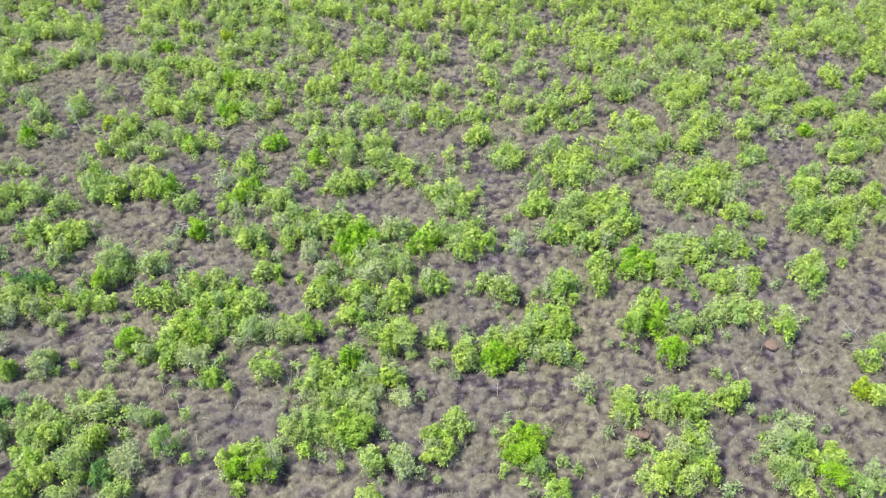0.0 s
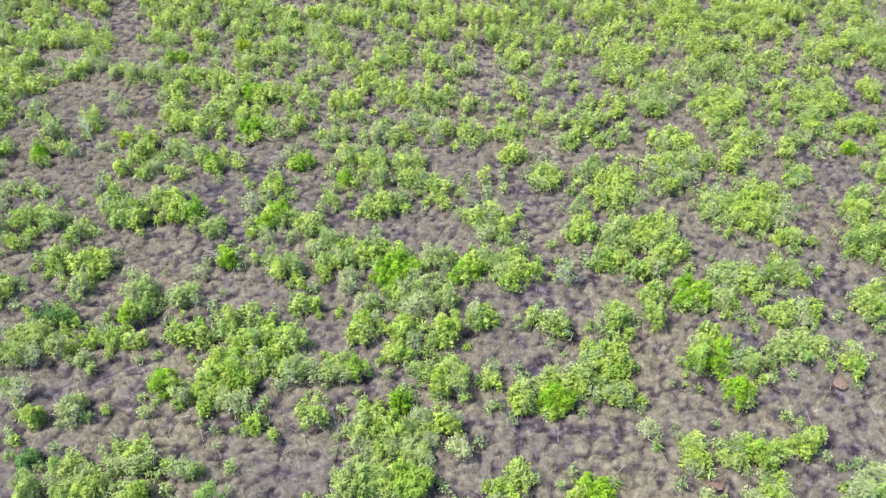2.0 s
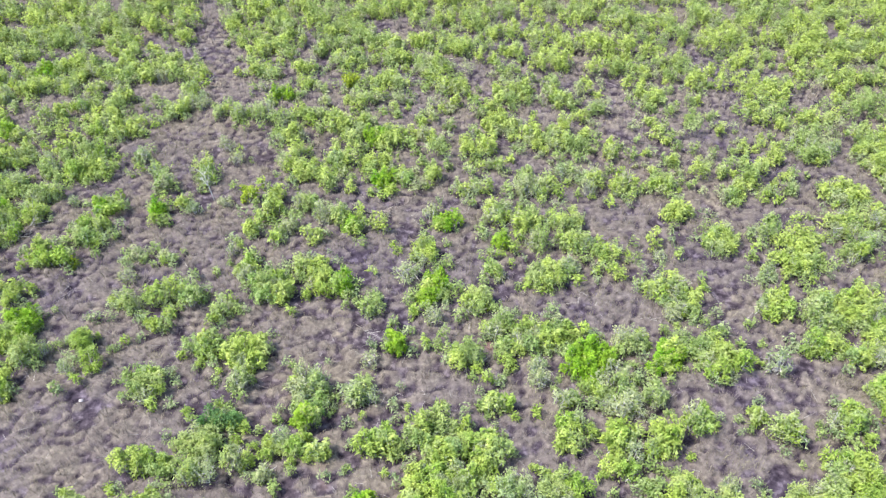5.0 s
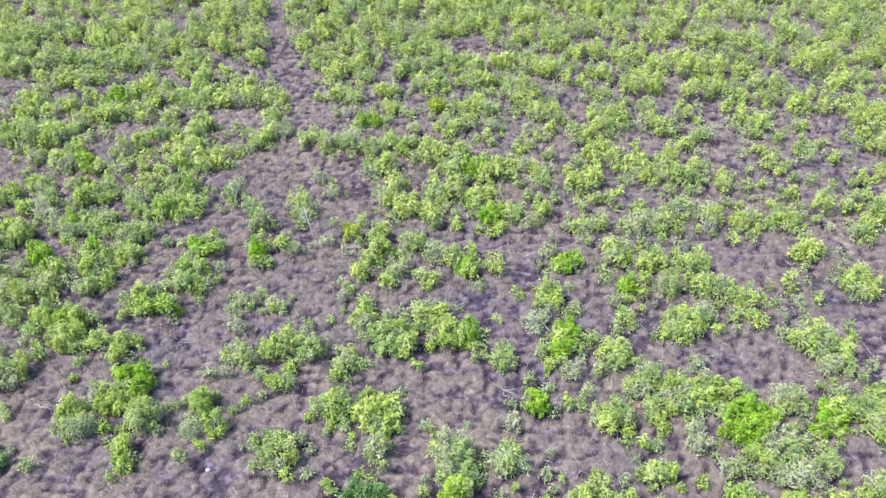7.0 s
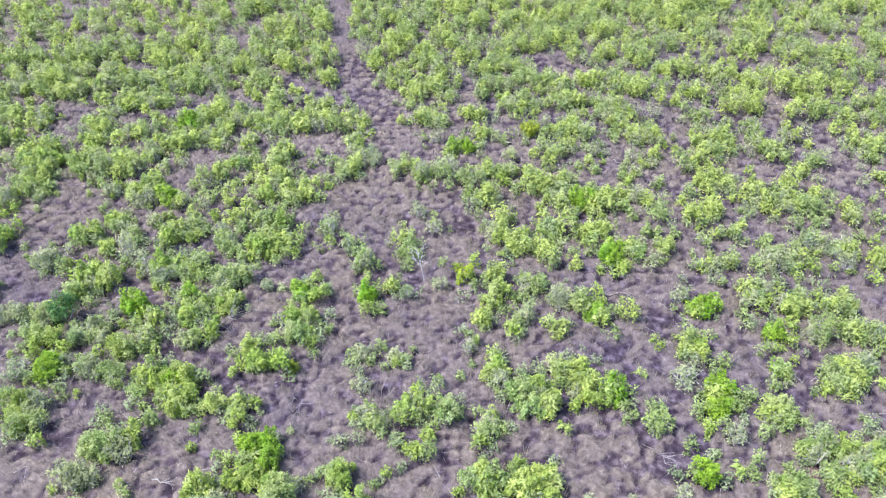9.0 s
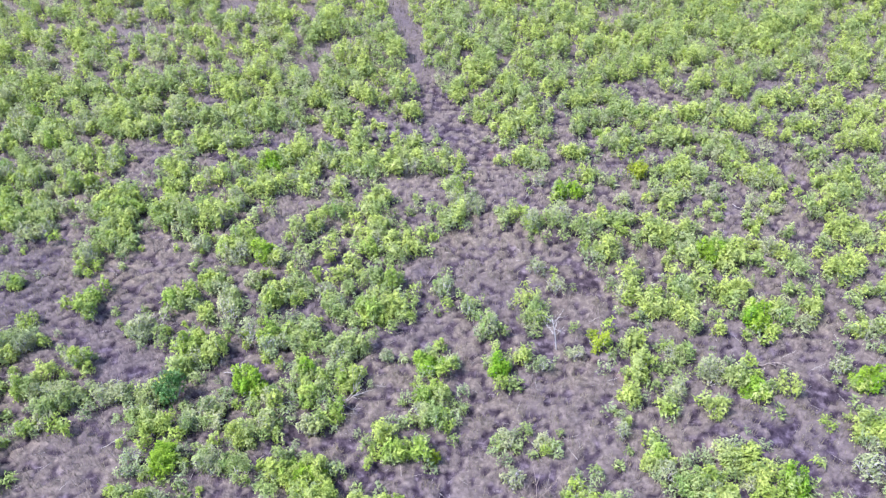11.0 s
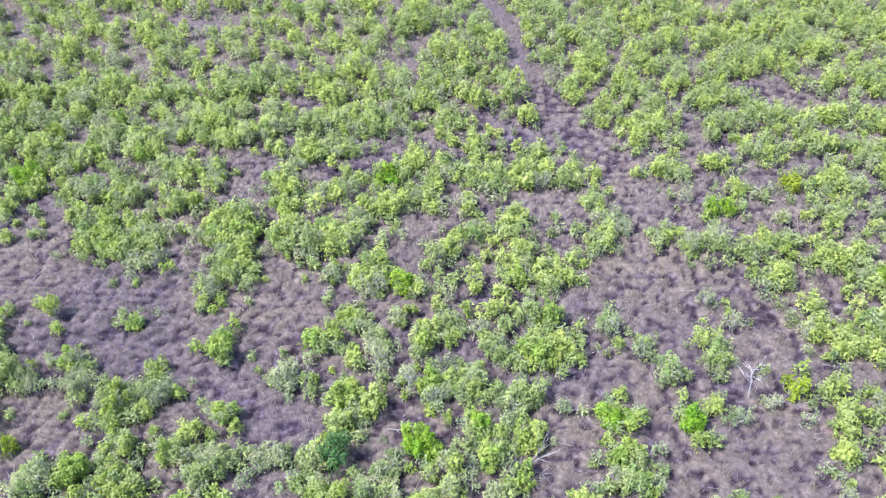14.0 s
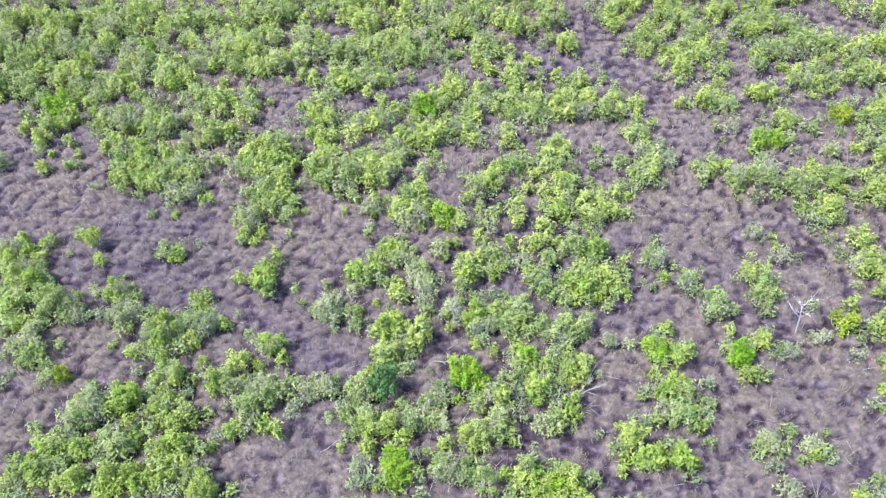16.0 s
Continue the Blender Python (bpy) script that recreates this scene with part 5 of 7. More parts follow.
plant("green", [
    (16.50, 35.59, 0.63), (12.39, 38.09, 0.84), (12.78, 38.13, 0.61), (15.09, 38.93, 0.77), (19.25, 39.08, 0.69), (17.21, 39.22, 0.68), (16.67, 39.58, 0.75), (15.56, 39.61, 0.72),
    (16.30, 40.17, 0.74), (13.43, 40.40, 0.87), (20.74, 25.58, 0.89), (20.75, 25.92, 0.87), (22.70, 26.80, 0.85), (20.38, 27.05, 0.93), (21.17, 27.82, 0.77), (21.75, 27.89, 0.70),
    (21.76, 30.35, 0.81), (22.02, 30.38, 0.71), (22.29, 30.41, 0.67), (22.78, 30.45, 0.74), (20.83, 30.49, 0.81), (20.39, 30.69, 0.65), (23.74, 32.75, 0.72), (23.09, 33.17, 0.67),
    (23.96, 34.70, 0.67), (24.88, 35.88, 0.64), (25.06, 36.35, 0.59), (24.73, 36.49, 0.55), (23.05, 36.84, 0.57), (22.77, 37.39, 0.71), (23.37, 37.42, 0.56), (20.43, 37.56, 0.80),
])
plant("green", [
    (20.93, 38.04, 0.77), (21.08, 38.52, 0.72), (21.85, 39.37, 0.76), (21.58, 39.75, 0.95), (22.64, 40.58, 0.86), (22.29, 40.63, 0.92), (22.20, 41.46, 0.66),
])
plant("grey", [
    (-45.14, 35.60, 0.86), (-44.81, 35.66, 0.70), (-44.36, 43.70, 0.73), (-44.16, 43.77, 0.86), (-44.63, 45.68, 0.65), (-46.42, 46.13, 0.71), (-46.66, 46.18, 0.67), (-44.78, 46.22, 0.74),
    (-45.23, 46.49, 0.72), (-47.23, 46.60, 0.69), (-46.90, 46.65, 0.65), (-46.65, 46.86, 0.56), (-46.97, 47.23, 0.54), (-46.10, 47.95, 0.78), (-44.62, 47.96, 0.98), (-47.22, 48.44, 0.55),
    (-46.46, 48.47, 0.67), (-44.77, 48.51, 0.88), (-44.52, 48.72, 0.89), (-48.96, 48.92, 0.73), (-41.00, 26.56, 0.54), (-41.11, 27.02, 0.78), (-38.43, 27.19, 0.59), (-36.52, 27.21, 0.62),
    (-36.02, 27.28, 0.78), (-39.08, 27.99, 0.64), (-38.79, 28.04, 0.51), (-37.16, 28.06, 0.94), (-39.96, 28.06, 0.56), (-38.95, 28.07, 0.57), (-40.27, 28.96, 0.90), (-39.63, 29.04, 0.67),
])
plant("grey", [
    (-39.83, 29.20, 0.90), (-37.42, 29.29, 0.56), (-39.82, 29.49, 0.81), (-37.84, 30.49, 0.76), (-43.05, 31.50, 0.76), (-42.73, 31.66, 0.80), (-38.32, 32.05, 0.80), (-38.90, 32.22, 0.61),
    (-37.42, 32.42, 0.65), (-37.80, 32.46, 0.74), (-37.09, 32.46, 0.89), (-36.92, 32.59, 0.60), (-41.61, 32.72, 0.66), (-36.95, 32.78, 0.69), (-37.31, 32.79, 0.71), (-40.21, 32.88, 0.84),
    (-39.87, 32.91, 0.95), (-39.64, 32.92, 0.81), (-41.74, 33.01, 0.61), (-40.40, 33.85, 0.71), (-43.97, 34.70, 0.72), (-36.50, 37.41, 0.90), (-36.66, 37.44, 0.86), (-40.16, 38.87, 0.67),
    (-39.94, 38.93, 0.77), (-39.24, 38.94, 0.70), (-39.93, 39.30, 0.62), (-40.86, 39.40, 0.67), (-39.10, 39.50, 0.70), (-36.41, 39.53, 0.76), (-36.70, 39.75, 0.62), (-40.71, 39.94, 0.78),
])
plant("grey", [
    (-40.39, 39.96, 0.54), (-40.26, 40.38, 0.70), (-39.53, 40.72, 0.59), (-40.11, 40.73, 0.78), (-40.59, 40.75, 0.62), (-40.41, 40.92, 0.61), (-42.10, 41.16, 0.70), (-42.64, 41.29, 0.74),
    (-39.00, 42.45, 0.75), (-41.40, 42.78, 0.59), (-42.01, 42.95, 0.81), (-43.46, 43.33, 0.70), (-42.86, 43.46, 0.89), (-41.14, 43.47, 0.78), (-43.31, 43.50, 0.87), (-41.68, 43.53, 0.70),
    (-43.97, 43.93, 0.63), (-40.24, 44.46, 0.69), (-38.25, 44.71, 0.73), (-37.85, 44.93, 0.62), (-40.52, 44.94, 0.78), (-41.08, 45.11, 0.72), (-38.45, 45.29, 0.64), (-42.49, 47.00, 0.64),
    (-41.94, 47.36, 0.61), (-40.82, 47.52, 0.66), (-41.18, 47.65, 0.75), (-40.62, 47.75, 0.57), (-40.82, 48.15, 0.76), (-43.88, 48.28, 0.80), (-41.36, 48.29, 0.59), (-40.65, 48.70, 0.75),
])
plant("grey", [
    (-41.42, 48.71, 0.68), (-36.36, 48.86, 0.65), (-41.21, 48.91, 0.71), (-36.26, 49.19, 0.73), (-29.87, 25.71, 0.85), (-29.98, 26.07, 0.77), (-31.25, 27.39, 1.08), (-28.79, 27.47, 0.71),
    (-28.53, 27.53, 0.84), (-28.72, 27.66, 0.84), (-29.94, 29.04, 0.58), (-34.92, 29.11, 0.81), (-28.98, 29.17, 0.84), (-29.65, 29.17, 0.55), (-31.08, 29.26, 0.67), (-30.03, 29.34, 0.56),
    (-35.16, 29.67, 0.93), (-29.30, 29.80, 0.80), (-34.65, 29.95, 0.69), (-31.48, 30.13, 0.83), (-34.82, 30.14, 0.88), (-35.65, 30.19, 0.67), (-32.88, 30.24, 0.64), (-33.33, 30.29, 0.74),
    (-34.63, 30.35, 0.74), (-32.70, 30.38, 0.80), (-33.08, 30.40, 0.82), (-34.83, 31.71, 0.89), (-30.45, 32.07, 0.77), (-32.90, 33.17, 0.76), (-28.66, 33.20, 1.06), (-32.72, 33.28, 0.57),
])
plant("grey", [
    (-33.23, 33.29, 0.60), (-33.04, 33.58, 0.79), (-33.41, 33.59, 0.60), (-32.76, 33.69, 0.55), (-29.73, 34.15, 1.09), (-30.11, 34.87, 0.68), (-29.87, 34.97, 0.71), (-31.32, 35.15, 0.59),
    (-30.22, 35.32, 0.73), (-28.19, 35.35, 0.73), (-29.90, 35.58, 0.60), (-30.22, 35.73, 0.67), (-30.39, 37.68, 0.70), (-30.77, 37.83, 0.80), (-30.13, 37.94, 0.77), (-35.37, 38.16, 0.73),
    (-30.94, 38.22, 0.52), (-32.14, 38.42, 0.82), (-31.81, 38.48, 0.60), (-32.05, 38.55, 0.76), (-30.29, 39.22, 0.64), (-33.51, 39.69, 0.53), (-34.34, 40.11, 0.51), (-31.66, 40.34, 0.91),
    (-33.46, 40.38, 0.53), (-33.88, 40.39, 0.67), (-34.31, 40.46, 0.51), (-32.36, 40.90, 0.67), (-34.03, 41.01, 0.53), (-34.46, 41.13, 0.51), (-31.23, 41.26, 0.52), (-30.99, 41.34, 0.66),
])
plant("grey", [
    (-33.72, 41.36, 0.64), (-31.40, 41.71, 0.53), (-31.33, 41.94, 0.62), (-31.15, 42.04, 0.58), (-30.82, 42.71, 0.63), (-30.68, 43.11, 0.59), (-33.01, 43.24, 0.77), (-28.74, 43.28, 0.76),
    (-32.77, 43.63, 0.81), (-28.81, 43.90, 0.69), (-34.45, 44.59, 0.60), (-32.77, 46.51, 0.70), (-32.89, 47.02, 0.57), (-35.91, 48.44, 0.96), (-32.14, 48.51, 0.76), (-31.84, 48.67, 0.76),
    (-29.70, 48.69, 0.69), (-32.38, 48.76, 0.65), (-33.59, 48.80, 0.83), (-30.06, 49.04, 0.87), (-31.86, 49.60, 0.57), (-29.61, 49.81, 0.71), (-30.53, 50.09, 0.89), (-32.95, 50.25, 0.51),
    (-30.19, 50.68, 0.62), (-23.02, 22.26, 0.87), (-22.70, 22.36, 0.69), (-22.77, 22.62, 0.71), (-20.54, 23.08, 0.76), (-27.31, 23.11, 0.70), (-27.76, 23.21, 0.78), (-27.06, 23.22, 0.73),
])
plant("grey", [
    (-27.15, 23.38, 0.89), (-27.46, 23.39, 0.74), (-26.64, 24.18, 0.61), (-26.25, 24.23, 0.89), (-26.67, 24.54, 0.84), (-23.19, 28.79, 0.61), (-25.76, 29.10, 0.70), (-27.24, 29.12, 0.74),
    (-25.87, 29.18, 0.66), (-21.95, 29.77, 0.79), (-21.28, 30.04, 0.61), (-27.28, 30.19, 0.77), (-21.54, 30.22, 0.63), (-21.97, 30.68, 0.64), (-24.64, 31.13, 0.51), (-24.87, 31.29, 0.61),
    (-25.02, 32.38, 0.67), (-23.44, 32.50, 0.62), (-27.80, 32.66, 0.81), (-25.18, 32.84, 0.69), (-27.35, 32.92, 0.55), (-27.54, 33.43, 0.76), (-26.58, 33.46, 0.58), (-26.47, 33.90, 0.65),
    (-20.38, 34.93, 0.77), (-25.72, 34.94, 0.68), (-25.46, 34.95, 0.70), (-24.10, 35.03, 0.61), (-26.21, 35.88, 0.79), (-27.11, 35.96, 0.53), (-21.36, 35.96, 0.90), (-21.61, 35.98, 0.74),
])
plant("grey", [
    (-27.54, 36.18, 0.74), (-22.64, 38.85, 0.60), (-24.44, 38.89, 0.97), (-23.32, 39.10, 0.75), (-21.26, 40.45, 0.64), (-21.36, 40.61, 0.68), (-26.14, 40.89, 0.57), (-20.95, 41.22, 0.75),
    (-20.38, 41.23, 0.75), (-26.47, 41.26, 0.70), (-26.25, 41.29, 0.68), (-20.01, 41.33, 0.87), (-20.64, 41.58, 0.81), (-20.85, 41.73, 0.63), (-21.12, 41.95, 0.72), (-20.19, 42.10, 0.60),
    (-20.98, 42.98, 0.75), (-21.13, 42.99, 0.71), (-25.75, 44.10, 0.77), (-23.40, 44.49, 0.91), (-24.97, 44.55, 0.61), (-23.03, 44.62, 0.92), (-25.35, 44.85, 0.58), (-27.59, 44.96, 0.71),
    (-23.65, 45.09, 0.61), (-27.32, 45.19, 0.56), (-27.98, 45.24, 0.72), (-21.57, 45.40, 0.67), (-27.44, 45.46, 0.73), (-27.81, 45.84, 0.54), (-23.41, 46.79, 0.59), (-27.56, 48.99, 0.52),
])
plant("grey", [
    (-27.87, 49.42, 0.72), (-27.77, 49.76, 0.74), (-27.33, 50.07, 0.74), (-27.53, 50.42, 0.57), (-15.49, 16.48, 0.61), (-12.72, 16.62, 1.04), (-13.04, 18.27, 0.94), (-12.23, 18.73, 0.80),
    (-13.85, 19.73, 0.66), (-16.05, 21.26, 0.74), (-12.92, 22.00, 0.79), (-13.07, 22.03, 0.64), (-16.22, 22.27, 0.68), (-19.21, 22.28, 0.60), (-12.98, 22.84, 0.83), (-19.17, 23.48, 0.62),
    (-14.97, 23.61, 0.62), (-16.96, 24.65, 0.46), (-14.48, 25.64, 0.73), (-18.04, 25.74, 0.66), (-18.61, 25.75, 0.50), (-18.21, 25.96, 0.57), (-18.64, 26.06, 0.60), (-18.47, 26.15, 0.57),
    (-16.96, 26.40, 0.67), (-15.86, 26.63, 0.72), (-12.67, 27.14, 0.68), (-18.95, 27.29, 0.79), (-13.99, 27.62, 0.78), (-19.09, 28.74, 0.63), (-17.82, 28.75, 0.56), (-17.96, 28.79, 0.42),
])
plant("grey", [
    (-17.86, 28.79, 0.41), (-19.11, 28.80, 0.76), (-19.04, 28.89, 0.75), (-15.14, 29.25, 0.62), (-13.27, 30.34, 0.69), (-13.18, 30.76, 0.62), (-13.09, 30.92, 0.77), (-12.91, 31.11, 0.62),
    (-17.62, 32.15, 0.91), (-18.46, 32.61, 0.58), (-12.78, 32.67, 0.87), (-16.40, 32.81, 0.83), (-19.64, 33.83, 0.95), (-19.61, 34.06, 0.86), (-17.94, 34.36, 0.83), (-17.73, 34.45, 0.68),
    (-12.11, 35.38, 0.60), (-12.74, 35.54, 0.57), (-13.76, 35.81, 0.89), (-14.23, 35.89, 0.76), (-16.76, 36.35, 0.86), (-17.48, 37.34, 0.94), (-14.91, 38.33, 0.53), (-14.04, 38.59, 0.78),
    (-14.76, 38.84, 0.63), (-15.08, 39.80, 0.70), (-17.68, 40.11, 0.85), (-17.50, 40.18, 0.84), (-17.37, 40.20, 0.59), (-16.54, 40.40, 0.78), (-16.01, 40.40, 0.81), (-18.78, 40.65, 0.66),
])
plant("grey", [
    (-16.22, 40.71, 0.93), (-18.82, 41.02, 0.68), (-19.87, 41.83, 0.65), (-16.99, 43.44, 0.82), (-15.03, 43.93, 0.59), (-14.79, 46.17, 0.81), (-13.09, 46.51, 0.87), (-12.81, 47.26, 0.76),
    (-17.88, 48.07, 0.61), (-13.03, 49.14, 0.91), (-13.42, 49.17, 0.70), (-14.15, 49.42, 0.92), (-13.83, 49.48, 0.66), (-17.25, 50.81, 0.87), (-17.31, 51.17, 0.90), (-13.24, 51.41, 0.67),
    (-12.80, 51.90, 0.51), (-13.19, 52.29, 0.76), (-5.80, 11.90, 0.85), (-8.46, 12.00, 0.74), (-7.88, 12.03, 0.77), (-6.02, 12.23, 1.11), (-10.41, 12.60, 0.74), (-9.96, 13.23, 0.69),
    (-9.80, 13.54, 0.63), (-9.23, 13.65, 0.60), (-6.23, 13.87, 0.85), (-6.07, 13.94, 0.68), (-7.75, 14.01, 0.73), (-8.20, 14.03, 0.84), (-7.43, 14.27, 0.75), (-10.48, 15.78, 0.90),
])
plant("grey", [
    (-10.56, 15.94, 0.81), (-10.70, 16.53, 0.47), (-5.26, 16.55, 0.78), (-10.45, 16.55, 0.43), (-5.03, 16.65, 0.79), (-5.18, 16.67, 0.73), (-5.49, 16.68, 0.61), (-5.71, 16.69, 0.81),
    (-6.03, 16.74, 0.59), (-7.08, 16.82, 0.63), (-6.30, 17.25, 0.53), (-5.59, 18.34, 0.57), (-11.29, 18.38, 0.58), (-11.21, 18.40, 0.54), (-5.02, 18.45, 0.75), (-6.24, 18.90, 0.68),
    (-5.26, 18.96, 0.70), (-9.73, 19.28, 0.66), (-4.40, 19.50, 0.72), (-10.72, 19.81, 0.53), (-10.98, 19.82, 0.67), (-5.93, 20.11, 0.64), (-5.45, 20.14, 0.59), (-10.50, 21.42, 0.51),
    (-10.44, 21.45, 0.84), (-10.19, 21.56, 0.52), (-10.71, 21.56, 0.60), (-8.89, 21.62, 0.81), (-8.68, 21.65, 0.81), (-8.26, 21.65, 0.82), (-10.56, 21.68, 0.98), (-11.00, 21.88, 0.54),
])
plant("grey", [
    (-10.44, 21.92, 0.60), (-10.00, 22.03, 0.63), (-10.19, 22.04, 0.71), (-10.80, 22.21, 0.63), (-10.18, 22.26, 0.83), (-10.61, 22.32, 0.93), (-8.44, 23.30, 0.82), (-4.58, 23.78, 0.83),
    (-6.26, 25.63, 0.81), (-8.74, 25.91, 0.66), (-4.94, 26.34, 0.61), (-11.37, 27.41, 0.63), (-7.47, 27.90, 1.09), (-11.61, 28.64, 0.67), (-6.91, 28.92, 0.63), (-6.96, 29.40, 0.61),
    (-11.52, 31.68, 0.84), (-11.69, 31.81, 0.90), (-11.53, 31.99, 0.95), (-4.13, 32.11, 0.89), (-6.79, 32.25, 0.73), (-5.10, 34.04, 0.71), (-4.86, 34.34, 0.65), (-4.74, 37.26, 0.74),
    (-11.17, 38.40, 0.63), (-10.04, 38.48, 0.81), (-10.96, 38.52, 0.64), (-11.41, 38.57, 0.67), (-7.52, 38.71, 0.81), (-11.07, 38.81, 0.55), (-6.97, 38.83, 0.74), (-10.82, 38.86, 0.54),
])
plant("grey", [
    (-7.28, 38.91, 0.93), (-7.65, 38.94, 0.65), (-11.19, 39.04, 0.50), (-10.58, 39.95, 0.70), (-10.14, 40.00, 0.65), (-10.27, 42.45, 0.71), (-9.17, 42.48, 0.72), (-11.10, 42.48, 0.61),
    (-9.05, 42.49, 0.70), (-11.28, 42.52, 0.57), (-10.51, 42.52, 0.54), (-8.91, 42.53, 0.62), (-6.07, 43.69, 0.88), (-9.48, 43.96, 0.91), (-9.06, 44.08, 0.65), (-7.81, 45.96, 0.73),
    (-6.91, 46.55, 0.83), (-7.78, 46.58, 0.89), (-7.72, 47.15, 0.91), (-10.04, 47.53, 0.77), (-10.39, 48.77, 0.56), (-6.77, 49.51, 0.69), (-6.52, 50.11, 0.68), (-7.91, 50.28, 0.80),
    (-10.95, 50.31, 0.69), (-11.62, 50.48, 0.90), (2.60, 12.40, 0.85), (-1.51, 12.50, 0.83), (2.64, 12.75, 0.78), (1.64, 12.84, 0.46), (3.52, 13.37, 0.68), (-0.17, 14.52, 0.59),
])
plant("grey", [
    (1.20, 14.72, 0.86), (-0.53, 14.87, 0.49), (-0.86, 15.14, 0.71), (0.28, 15.21, 0.59), (2.35, 15.23, 0.90), (1.45, 15.45, 0.62), (-1.01, 16.26, 0.52), (0.96, 16.33, 0.80),
    (2.09, 16.38, 0.62), (1.94, 16.59, 0.55), (-3.64, 18.00, 0.94), (-1.88, 18.16, 0.83), (2.01, 18.18, 0.94), (-3.06, 18.20, 0.93), (-3.74, 18.55, 0.66), (-3.31, 18.56, 0.84),
    (3.35, 18.59, 0.58), (3.36, 18.73, 0.67), (0.46, 19.70, 0.87), (-1.26, 20.93, 0.80), (2.72, 21.32, 0.84), (0.86, 21.50, 0.85), (0.30, 21.53, 1.01), (-3.76, 21.61, 0.67),
    (-3.73, 21.62, 0.47), (-0.06, 21.72, 0.72), (0.65, 21.76, 0.95), (-1.59, 21.84, 0.78), (1.64, 22.00, 0.88), (0.84, 22.55, 0.76), (-0.14, 22.62, 0.94), (-2.34, 22.68, 0.88),
])
plant("grey", [
    (-2.42, 22.87, 0.82), (0.70, 22.96, 0.74), (0.33, 22.99, 0.94), (-2.46, 23.10, 0.85), (-2.31, 23.47, 0.64), (3.82, 23.83, 0.81), (-2.84, 24.40, 0.67), (-3.13, 24.51, 0.80),
    (0.64, 24.55, 0.68), (0.89, 24.73, 0.90), (1.27, 24.74, 0.92), (-2.30, 24.79, 0.66), (-3.89, 24.84, 0.88), (-2.33, 25.05, 0.68), (-1.66, 25.38, 0.72), (-3.65, 25.71, 0.82),
    (-1.56, 25.74, 0.51), (3.07, 26.27, 0.59), (2.97, 26.38, 0.85), (3.30, 26.48, 0.79), (2.86, 27.36, 0.59), (3.33, 27.40, 0.67), (2.55, 27.48, 0.72), (3.20, 27.73, 0.54),
    (3.53, 27.83, 0.58), (3.64, 28.08, 0.73), (2.79, 28.18, 0.66), (-3.70, 28.32, 0.69), (-0.90, 28.81, 0.80), (-0.62, 28.88, 0.75), (-0.60, 29.17, 0.65), (0.96, 29.80, 0.58),
])
plant("grey", [
    (3.15, 29.96, 0.66), (0.15, 30.39, 0.79), (-2.17, 30.42, 0.80), (-2.05, 30.42, 0.84), (-0.81, 30.53, 0.67), (-2.82, 32.11, 0.81), (-3.37, 32.55, 0.96), (-1.84, 34.24, 0.83),
    (-2.34, 34.25, 0.91), (-2.73, 34.46, 0.79), (0.62, 34.47, 0.90), (1.94, 34.51, 0.60), (-1.36, 34.60, 0.68), (-2.01, 34.65, 0.88), (2.77, 34.82, 0.73), (2.43, 34.90, 0.96),
    (0.49, 35.19, 0.65), (2.28, 35.22, 0.69), (3.96, 35.53, 0.63), (-0.19, 35.67, 0.75), (0.87, 35.67, 0.93), (-0.56, 35.68, 0.88), (0.15, 35.86, 0.87), (-0.28, 36.12, 0.72),
    (-0.60, 38.26, 0.76), (-2.13, 38.43, 0.66), (0.60, 38.55, 0.61), (-0.71, 38.76, 0.89), (-2.01, 38.85, 0.81), (-0.54, 39.12, 0.97), (-3.60, 39.55, 0.66), (-3.82, 39.64, 0.57),
])
plant("grey", [
    (2.25, 42.13, 0.85), (1.61, 42.30, 0.87), (1.86, 42.34, 0.72), (2.28, 42.71, 0.71), (-3.26, 43.05, 0.87), (0.29, 43.24, 0.64), (-2.59, 44.34, 0.84), (-2.93, 44.44, 0.69),
    (11.75, 13.57, 0.59), (11.25, 13.62, 0.74), (9.88, 13.88, 0.48), (11.22, 13.96, 0.76), (9.69, 14.83, 0.64), (11.06, 15.68, 0.83), (8.53, 16.37, 0.73), (7.78, 17.70, 0.81),
    (7.60, 17.78, 0.90), (5.92, 18.53, 0.65), (6.69, 19.09, 0.62), (7.24, 19.56, 0.62), (10.98, 20.55, 0.65), (5.76, 20.94, 1.01), (7.57, 21.46, 0.77), (4.97, 21.51, 0.69),
    (9.82, 22.95, 0.68), (4.56, 23.45, 0.63), (6.30, 23.85, 1.04), (10.03, 24.41, 0.92), (8.54, 25.97, 0.78), (8.91, 26.46, 0.79), (10.92, 26.50, 0.77), (6.70, 26.86, 0.55),
])
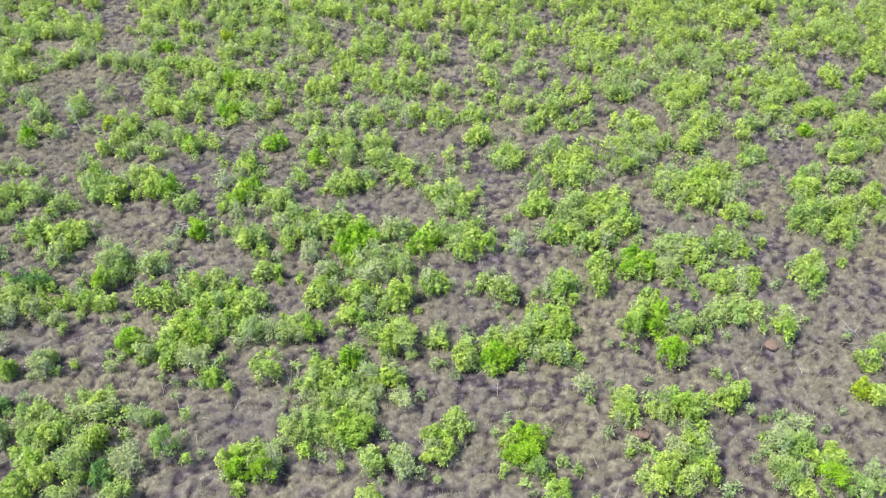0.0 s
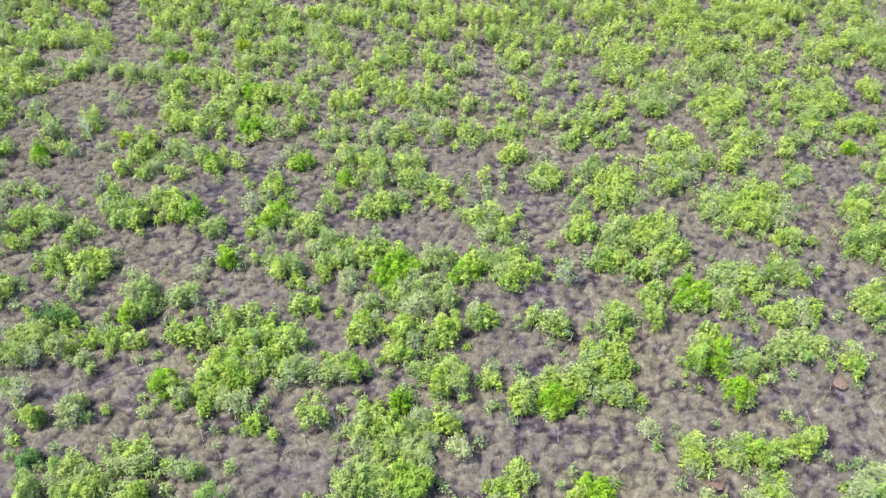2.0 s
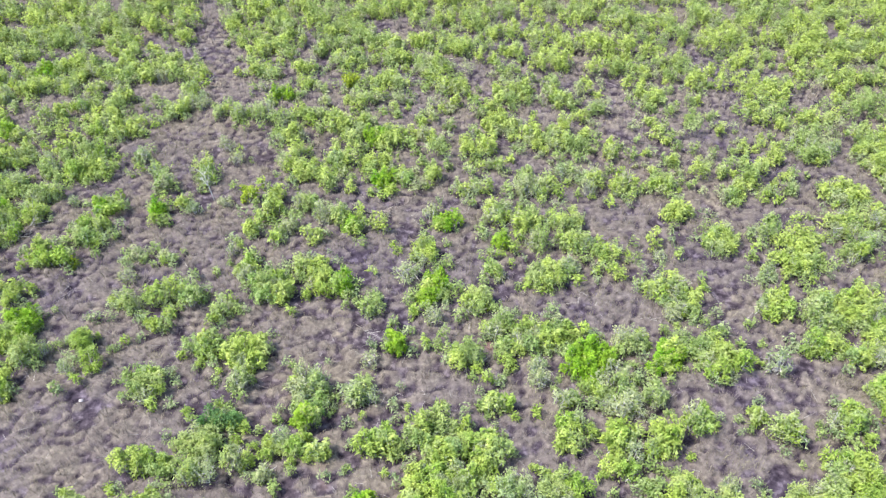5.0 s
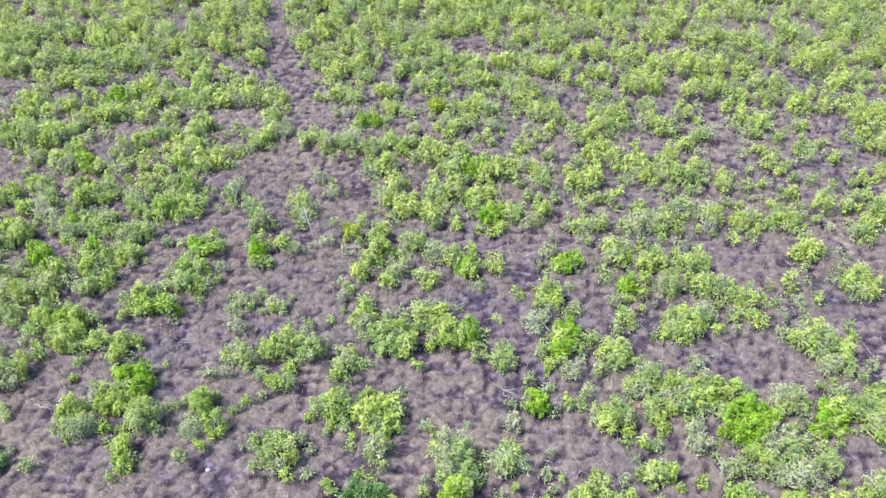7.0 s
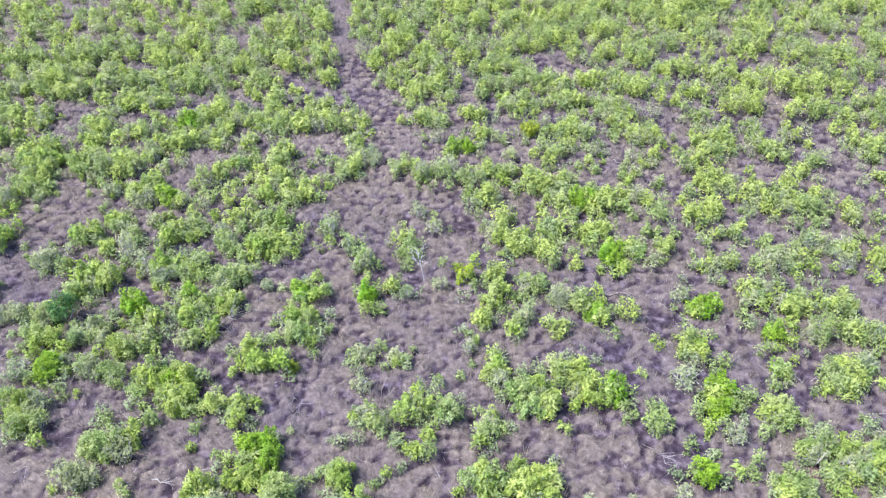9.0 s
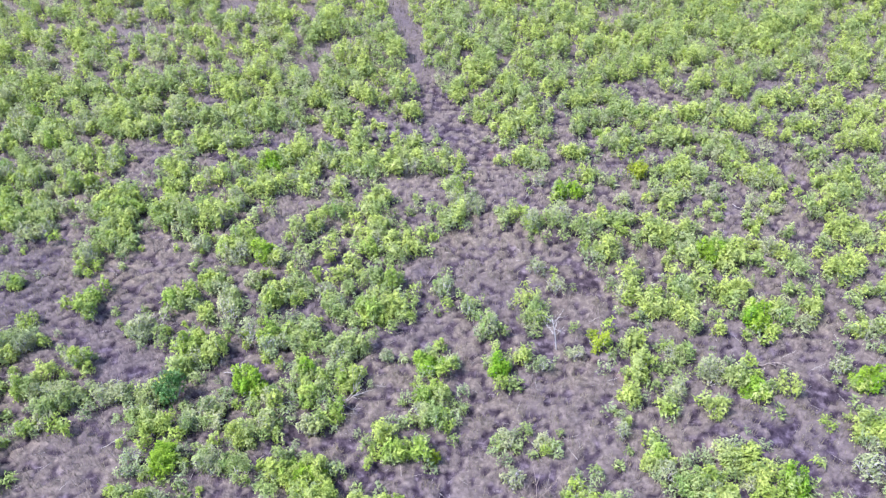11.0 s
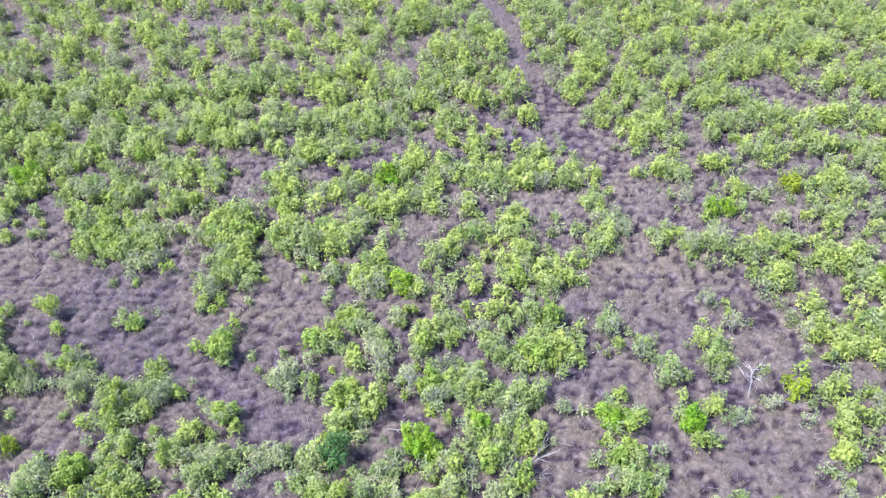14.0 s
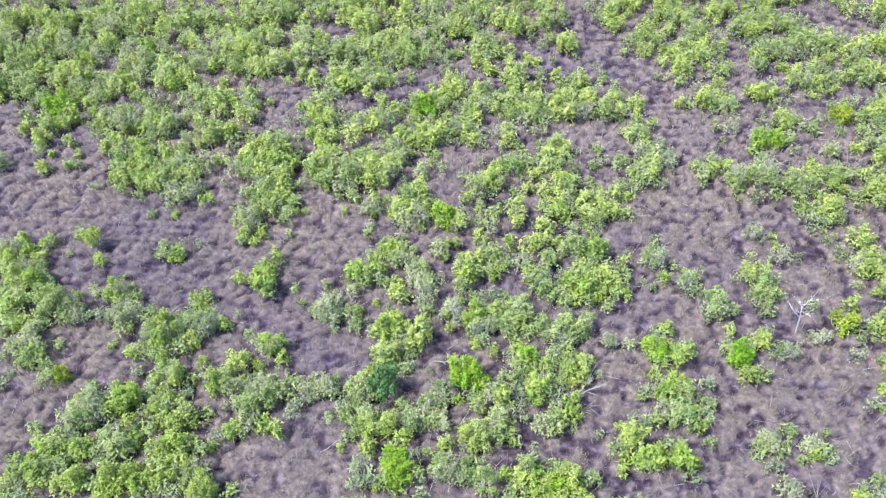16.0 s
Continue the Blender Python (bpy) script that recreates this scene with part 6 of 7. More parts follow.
plant("grey", [
    (7.35, 28.81, 0.74), (7.51, 28.91, 0.77), (11.35, 30.19, 0.83), (8.42, 31.71, 0.62), (7.91, 31.81, 0.79), (6.41, 31.86, 0.76), (11.34, 31.94, 0.80), (7.31, 34.79, 0.55),
    (9.08, 34.83, 0.49), (9.36, 34.84, 0.50), (4.71, 35.39, 0.61), (11.66, 38.37, 0.63), (11.66, 39.54, 0.82), (4.56, 43.05, 0.59), (14.90, 13.10, 0.85), (17.10, 13.10, 0.85),
    (12.31, 13.77, 0.59), (14.66, 13.92, 0.55), (14.79, 14.22, 0.54), (12.18, 14.28, 0.78), (14.52, 14.29, 0.76), (15.51, 14.63, 0.62), (14.76, 14.65, 0.68), (15.44, 15.02, 0.56),
    (15.21, 15.06, 0.52), (12.28, 19.50, 0.81), (16.46, 19.73, 0.79), (14.23, 20.20, 0.61), (15.13, 20.83, 0.58), (15.25, 21.89, 0.81), (15.51, 22.54, 0.71), (12.43, 22.62, 0.90),
])
plant("grey", [
    (18.73, 23.19, 0.71), (12.52, 23.22, 0.77), (12.90, 23.34, 0.77), (13.09, 23.76, 0.63), (13.13, 24.06, 0.70), (15.56, 24.26, 0.84), (15.10, 24.28, 0.62), (14.34, 24.36, 0.64),
    (15.78, 24.60, 0.87), (13.83, 24.83, 0.70), (16.23, 28.11, 0.78), (14.37, 28.33, 0.64), (13.40, 28.50, 0.56), (13.10, 28.60, 0.57), (16.84, 28.92, 0.80), (13.63, 29.17, 0.61),
    (13.29, 29.19, 0.64), (13.53, 29.50, 0.67), (14.06, 29.51, 0.52), (14.75, 29.70, 0.55), (15.78, 29.82, 0.66), (13.54, 30.04, 0.74), (13.93, 30.31, 0.70), (16.02, 30.97, 0.71),
    (12.63, 31.22, 0.63), (12.34, 31.42, 0.65), (12.72, 31.58, 0.76), (12.64, 31.88, 0.57), (18.48, 31.90, 0.53), (18.25, 31.93, 0.56), (12.03, 31.97, 0.93), (18.33, 32.52, 0.62),
])
plant("grey", [
    (13.41, 32.81, 0.84), (13.74, 32.91, 0.66), (13.28, 32.99, 0.70), (15.67, 33.02, 0.79), (12.02, 33.24, 0.78), (12.30, 34.49, 0.75), (16.52, 35.13, 0.83), (13.18, 35.50, 0.71),
    (16.82, 35.76, 0.75), (14.87, 38.35, 0.62), (12.76, 38.51, 0.76), (13.49, 38.82, 0.81), (12.30, 38.83, 0.85), (13.20, 39.06, 0.64), (19.00, 39.07, 0.62), (15.96, 39.57, 0.78),
    (13.18, 39.66, 0.70), (13.59, 39.73, 0.71), (12.47, 39.76, 0.68), (13.02, 40.11, 0.63), (12.13, 40.14, 0.71), (22.53, 30.37, 0.84), (22.99, 32.31, 0.72), (22.85, 32.53, 0.75),
    (22.70, 32.85, 0.76), (24.55, 35.29, 0.74), (20.15, 36.05, 0.53), (20.74, 38.55, 0.76), (21.88, 39.86, 0.77),
])
plant("dark", [
    (-30.78, 30.26, 1.06), (-25.27, 20.92, 0.92), (-25.60, 21.07, 0.75), (-25.89, 21.34, 0.74), (-25.69, 21.42, 0.60), (-13.51, 20.34, 0.78), (-13.05, 20.39, 0.85), (-12.70, 20.40, 0.68),
    (-6.50, 11.60, 0.85), (-11.17, 14.06, 0.79),
])
plant("yellow", [
    (-41.25, 30.45, 0.60), (-21.48, 28.04, 0.45), (-15.46, 33.35, 1.01), (-12.27, 44.12, 0.57), (-12.11, 44.14, 0.76), (-12.22, 44.29, 0.79), (-11.99, 44.47, 0.64), (18.10, 16.60, 0.85),
])
plant("vivid", [
    (-46.54, 44.03, 0.86), (-46.88, 44.23, 0.89), (-46.23, 44.42, 0.82), (-46.85, 44.63, 0.68), (-46.65, 44.79, 0.67), (-30.17, 27.40, 0.99), (-30.36, 27.58, 0.76), (-30.18, 27.78, 0.78),
    (-30.28, 27.95, 0.75), (-28.46, 30.68, 0.64), (-28.16, 30.72, 0.74), (-28.35, 30.87, 0.93), (-28.04, 30.90, 0.80), (-28.90, 37.75, 0.79), (-29.24, 37.97, 0.90), (-28.85, 38.14, 0.70),
    (-30.10, 44.46, 0.74), (-30.58, 44.55, 0.76), (-30.32, 44.88, 0.81), (-29.84, 44.91, 0.63), (-30.12, 45.05, 0.73), (-21.50, 23.97, 0.79), (-21.90, 24.18, 0.63), (-22.24, 24.28, 0.62),
    (-21.44, 24.36, 0.64), (-21.84, 24.50, 0.73), (-22.10, 24.53, 0.70), (-22.36, 24.64, 0.78), (-22.00, 24.69, 0.84), (-21.63, 24.76, 0.73), (-25.27, 27.14, 0.62), (-25.57, 27.16, 0.69),
])
plant("vivid", [
    (-25.07, 27.19, 0.57), (-25.45, 27.22, 0.52), (-27.79, 30.61, 0.75), (-26.22, 31.48, 0.71), (-26.30, 31.63, 0.74), (-21.89, 31.88, 0.68), (-21.59, 31.95, 0.52), (-21.76, 32.07, 0.63),
    (-22.01, 32.09, 0.72), (-21.39, 32.14, 0.52), (-22.13, 32.35, 0.51), (-19.38, 31.86, 0.67), (-19.06, 31.86, 0.63), (-19.22, 31.87, 0.81), (-16.03, 42.50, 0.72), (-15.37, 42.53, 0.70),
    (-15.65, 42.71, 0.61), (-7.95, 17.10, 0.82), (-8.09, 17.41, 0.60), (-7.86, 17.62, 0.62), (-10.35, 20.50, 0.81), (-10.54, 20.55, 0.61), (-7.51, 24.08, 0.77), (-7.69, 24.08, 0.85),
    (-7.61, 24.27, 0.86), (-6.64, 26.57, 0.52), (-6.70, 26.75, 0.76), (-6.33, 26.77, 0.62), (-6.37, 27.00, 0.57), (-10.14, 27.08, 0.73), (-9.92, 27.11, 0.75), (-6.27, 27.24, 0.65),
])
plant("vivid", [
    (-10.02, 27.47, 0.83), (-6.24, 27.57, 0.63), (-5.92, 27.63, 0.52), (-6.49, 27.75, 0.67), (-6.13, 28.20, 0.58), (-10.41, 31.06, 0.69), (-10.18, 31.09, 0.81), (-6.05, 31.47, 0.80),
    (-6.39, 31.66, 0.62), (-5.67, 31.75, 0.81), (-6.09, 31.89, 0.58), (-9.19, 34.19, 0.72), (-8.98, 34.26, 0.77), (-9.40, 34.46, 0.76), (-9.16, 34.53, 0.60), (-9.32, 34.81, 0.74),
    (-8.72, 35.07, 0.69), (-9.11, 35.36, 0.58), (-10.03, 38.05, 0.74), (-10.27, 38.22, 0.55), (-9.56, 38.33, 0.60), (-10.10, 38.50, 0.63), (-9.64, 38.50, 0.71), (-10.34, 38.52, 0.76),
    (-9.76, 38.71, 0.69), (-1.60, 12.10, 0.85), (-2.40, 12.10, 0.85), (0.23, 16.97, 0.60), (0.14, 16.98, 0.55), (0.46, 17.00, 0.55), (-0.47, 22.87, 0.78), (-0.97, 23.06, 0.60),
])
plant("vivid", [
    (-0.61, 23.16, 0.74), (-1.24, 23.37, 0.74), (-0.14, 23.37, 0.76), (-0.47, 23.48, 0.76), (1.94, 23.57, 0.79), (-0.72, 23.62, 0.67), (0.22, 23.75, 0.67), (-1.08, 23.78, 0.66),
    (2.67, 23.79, 0.58), (2.46, 23.92, 0.61), (-0.73, 23.97, 0.86), (2.23, 24.02, 0.73), (-0.89, 24.13, 0.78), (-0.38, 24.15, 0.73), (2.85, 24.17, 0.60), (-0.06, 24.19, 0.62),
    (2.29, 24.45, 0.73), (-0.37, 24.49, 0.59), (-3.60, 30.31, 0.67), (-3.74, 30.42, 0.55), (6.39, 13.11, 0.69), (6.09, 13.12, 0.66), (6.29, 13.36, 0.71), (6.63, 13.49, 0.75),
    (6.35, 13.84, 0.65), (6.69, 13.91, 0.84), (6.24, 14.27, 0.59), (5.46, 17.07, 0.67), (5.13, 17.26, 0.62), (5.89, 17.34, 0.77), (5.56, 17.39, 0.58), (5.40, 17.62, 0.72),
])
plant("vivid", [
    (11.77, 17.87, 0.95), (11.85, 18.12, 0.89), (11.45, 19.29, 0.90), (11.61, 19.69, 0.68), (11.72, 19.95, 0.84), (10.92, 22.65, 0.77), (10.64, 22.72, 0.55), (11.72, 22.73, 0.58),
    (11.59, 22.92, 0.75), (11.94, 23.19, 0.59), (11.00, 23.51, 0.69), (11.84, 23.57, 0.70), (11.51, 23.57, 0.54), (11.27, 23.68, 0.64), (15.80, 13.00, 0.85), (21.86, 34.84, 0.77),
    (22.01, 34.86, 0.72), (21.70, 34.87, 0.68),
])
thicket("lime", [
    (-44.10, 51.80, 1.35), (-43.40, 51.20, 1.66), (-40.80, 51.30, 1.63), (-36.30, 52.00, 1.29), (-39.20, 52.30, 1.74), (-34.50, 51.80, 1.27), (-33.60, 51.80, 1.27), (-33.80, 53.50, 1.72),
    (-32.30, 53.90, 1.72), (-25.70, 51.20, 1.55), (-21.00, 52.10, 1.13), (-27.30, 52.30, 1.43), (-20.10, 53.70, 1.36), (-15.40, 53.00, 1.36), (-19.90, 54.80, 1.57), (-17.10, 55.30, 1.42),
    (-12.90, 58.00, 1.72), (-12.10, 59.00, 1.56), (-16.20, 59.50, 1.55), (-16.30, 61.10, 1.60), (-12.80, 62.60, 1.87), (-14.90, 63.30, 1.89), (-5.30, 48.30, 1.76), (-7.00, 53.30, 1.63),
    (-10.40, 54.60, 1.45), (-5.00, 54.60, 1.70), (-9.40, 55.60, 1.49), (-7.00, 56.50, 1.73), (-11.70, 57.70, 1.72), (-10.50, 58.30, 1.56), (-8.50, 59.60, 1.82), (2.90, 46.80, 2.15),
])
thicket("lime", [
    (-0.60, 47.10, 1.76), (-0.10, 48.10, 2.16), (2.70, 49.40, 2.26), (3.80, 49.70, 1.91), (-0.10, 49.90, 2.23), (2.30, 50.40, 1.92), (-1.90, 51.00, 1.61), (-3.00, 51.90, 1.83),
    (-1.20, 53.90, 1.55), (-3.80, 59.20, 1.66), (-1.60, 59.80, 1.92), (11.10, 41.00, 1.56), (11.10, 44.20, 1.84), (8.80, 45.60, 1.68), (10.80, 45.70, 1.71), (9.70, 47.10, 1.74),
    (6.90, 48.20, 1.53), (10.30, 50.70, 2.45), (11.30, 52.50, 1.72), (7.10, 53.20, 1.71), (13.10, 41.30, 1.42), (12.10, 43.80, 1.48), (12.70, 45.10, 1.71), (16.60, 46.00, 1.59),
    (19.30, 46.20, 1.63), (17.60, 49.20, 1.69), (16.80, 49.70, 1.70), (15.30, 49.80, 1.89), (20.00, 50.10, 1.75), (15.40, 51.70, 1.74), (12.10, 52.30, 1.51), (16.50, 52.70, 1.78),
])
thicket("lime", [
    (22.30, 38.90, 1.50), (21.40, 39.30, 1.87), (24.80, 40.30, 0.98), (20.70, 44.50, 1.60), (22.80, 51.90, 1.84), (20.50, 52.70, 1.83), (22.40, 52.80, 1.86), (21.90, 55.60, 1.94),
])
thicket("green", [
    (-47.80, 44.90, 1.23), (-49.10, 45.40, 1.57), (-48.90, 46.00, 1.43), (-48.40, 46.40, 1.59), (-49.40, 46.80, 1.46), (-50.30, 48.20, 1.51), (-49.90, 48.70, 1.52), (-49.20, 50.70, 1.56),
    (-46.90, 50.80, 1.53), (-45.40, 51.30, 1.52), (-48.20, 51.50, 1.67), (-46.30, 51.70, 1.72), (-44.70, 51.90, 1.53), (-42.40, 50.80, 1.63), (-39.10, 51.40, 1.61), (-38.20, 51.50, 1.45),
    (-42.30, 51.60, 1.76), (-40.00, 52.00, 1.48), (-38.00, 52.40, 1.38), (-37.00, 53.50, 1.58), (-28.80, 51.80, 1.41), (-36.00, 52.20, 1.29), (-30.60, 53.00, 1.68), (-28.50, 54.00, 1.37),
    (-26.20, 51.80, 1.41), (-24.00, 51.90, 1.42), (-21.30, 52.50, 1.30), (-25.20, 55.00, 1.39), (-21.80, 55.20, 1.40), (-22.50, 55.90, 1.42), (-21.70, 57.90, 1.48), (-25.10, 57.90, 1.30),
])
thicket("green", [
    (-20.30, 58.20, 1.68), (-22.70, 59.40, 1.52), (-20.60, 60.20, 1.55), (-22.30, 61.70, 1.60), (-21.50, 64.20, 1.68), (-14.40, 51.50, 1.49), (-12.20, 51.50, 1.51), (-17.70, 52.00, 1.47),
    (-13.50, 52.00, 1.51), (-18.40, 52.60, 1.32), (-17.60, 52.90, 1.35), (-12.40, 54.10, 1.59), (-15.00, 55.40, 1.08), (-19.40, 56.00, 1.25), (-15.70, 56.80, 1.47), (-19.30, 57.30, 1.47),
    (-18.60, 58.50, 1.70), (-13.70, 61.20, 1.62), (-19.00, 61.60, 1.80), (-14.30, 61.90, 1.64), (-19.60, 64.30, 1.68), (-4.50, 49.30, 1.44), (-8.20, 52.60, 1.60), (-4.60, 54.10, 1.51),
    (-11.20, 55.20, 1.82), (-10.50, 56.80, 1.70), (-7.80, 56.90, 1.55), (-6.00, 57.70, 1.59), (-7.50, 60.60, 1.65), (-5.80, 63.00, 1.75), (-8.60, 63.30, 1.73), (-4.50, 63.50, 1.77),
])
thicket("green", [
    (-11.50, 65.50, 1.76), (-10.00, 65.50, 1.78), (-3.00, 46.10, 1.36), (3.80, 46.50, 1.80), (-2.90, 49.00, 1.45), (-3.10, 54.70, 1.72), (1.30, 55.00, 1.74), (-2.80, 58.40, 1.85),
    (-1.30, 58.50, 1.67), (0.30, 61.20, 2.21), (-3.20, 61.30, 1.94), (-1.90, 62.90, 2.01), (1.90, 63.30, 1.85), (-3.20, 65.70, 1.86), (1.80, 65.80, 1.92), (10.00, 41.60, 1.57),
    (7.20, 46.30, 1.48), (6.30, 51.30, 1.65), (8.20, 52.30, 1.69), (5.80, 54.00, 1.73), (4.70, 54.90, 1.76), (10.20, 55.20, 1.80), (18.30, 41.40, 1.49), (17.80, 41.90, 1.68),
    (16.10, 42.50, 1.67), (15.00, 43.20, 1.49), (17.20, 43.80, 1.73), (18.50, 46.80, 1.64), (16.20, 46.90, 1.41), (18.80, 50.90, 1.76), (13.50, 55.40, 1.83), (18.90, 55.60, 1.90),
])
thicket("green", [
    (15.30, 55.90, 1.87), (21.40, 37.90, 1.82), (25.10, 55.70, 1.98),
])
thicket("grey", [
    (-51.60, 51.20, 1.44), (-21.90, 53.60, 1.35), (-5.90, 46.40, 1.69),
])

# the shrubs nearest to the flight stand singly; those behind them close up into scrub
KINDS = collections.Counter()
for tone, x, y, wide in sorted(STANDING, key=lambda row: row[2] - near_foot(row[1])):
    KINDS[kind_of(tone, wide)[0]] += 1
    if KINDS[kind_of(tone, wide)[0]] <= 300:
        shrub(tone, x, y, wide)
    else:
        THICKET[tone].append((x, y, wide))

# ---------------------------------------------------------------- scrub beyond and around
BARE = [
    (-1.5, 41.7, 2.2), (1.1, 33.9, 1.6), (7.6, 39.2, 2.1), (26.2, 43.1, 2.5), (19.0, 33.6, 1.7), (19.5, 37.4, 1.4), (-17.5, 31.6, 2.0), (-22.1, 35.8, 1.5), (-9.2, 37.3, 1.4), (-8.0, 36.7, 1.4), (-14.1, 45.0, 1.7), (-15.0, 44.0, 1.6), (0.4, 32.7, 1.5), (-4.3, 44.6, 1.6), (20.6, 46.6, 1.7),
] + [
    (-20.4, 46.4, 1.8), (-24.5, 59.7, 1.1), (-23.7, 56.0, 1.2), (-22.6, 51.9, 1.3), (-21.6, 48.3, 1.2), (-20.2, 45.7, 1.3), (-19.0, 44.5, 1.3), (-19.6, 38.6, 2.6), (-33.4, 38.9, 1.6), (-34.6, 37.8, 1.6), (-37.4, 46.1, 1.5), (-32.4, 47.7, 1.5), (-26.1, 50.2, 1.9), (-23.6, 42.5, 1.6), (-3.0, 53.0, 2.0),
] + [
    (-1.3, 54.2, 2.0), (0.1, 53.8, 1.6), (-10.3, 53.3, 1.9), (-10.3, 51.8, 1.9), (-0.5, 41.4, 1.9), (5.7, 48.7, 1.2), (11.9, 56.6, 2.3), (9.3, 56.1, 2.2), (-50.0, 54.2, 1.6), (-44.6, 54.5, 1.5), (-43.8, 62.7, 1.3), (-41.2, 60.0, 2.0), (-35.5, 51.7, 2.0), (-36.5, 63.9, 2.6), (-31.5, 46.4, 1.2),
] + [
    (-37.2, 45.6, 1.5), (-44.8, 42.4, 1.2), (-9.2, 63.7, 2.2), (-11.1, 62.8, 2.1), (-1.5, 63.2, 2.3), (-23.7, 58.4, 1.1), (-23.0, 55.6, 1.2), (-22.5, 51.9, 1.3),
]
EDGE = (-70, -55, -45, -35, -25, 8, 20, 26, 32, 42), (41, 43, 46, 48, 51.5, 53.5, 49.5, 42, 39, 35)
TRACK = (37.5, 43.1, 45.7, 48.3, 52.0, 56.0, 59.7, 84.0), (-18.8, -19.1, -20.2, -21.6, -22.7, -23.7, -24.5, -29.7)
field_rng = np.random.default_rng(23)
FAR_SHAPES = {(tone, n, v): shrub_shape(field_rng, size, size * TALL[tone], FULL[tone], LEAF[tone] * 1.25, True)
              for tone, (n, size), v in itertools.product(("lime", "green", "grey"), enumerate(SIZES), range(VARIANTS))}


def near_edge(x):
    """The line beyond which the shrubs close up into scrub."""
    return float(np.interp(x, *EDGE))


def in_sight(x, y):
    """The stretch of plain that the flight looks over."""
    return near_foot(x) < y < min(76, 80 - 0.5 * x) and -45 - 0.41 * (y - 27) < x < 20 + 0.42 * (y - 12)


def wild(x, y):
    """Whether scrub grows here: not among the shrubs near by, not in the bare patches or on the old track."""
    if near_foot(x) < y < near_edge(x):
        return False
    if abs(x - float(np.interp(y, *TRACK))) < 0.85 and y > 38:
        return False
    if any((x - bx) ** 2 + ((y - by) / 1.1) ** 2 < (0.55 * br) ** 2 for bx, by, br in BARE):
        return False
    return noise.noise(Vector((x * 0.16, y * 0.16, 3.1))) + 0.5 * noise.noise(Vector((x * 0.45, y * 0.45, 8.2))) > -0.58


def scatter(count, low, high, keep):
    found = []
    while len(found) < count:
        x, y = field_rng.uniform(low[0], high[0]), field_rng.uniform(low[1], high[1])
        if keep(x, y):
            found.append((x, y, float(np.clip(field_rng.lognormal(-0.32, 0.30), 0.35, 1.4))))
    return found


def scrub(name, tone, rows, label, thin=1):
    """Shrubs past counting, joined into one mesh."""
    verts, faces, total = [], [], 0
    for x, y, wide in rows:
        n = int(np.argmin([abs(math.log(wide / s)) for s in SIZES]))
        v, f = (SHAPES[tone, n, VARIANTS + int(field_rng.integers(VARIANTS))] if y < near_foot(x) + 17 and thin < 3 else FAR_SHAPES[tone, n, int(field_rng.integers(VARIANTS))])[1]
        turn, s = field_rng.uniform(0, 6.28), wide / SIZES[n]
        c, d = math.cos(turn) * s, math.sin(turn) * s
        verts.append(v @ np.array([[c, d, 0], [-d, c, 0], [0, 0, s]]) + [x, y, float(relief(x, y))])
        faces.append(f[::thin] + total)
        total += len(v)
    ob = new(name, mesh_of(name, np.concatenate(verts), np.concatenate(faces), LEAVES[tone]))
    tagged(ob, label, "scrub", kind="stuff")


def seen_wild(x, y):
    return in_sight(x, y) and wild(x, y)


def unseen_wild(x, y):
    return not in_sight(x, y) and wild(x, y)


def thin_wild(x, y):
    """Small scattered growth between the shrubs of the middle distance."""
    open_ground = -31 < x < -24 or x > -12
    if not in_sight(x, y) or not (34 if open_ground else 40) < y < near_edge(x):
        return False
    if abs(x - float(np.interp(y, *TRACK))) < 0.9 or any((x - bx) ** 2 + (y - by) ** 2 < (0.5 * br) ** 2 for bx, by, br in BARE):
        return False
    return noise.noise(Vector((x * 0.3, y * 0.3, 5.4))) > -0.25


for tone, count in (("lime", 420), ("green", 420), ("grey", 330)):
    THICKET[tone] += [(x, y, wide * 0.8) for x, y, wide in scatter(count, (-60, 30), (30, 56), thin_wild)]
scrub("lime_scrub", "lime", THICKET["lime"] + scatter(1850, (-68, 8), (44, 84), seen_wild), "lime-green scrub closing up over the dry plain")
scrub("green_scrub", "green", THICKET["green"] + scatter(1500, (-68, 8), (44, 84), seen_wild), "mid-green scrub closing up over the dry plain")
scrub("grey_scrub", "grey", THICKET["grey"] + scatter(1150, (-68, 8), (44, 84), seen_wild), "grey-green thin scrub closing up over the dry plain")
scrub("outer_scrub", "green", scatter(800, (-110, -30), (85, 125), unseen_wild), "green scrub reaching over the plain all round", 4)

# seedlings and low regrowth round the feet of the shrubs
regrowth = {"lime": [], "green": [], "grey": []}
for x, y, wide in PLANTED:
    for _ in range(3 if y < 24 else 4):
        if field_rng.uniform() < 0.5:
            g, d = field_rng.uniform(0, 6.28), wide * field_rng.uniform(0.5, 1.7)
            if y > 36 and abs(x + d * math.cos(g) - float(np.interp(y, *TRACK))) < 0.8:
                continue
            tone = str(field_rng.choice(["lime", "green", "green", "grey", "grey"]))
            regrowth[tone].append((x + d * math.cos(g), y + d * math.sin(g), float(field_rng.uniform(0.26, 0.50 if y < 24 else 0.64))))
for tone, rows in regrowth.items():
    scrub("low_regrowth", tone, rows, {"lime": "lime-green", "green": "mid-green", "grey": "grey-green"}[tone] + " low regrowth round the feet of the shrubs", 2)


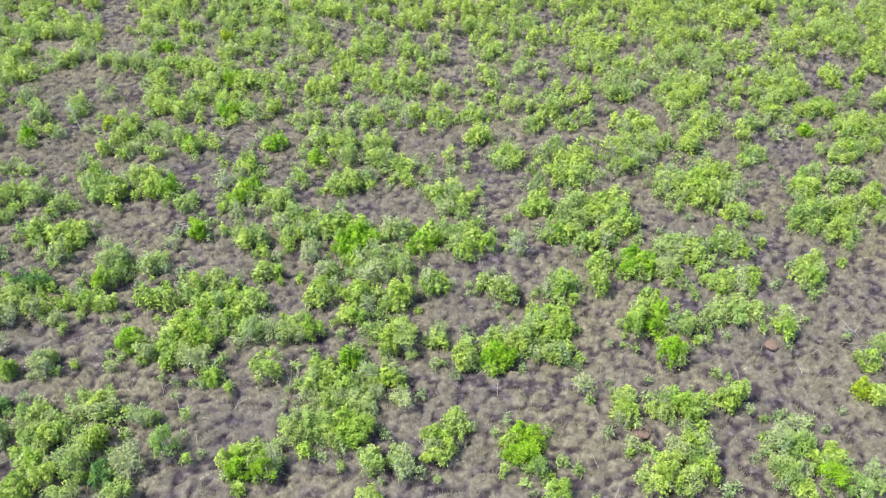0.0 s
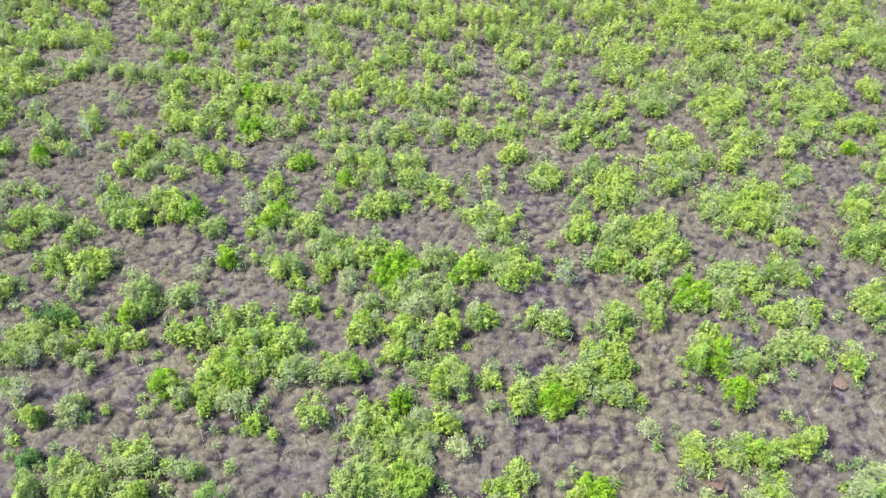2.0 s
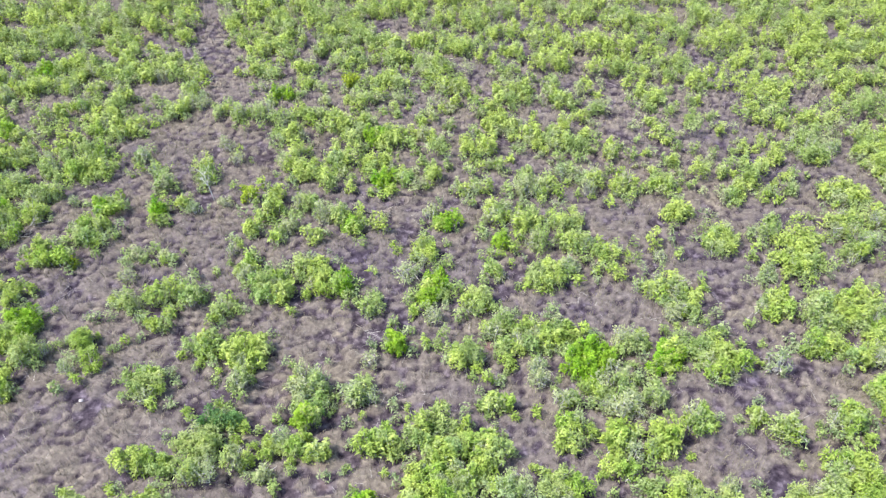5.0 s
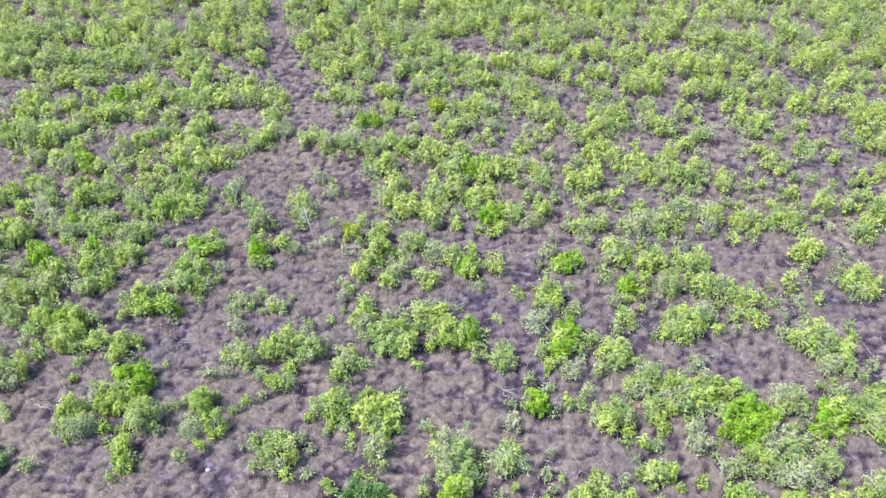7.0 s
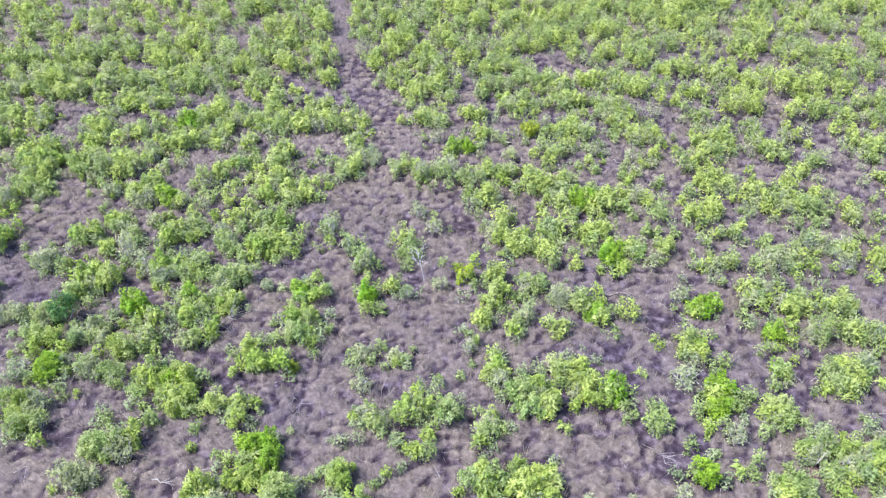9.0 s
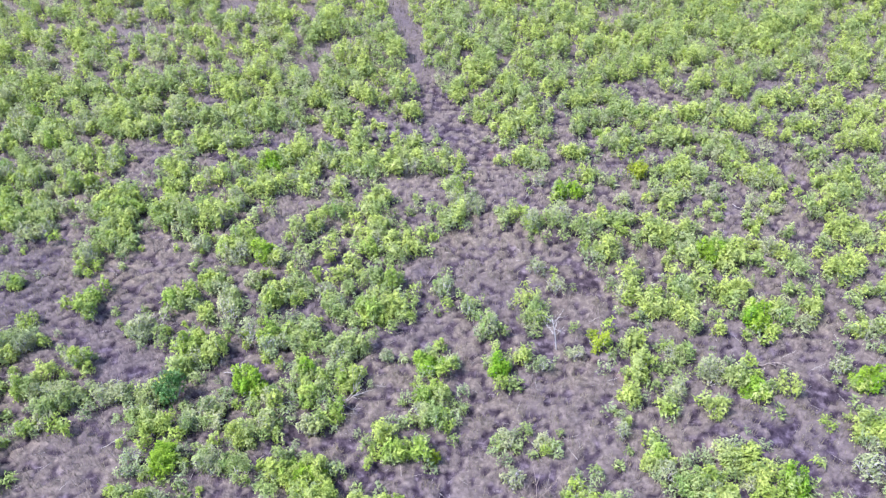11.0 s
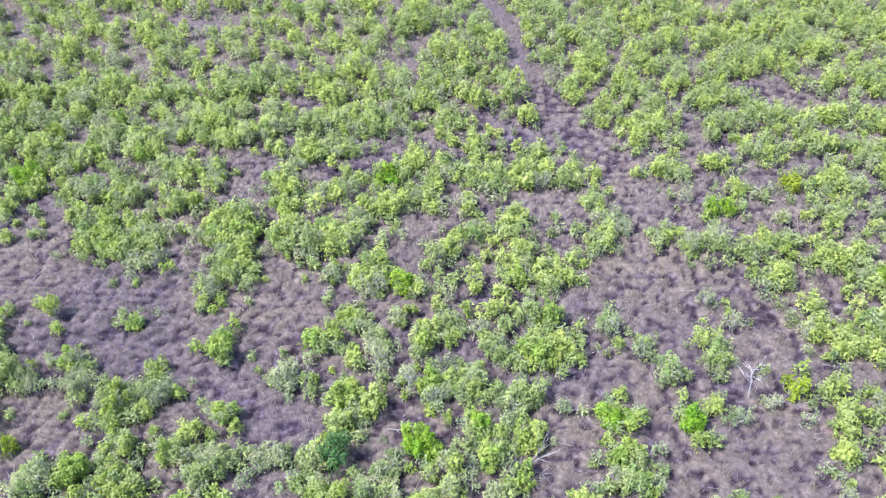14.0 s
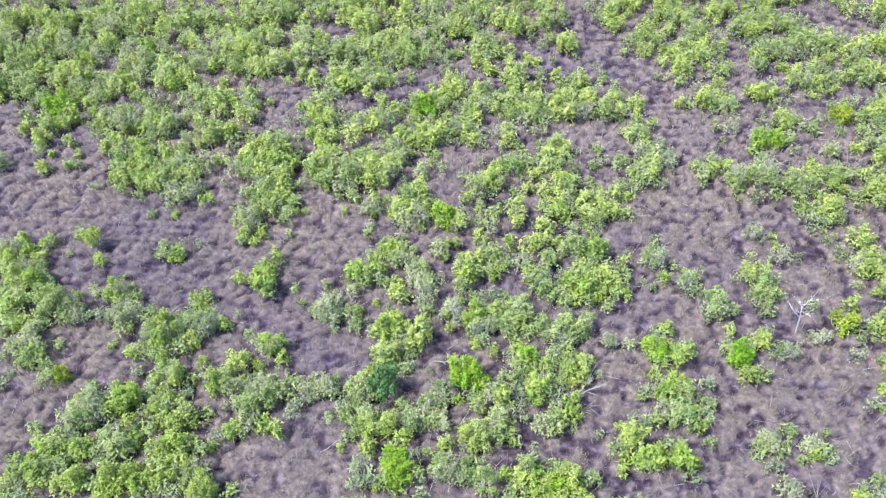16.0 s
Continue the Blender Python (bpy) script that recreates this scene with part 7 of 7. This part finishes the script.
# ---------------------------------------------------------------- dry grass
def grass(name, low, high, rng, blades, tall, thick):
    """Dead blades that stand on the hummocks, lean out and droop."""
    i, j = np.meshgrid(np.arange(int(low[0] / TUFT), int(high[0] / TUFT)), np.arange(int(low[1] / TUFT), int(high[1] / TUFT)))
    px, py, r, h = (v.ravel() for v in hummocks(i, j))
    keep = (r > 0) & (py > np.interp(px, *FOOT) - 3) & (px < 23 + 0.5 * (py - 12)) & (px > -48 - 0.5 * (py - 27))
    px, py, r, h = px[keep], py[keep], r[keep], h[keep]
    count = np.maximum(4, (blades * (r / TUFT / 0.7) ** 2 * rng.uniform(0.5, 1.5, len(r))).astype(int))
    px, py, r, h = (np.repeat(v, count) for v in (px, py, r, h))
    n = len(px)
    turn, out = rng.uniform(0, 6.28, n), np.sqrt(rng.uniform(0, 1, n))
    fx, fy = px + 0.92 * r * out * np.cos(turn), py + 0.92 * r * out * np.sin(turn)
    fz = relief(fx, fy) - 0.02
    turn = turn + rng.normal(0, 0.8, n)
    lean = np.clip(0.08 + 0.42 * out + rng.normal(0, 0.22, n), 0, 1.1)
    ln = tall * h * rng.uniform(0.5, 1.3, n) * np.where(rng.uniform(0, 1, n) < 0.07, 1.7, 1.0)
    w = thick * rng.uniform(0.7, 1.5, n)
    dx, dy = np.cos(turn) * np.sin(lean), np.sin(turn) * np.sin(lean)
    sx, sy = -np.sin(turn) * w, np.cos(turn) * w
    verts = np.stack([np.stack([fx - sx, fy - sy, fz], 1), np.stack([fx + sx, fy + sy, fz], 1),
                      np.stack([fx + dx * ln, fy + dy * ln, fz + np.cos(lean) * ln], 1)], 1).reshape(-1, 3)
    ob = new(name, mesh_of(name, verts, np.arange(3 * n).reshape(-1, 3), GRASS))
    tagged(ob, "dry brownish-mauve grass tufts covering the ground", "grass", kind="stuff")


grass_rng = np.random.default_rng(5)
grass("dry_grass", (-58, 8), (34, 40), grass_rng, 46, 0.31, 0.0058)
grass("distant_dry_grass", (-66, 40), (42, 76), grass_rng, 12, 0.38, 0.013)


# ---------------------------------------------------------------- dead wood
wood_rng = np.random.default_rng(41)


def limb(name, pieces, mat, parent):
    ob = new(name, mesh_of(name, *joined(pieces), mat, True))
    ob.parent = parent
    return ob


def dead_sapling(x, y, tall):
    """A bleached bare sapling: a trunk and spreading boughs with twigs."""
    root = new("dead_sapling")
    root.matrix_basis = Matrix.Translation((x, y, float(relief(x, y)))) @ Matrix.Rotation(radians(-10), 4, "Y")
    tagged(root, "bleached white leafless dead sapling standing in dry grass", "dead tree")
    limb("trunk", [tube([(0, 0, -0.1), (0.02, 0, tall * 0.45), (-0.02, 0.02, tall * 0.85)], [0.024, 0.019, 0.012], 6)], WHITE_WOOD, root)
    for k in range(11):
        g, up = k * 2.4, tall * (0.40 + 0.04 * k)
        way = np.array([0.8 * math.cos(g), 0.8 * math.sin(g), wood_rng.uniform(0.25, 0.9)])
        foot = np.array([0.0, 0.0, up])
        ln = tall * wood_rng.uniform(0.18, 0.32)
        elbow = foot + way * ln * 0.5 + wood_rng.normal(0, 0.04, 3)
        tip = foot + way * ln + [0, 0, wood_rng.uniform(-0.05, 0.2)]
        pieces = [tube([foot, elbow, tip], [0.010, 0.007, 0.003], 5)]
        for _ in range(3):
            d = way + wood_rng.normal(0, 0.6, 3)
            pieces.append(tube([elbow, elbow + d * ln * 0.4], [0.006, 0.002], 4))
        limb("bough", pieces, WHITE_WOOD, root)


def twig_heap(x, y, size, mat, words):
    """A tangle of bare dead twigs."""
    root = new("dead_bush")
    root.matrix_basis = Matrix.Translation((x, y, float(relief(x, y))))
    tagged(root, words, "dead bush")
    for k in range(7):
        g = wood_rng.uniform(0, 6.28)
        way = np.array([math.cos(g), math.sin(g), wood_rng.uniform(0.15, 0.9)])
        foot = np.array([0, 0, -0.03])
        elbow = foot + way * size * 0.55 + wood_rng.normal(0, 0.06, 3) * size
        pieces = [tube([foot, elbow, elbow + (way + wood_rng.normal(0, 0.4, 3)) * size * 0.5], [0.015, 0.010, 0.004], 4)]
        for _ in range(4):
            d = way + wood_rng.normal(0, 0.7, 3)
            d[2] = abs(d[2])
            pieces.append(tube([elbow, elbow + d * size * 0.45], [0.010, 0.004], 3))
        limb("bare_branch", pieces, mat, root)


def fallen_branch(x0, y0, x1, y1, thick, mat, words, lift=0.0):
    """A crooked branch lying in the grass, with thin side shoots."""
    root = new("fallen_branch")
    root.matrix_basis = Matrix.Translation((x0, y0, float(relief(x0, y0)) + thick * 0.6))
    tagged(root, words, "branch")
    d = np.array([x1 - x0, y1 - y0, lift])
    side = np.array([-d[1], d[0], 0.0])
    steps = np.linspace(0, 1, 6)
    spine = [d * u + side * wood_rng.normal(0, 0.07) * (0 < u < 1) + [0, 0, 0.16 * u * (1 - u) + 0.02] for u in steps]
    limb("main_limb", [tube(spine, thick * np.array([0.62, 0.55, 0.46, 0.36, 0.26, 0.12]), 6)], mat, root)
    for k in (2, 3, 3, 4):
        way = d * wood_rng.uniform(0.15, 0.4) + side * wood_rng.choice([-1, 1]) * wood_rng.uniform(0.1, 0.3) + [0, 0, wood_rng.uniform(0.02, 0.14)]
        foot = spine[k]
        bend = foot + way * 0.5 + wood_rng.normal(0, 0.03, 3)
        fork = bend + (way * 0.5 + wood_rng.normal(0, 0.12, 3) * [1, 1, 0.4])
        limb("side_shoot", [tube([foot, bend, foot + way], thick * np.array([0.28, 0.2, 0.08]), 4),
                            tube([bend, fork], thick * np.array([0.17, 0.07]), 4)], mat, root)


dead_sapling(-17.02, 33.1, 1.9)
for x, y, size in [(19.3, 19.3, 0.9), (-1.5, 15.5, 0.8), (-26.1, 30.4, 0.8), (-24.8, 30.3, 0.8), (-32.6, 33.5, 0.7), (-20.8, 44.3, 0.6)]:
    twig_heap(x, y, size, BLEACHED, "heap of pale bleached dead twigs in dry grass")
for x, y, size in [(-18.2, 26.7, 0.7), (-12.7, 41.1, 0.8), (12.1, 31.0, 0.8), (9.9, 14.6, 0.5)]:
    twig_heap(x, y, size, OLD_WOOD, "grey-brown leafless dead bush beside live shrubs")
for row in [(-32.6, 33.3, -32.0, 34.1, 0.035, 0.6), (-39.1, 41.8, -39.5, 42.4, 0.04, 1.0), (-22.9, 29.7, -21.9, 30.0, 0.035, 0.1), (-32.6, 28.2, -31.7, 28.6, 0.03, 0.1),
            (-9.1, 25.3, -8.3, 24.4, 0.03, 0.05), (-21.5, 27.4, -20.8, 26.0, 0.03, 0.1), (-4.5, 18.0, -3.8, 17.5, 0.035, 0.1), (-29.3, 31.5, -28.5, 31.4, 0.04, 0.1)]:
    fallen_branch(*row[:4], row[4] * 0.7, BLEACHED, "pale bleached fallen branch lying in dry grass", row[5])
for row in [(-9.3, 25.4, -8.2, 24.6, 0.03, 0.1), (-25.1, 23.4, -24.3, 23.2, 0.05, 0.05), (-25.6, 30.3, -25.0, 30.4, 0.05, 0.05), (-8.0, 42.3, -7.2, 41.1, 0.035, 0.1),
            (-22.3, 29.9, -20.9, 30.1, 0.03, 0.1), (-17.9, 28.1, -18.3, 28.5, 0.03, 0.1), (-15.4, 30.7, -14.5, 30.6, 0.03, 0.1), (-25.8, 25.2, -27.1, 25.4, 0.035, 0.1)]:
    fallen_branch(*row[:4], row[4] * 0.7, BLEACHED, "weathered pale fallen stick among grass tufts", row[5])
for row in [(-9.8, 32.5, -8.5, 32.5, 0.06, 0.05), (-13.2, 21.7, -12.2, 22.3, 0.06, 0.1), (-21.4, 30.4, -20.5, 29.9, 0.05, 0.1), (-8.6, 17.1, -7.4, 16.8, 0.04, 0.05)]:
    fallen_branch(*row[:5], OLD_WOOD, "dark weathered fallen branch lying in dry grass", row[5])


def stone(x, y, size):
    bm = bmesh.new()
    bmesh.ops.create_icosphere(bm, subdivisions=2, radius=size)
    for v in bm.verts:
        v.co *= 1 + 0.3 * noise.noise(v.co * (1.6 / size) + Vector((x, y, 0)))
        v.co.z *= 0.55
    me = bpy.data.meshes.new("stone")
    bm.to_mesh(me)
    bm.free()
    me.materials.append(STONE)
    ob = new("stone", me)
    ob.matrix_basis = Matrix.Translation((x, y, float(relief(x, y)) + size * 0.2))
    tagged(ob, "small pale grey stone in dry grass", "stone")


stone(-18.35, 21.2, 0.09)
stone(-18.15, 21.05, 0.05)


RED_SOIL = bark_material("reddish earth", (0.085, 0.052, 0.050), (0.145, 0.092, 0.083))


def soil_mound(x, y, wide):
    """A low heap of loose reddish earth."""
    bm = bmesh.new()
    bmesh.ops.create_icosphere(bm, subdivisions=3, radius=wide / 2)
    for v in bm.verts:
        v.co *= 1 + 0.35 * noise.noise(v.co * (2.2 / wide) + Vector((x, y, 0))) + 0.22 * noise.noise(v.co * (8 / wide))
        v.co.z *= 0.3
    me = bpy.data.meshes.new("soil_mound")
    bm.to_mesh(me)
    bm.free()
    me.materials.append(RED_SOIL)
    ob = new("soil_mound", me)
    ob.matrix_basis = Matrix.Translation((x, y, float(relief(x, y)) + 0.02))
    tagged(ob, "low mound of loose reddish earth between shrubs", "soil mound")


for x, y, wide in [(10.3, 14.6, 0.6), (-4.05, 24.5, 0.5), (15.7, 18.85, 0.5)]:
    soil_mound(x, y, wide)


def twig_litter(count):
    """Fine dead sticks scattered over the ground, past counting."""
    verts, faces, total = [], [], 0
    while total < count * 6:
        x, y = wood_rng.uniform(-52, 30), wood_rng.uniform(10, 52)
        if y < near_foot(x) - 1:
            continue
        g, ln, up = wood_rng.uniform(0, 6.28), wood_rng.uniform(0.15, 0.55), wood_rng.uniform(0.0, 0.6)
        way = np.array([math.cos(g), math.sin(g), up])
        foot = np.array([x, y, float(relief(x, y)) + 0.03])
        v, f = tube([foot, foot + way * ln], [0.007, 0.003], 3)
        verts += list(v)
        faces += [tuple(i + total for i in q) for q in f]
        total += 6
    ob = new("twig_litter", mesh_of("twig_litter", verts, faces, BLEACHED))
    tagged(ob, "fine pale dead sticks littering the dry grass", "twigs", kind="stuff")


twig_litter(3200)
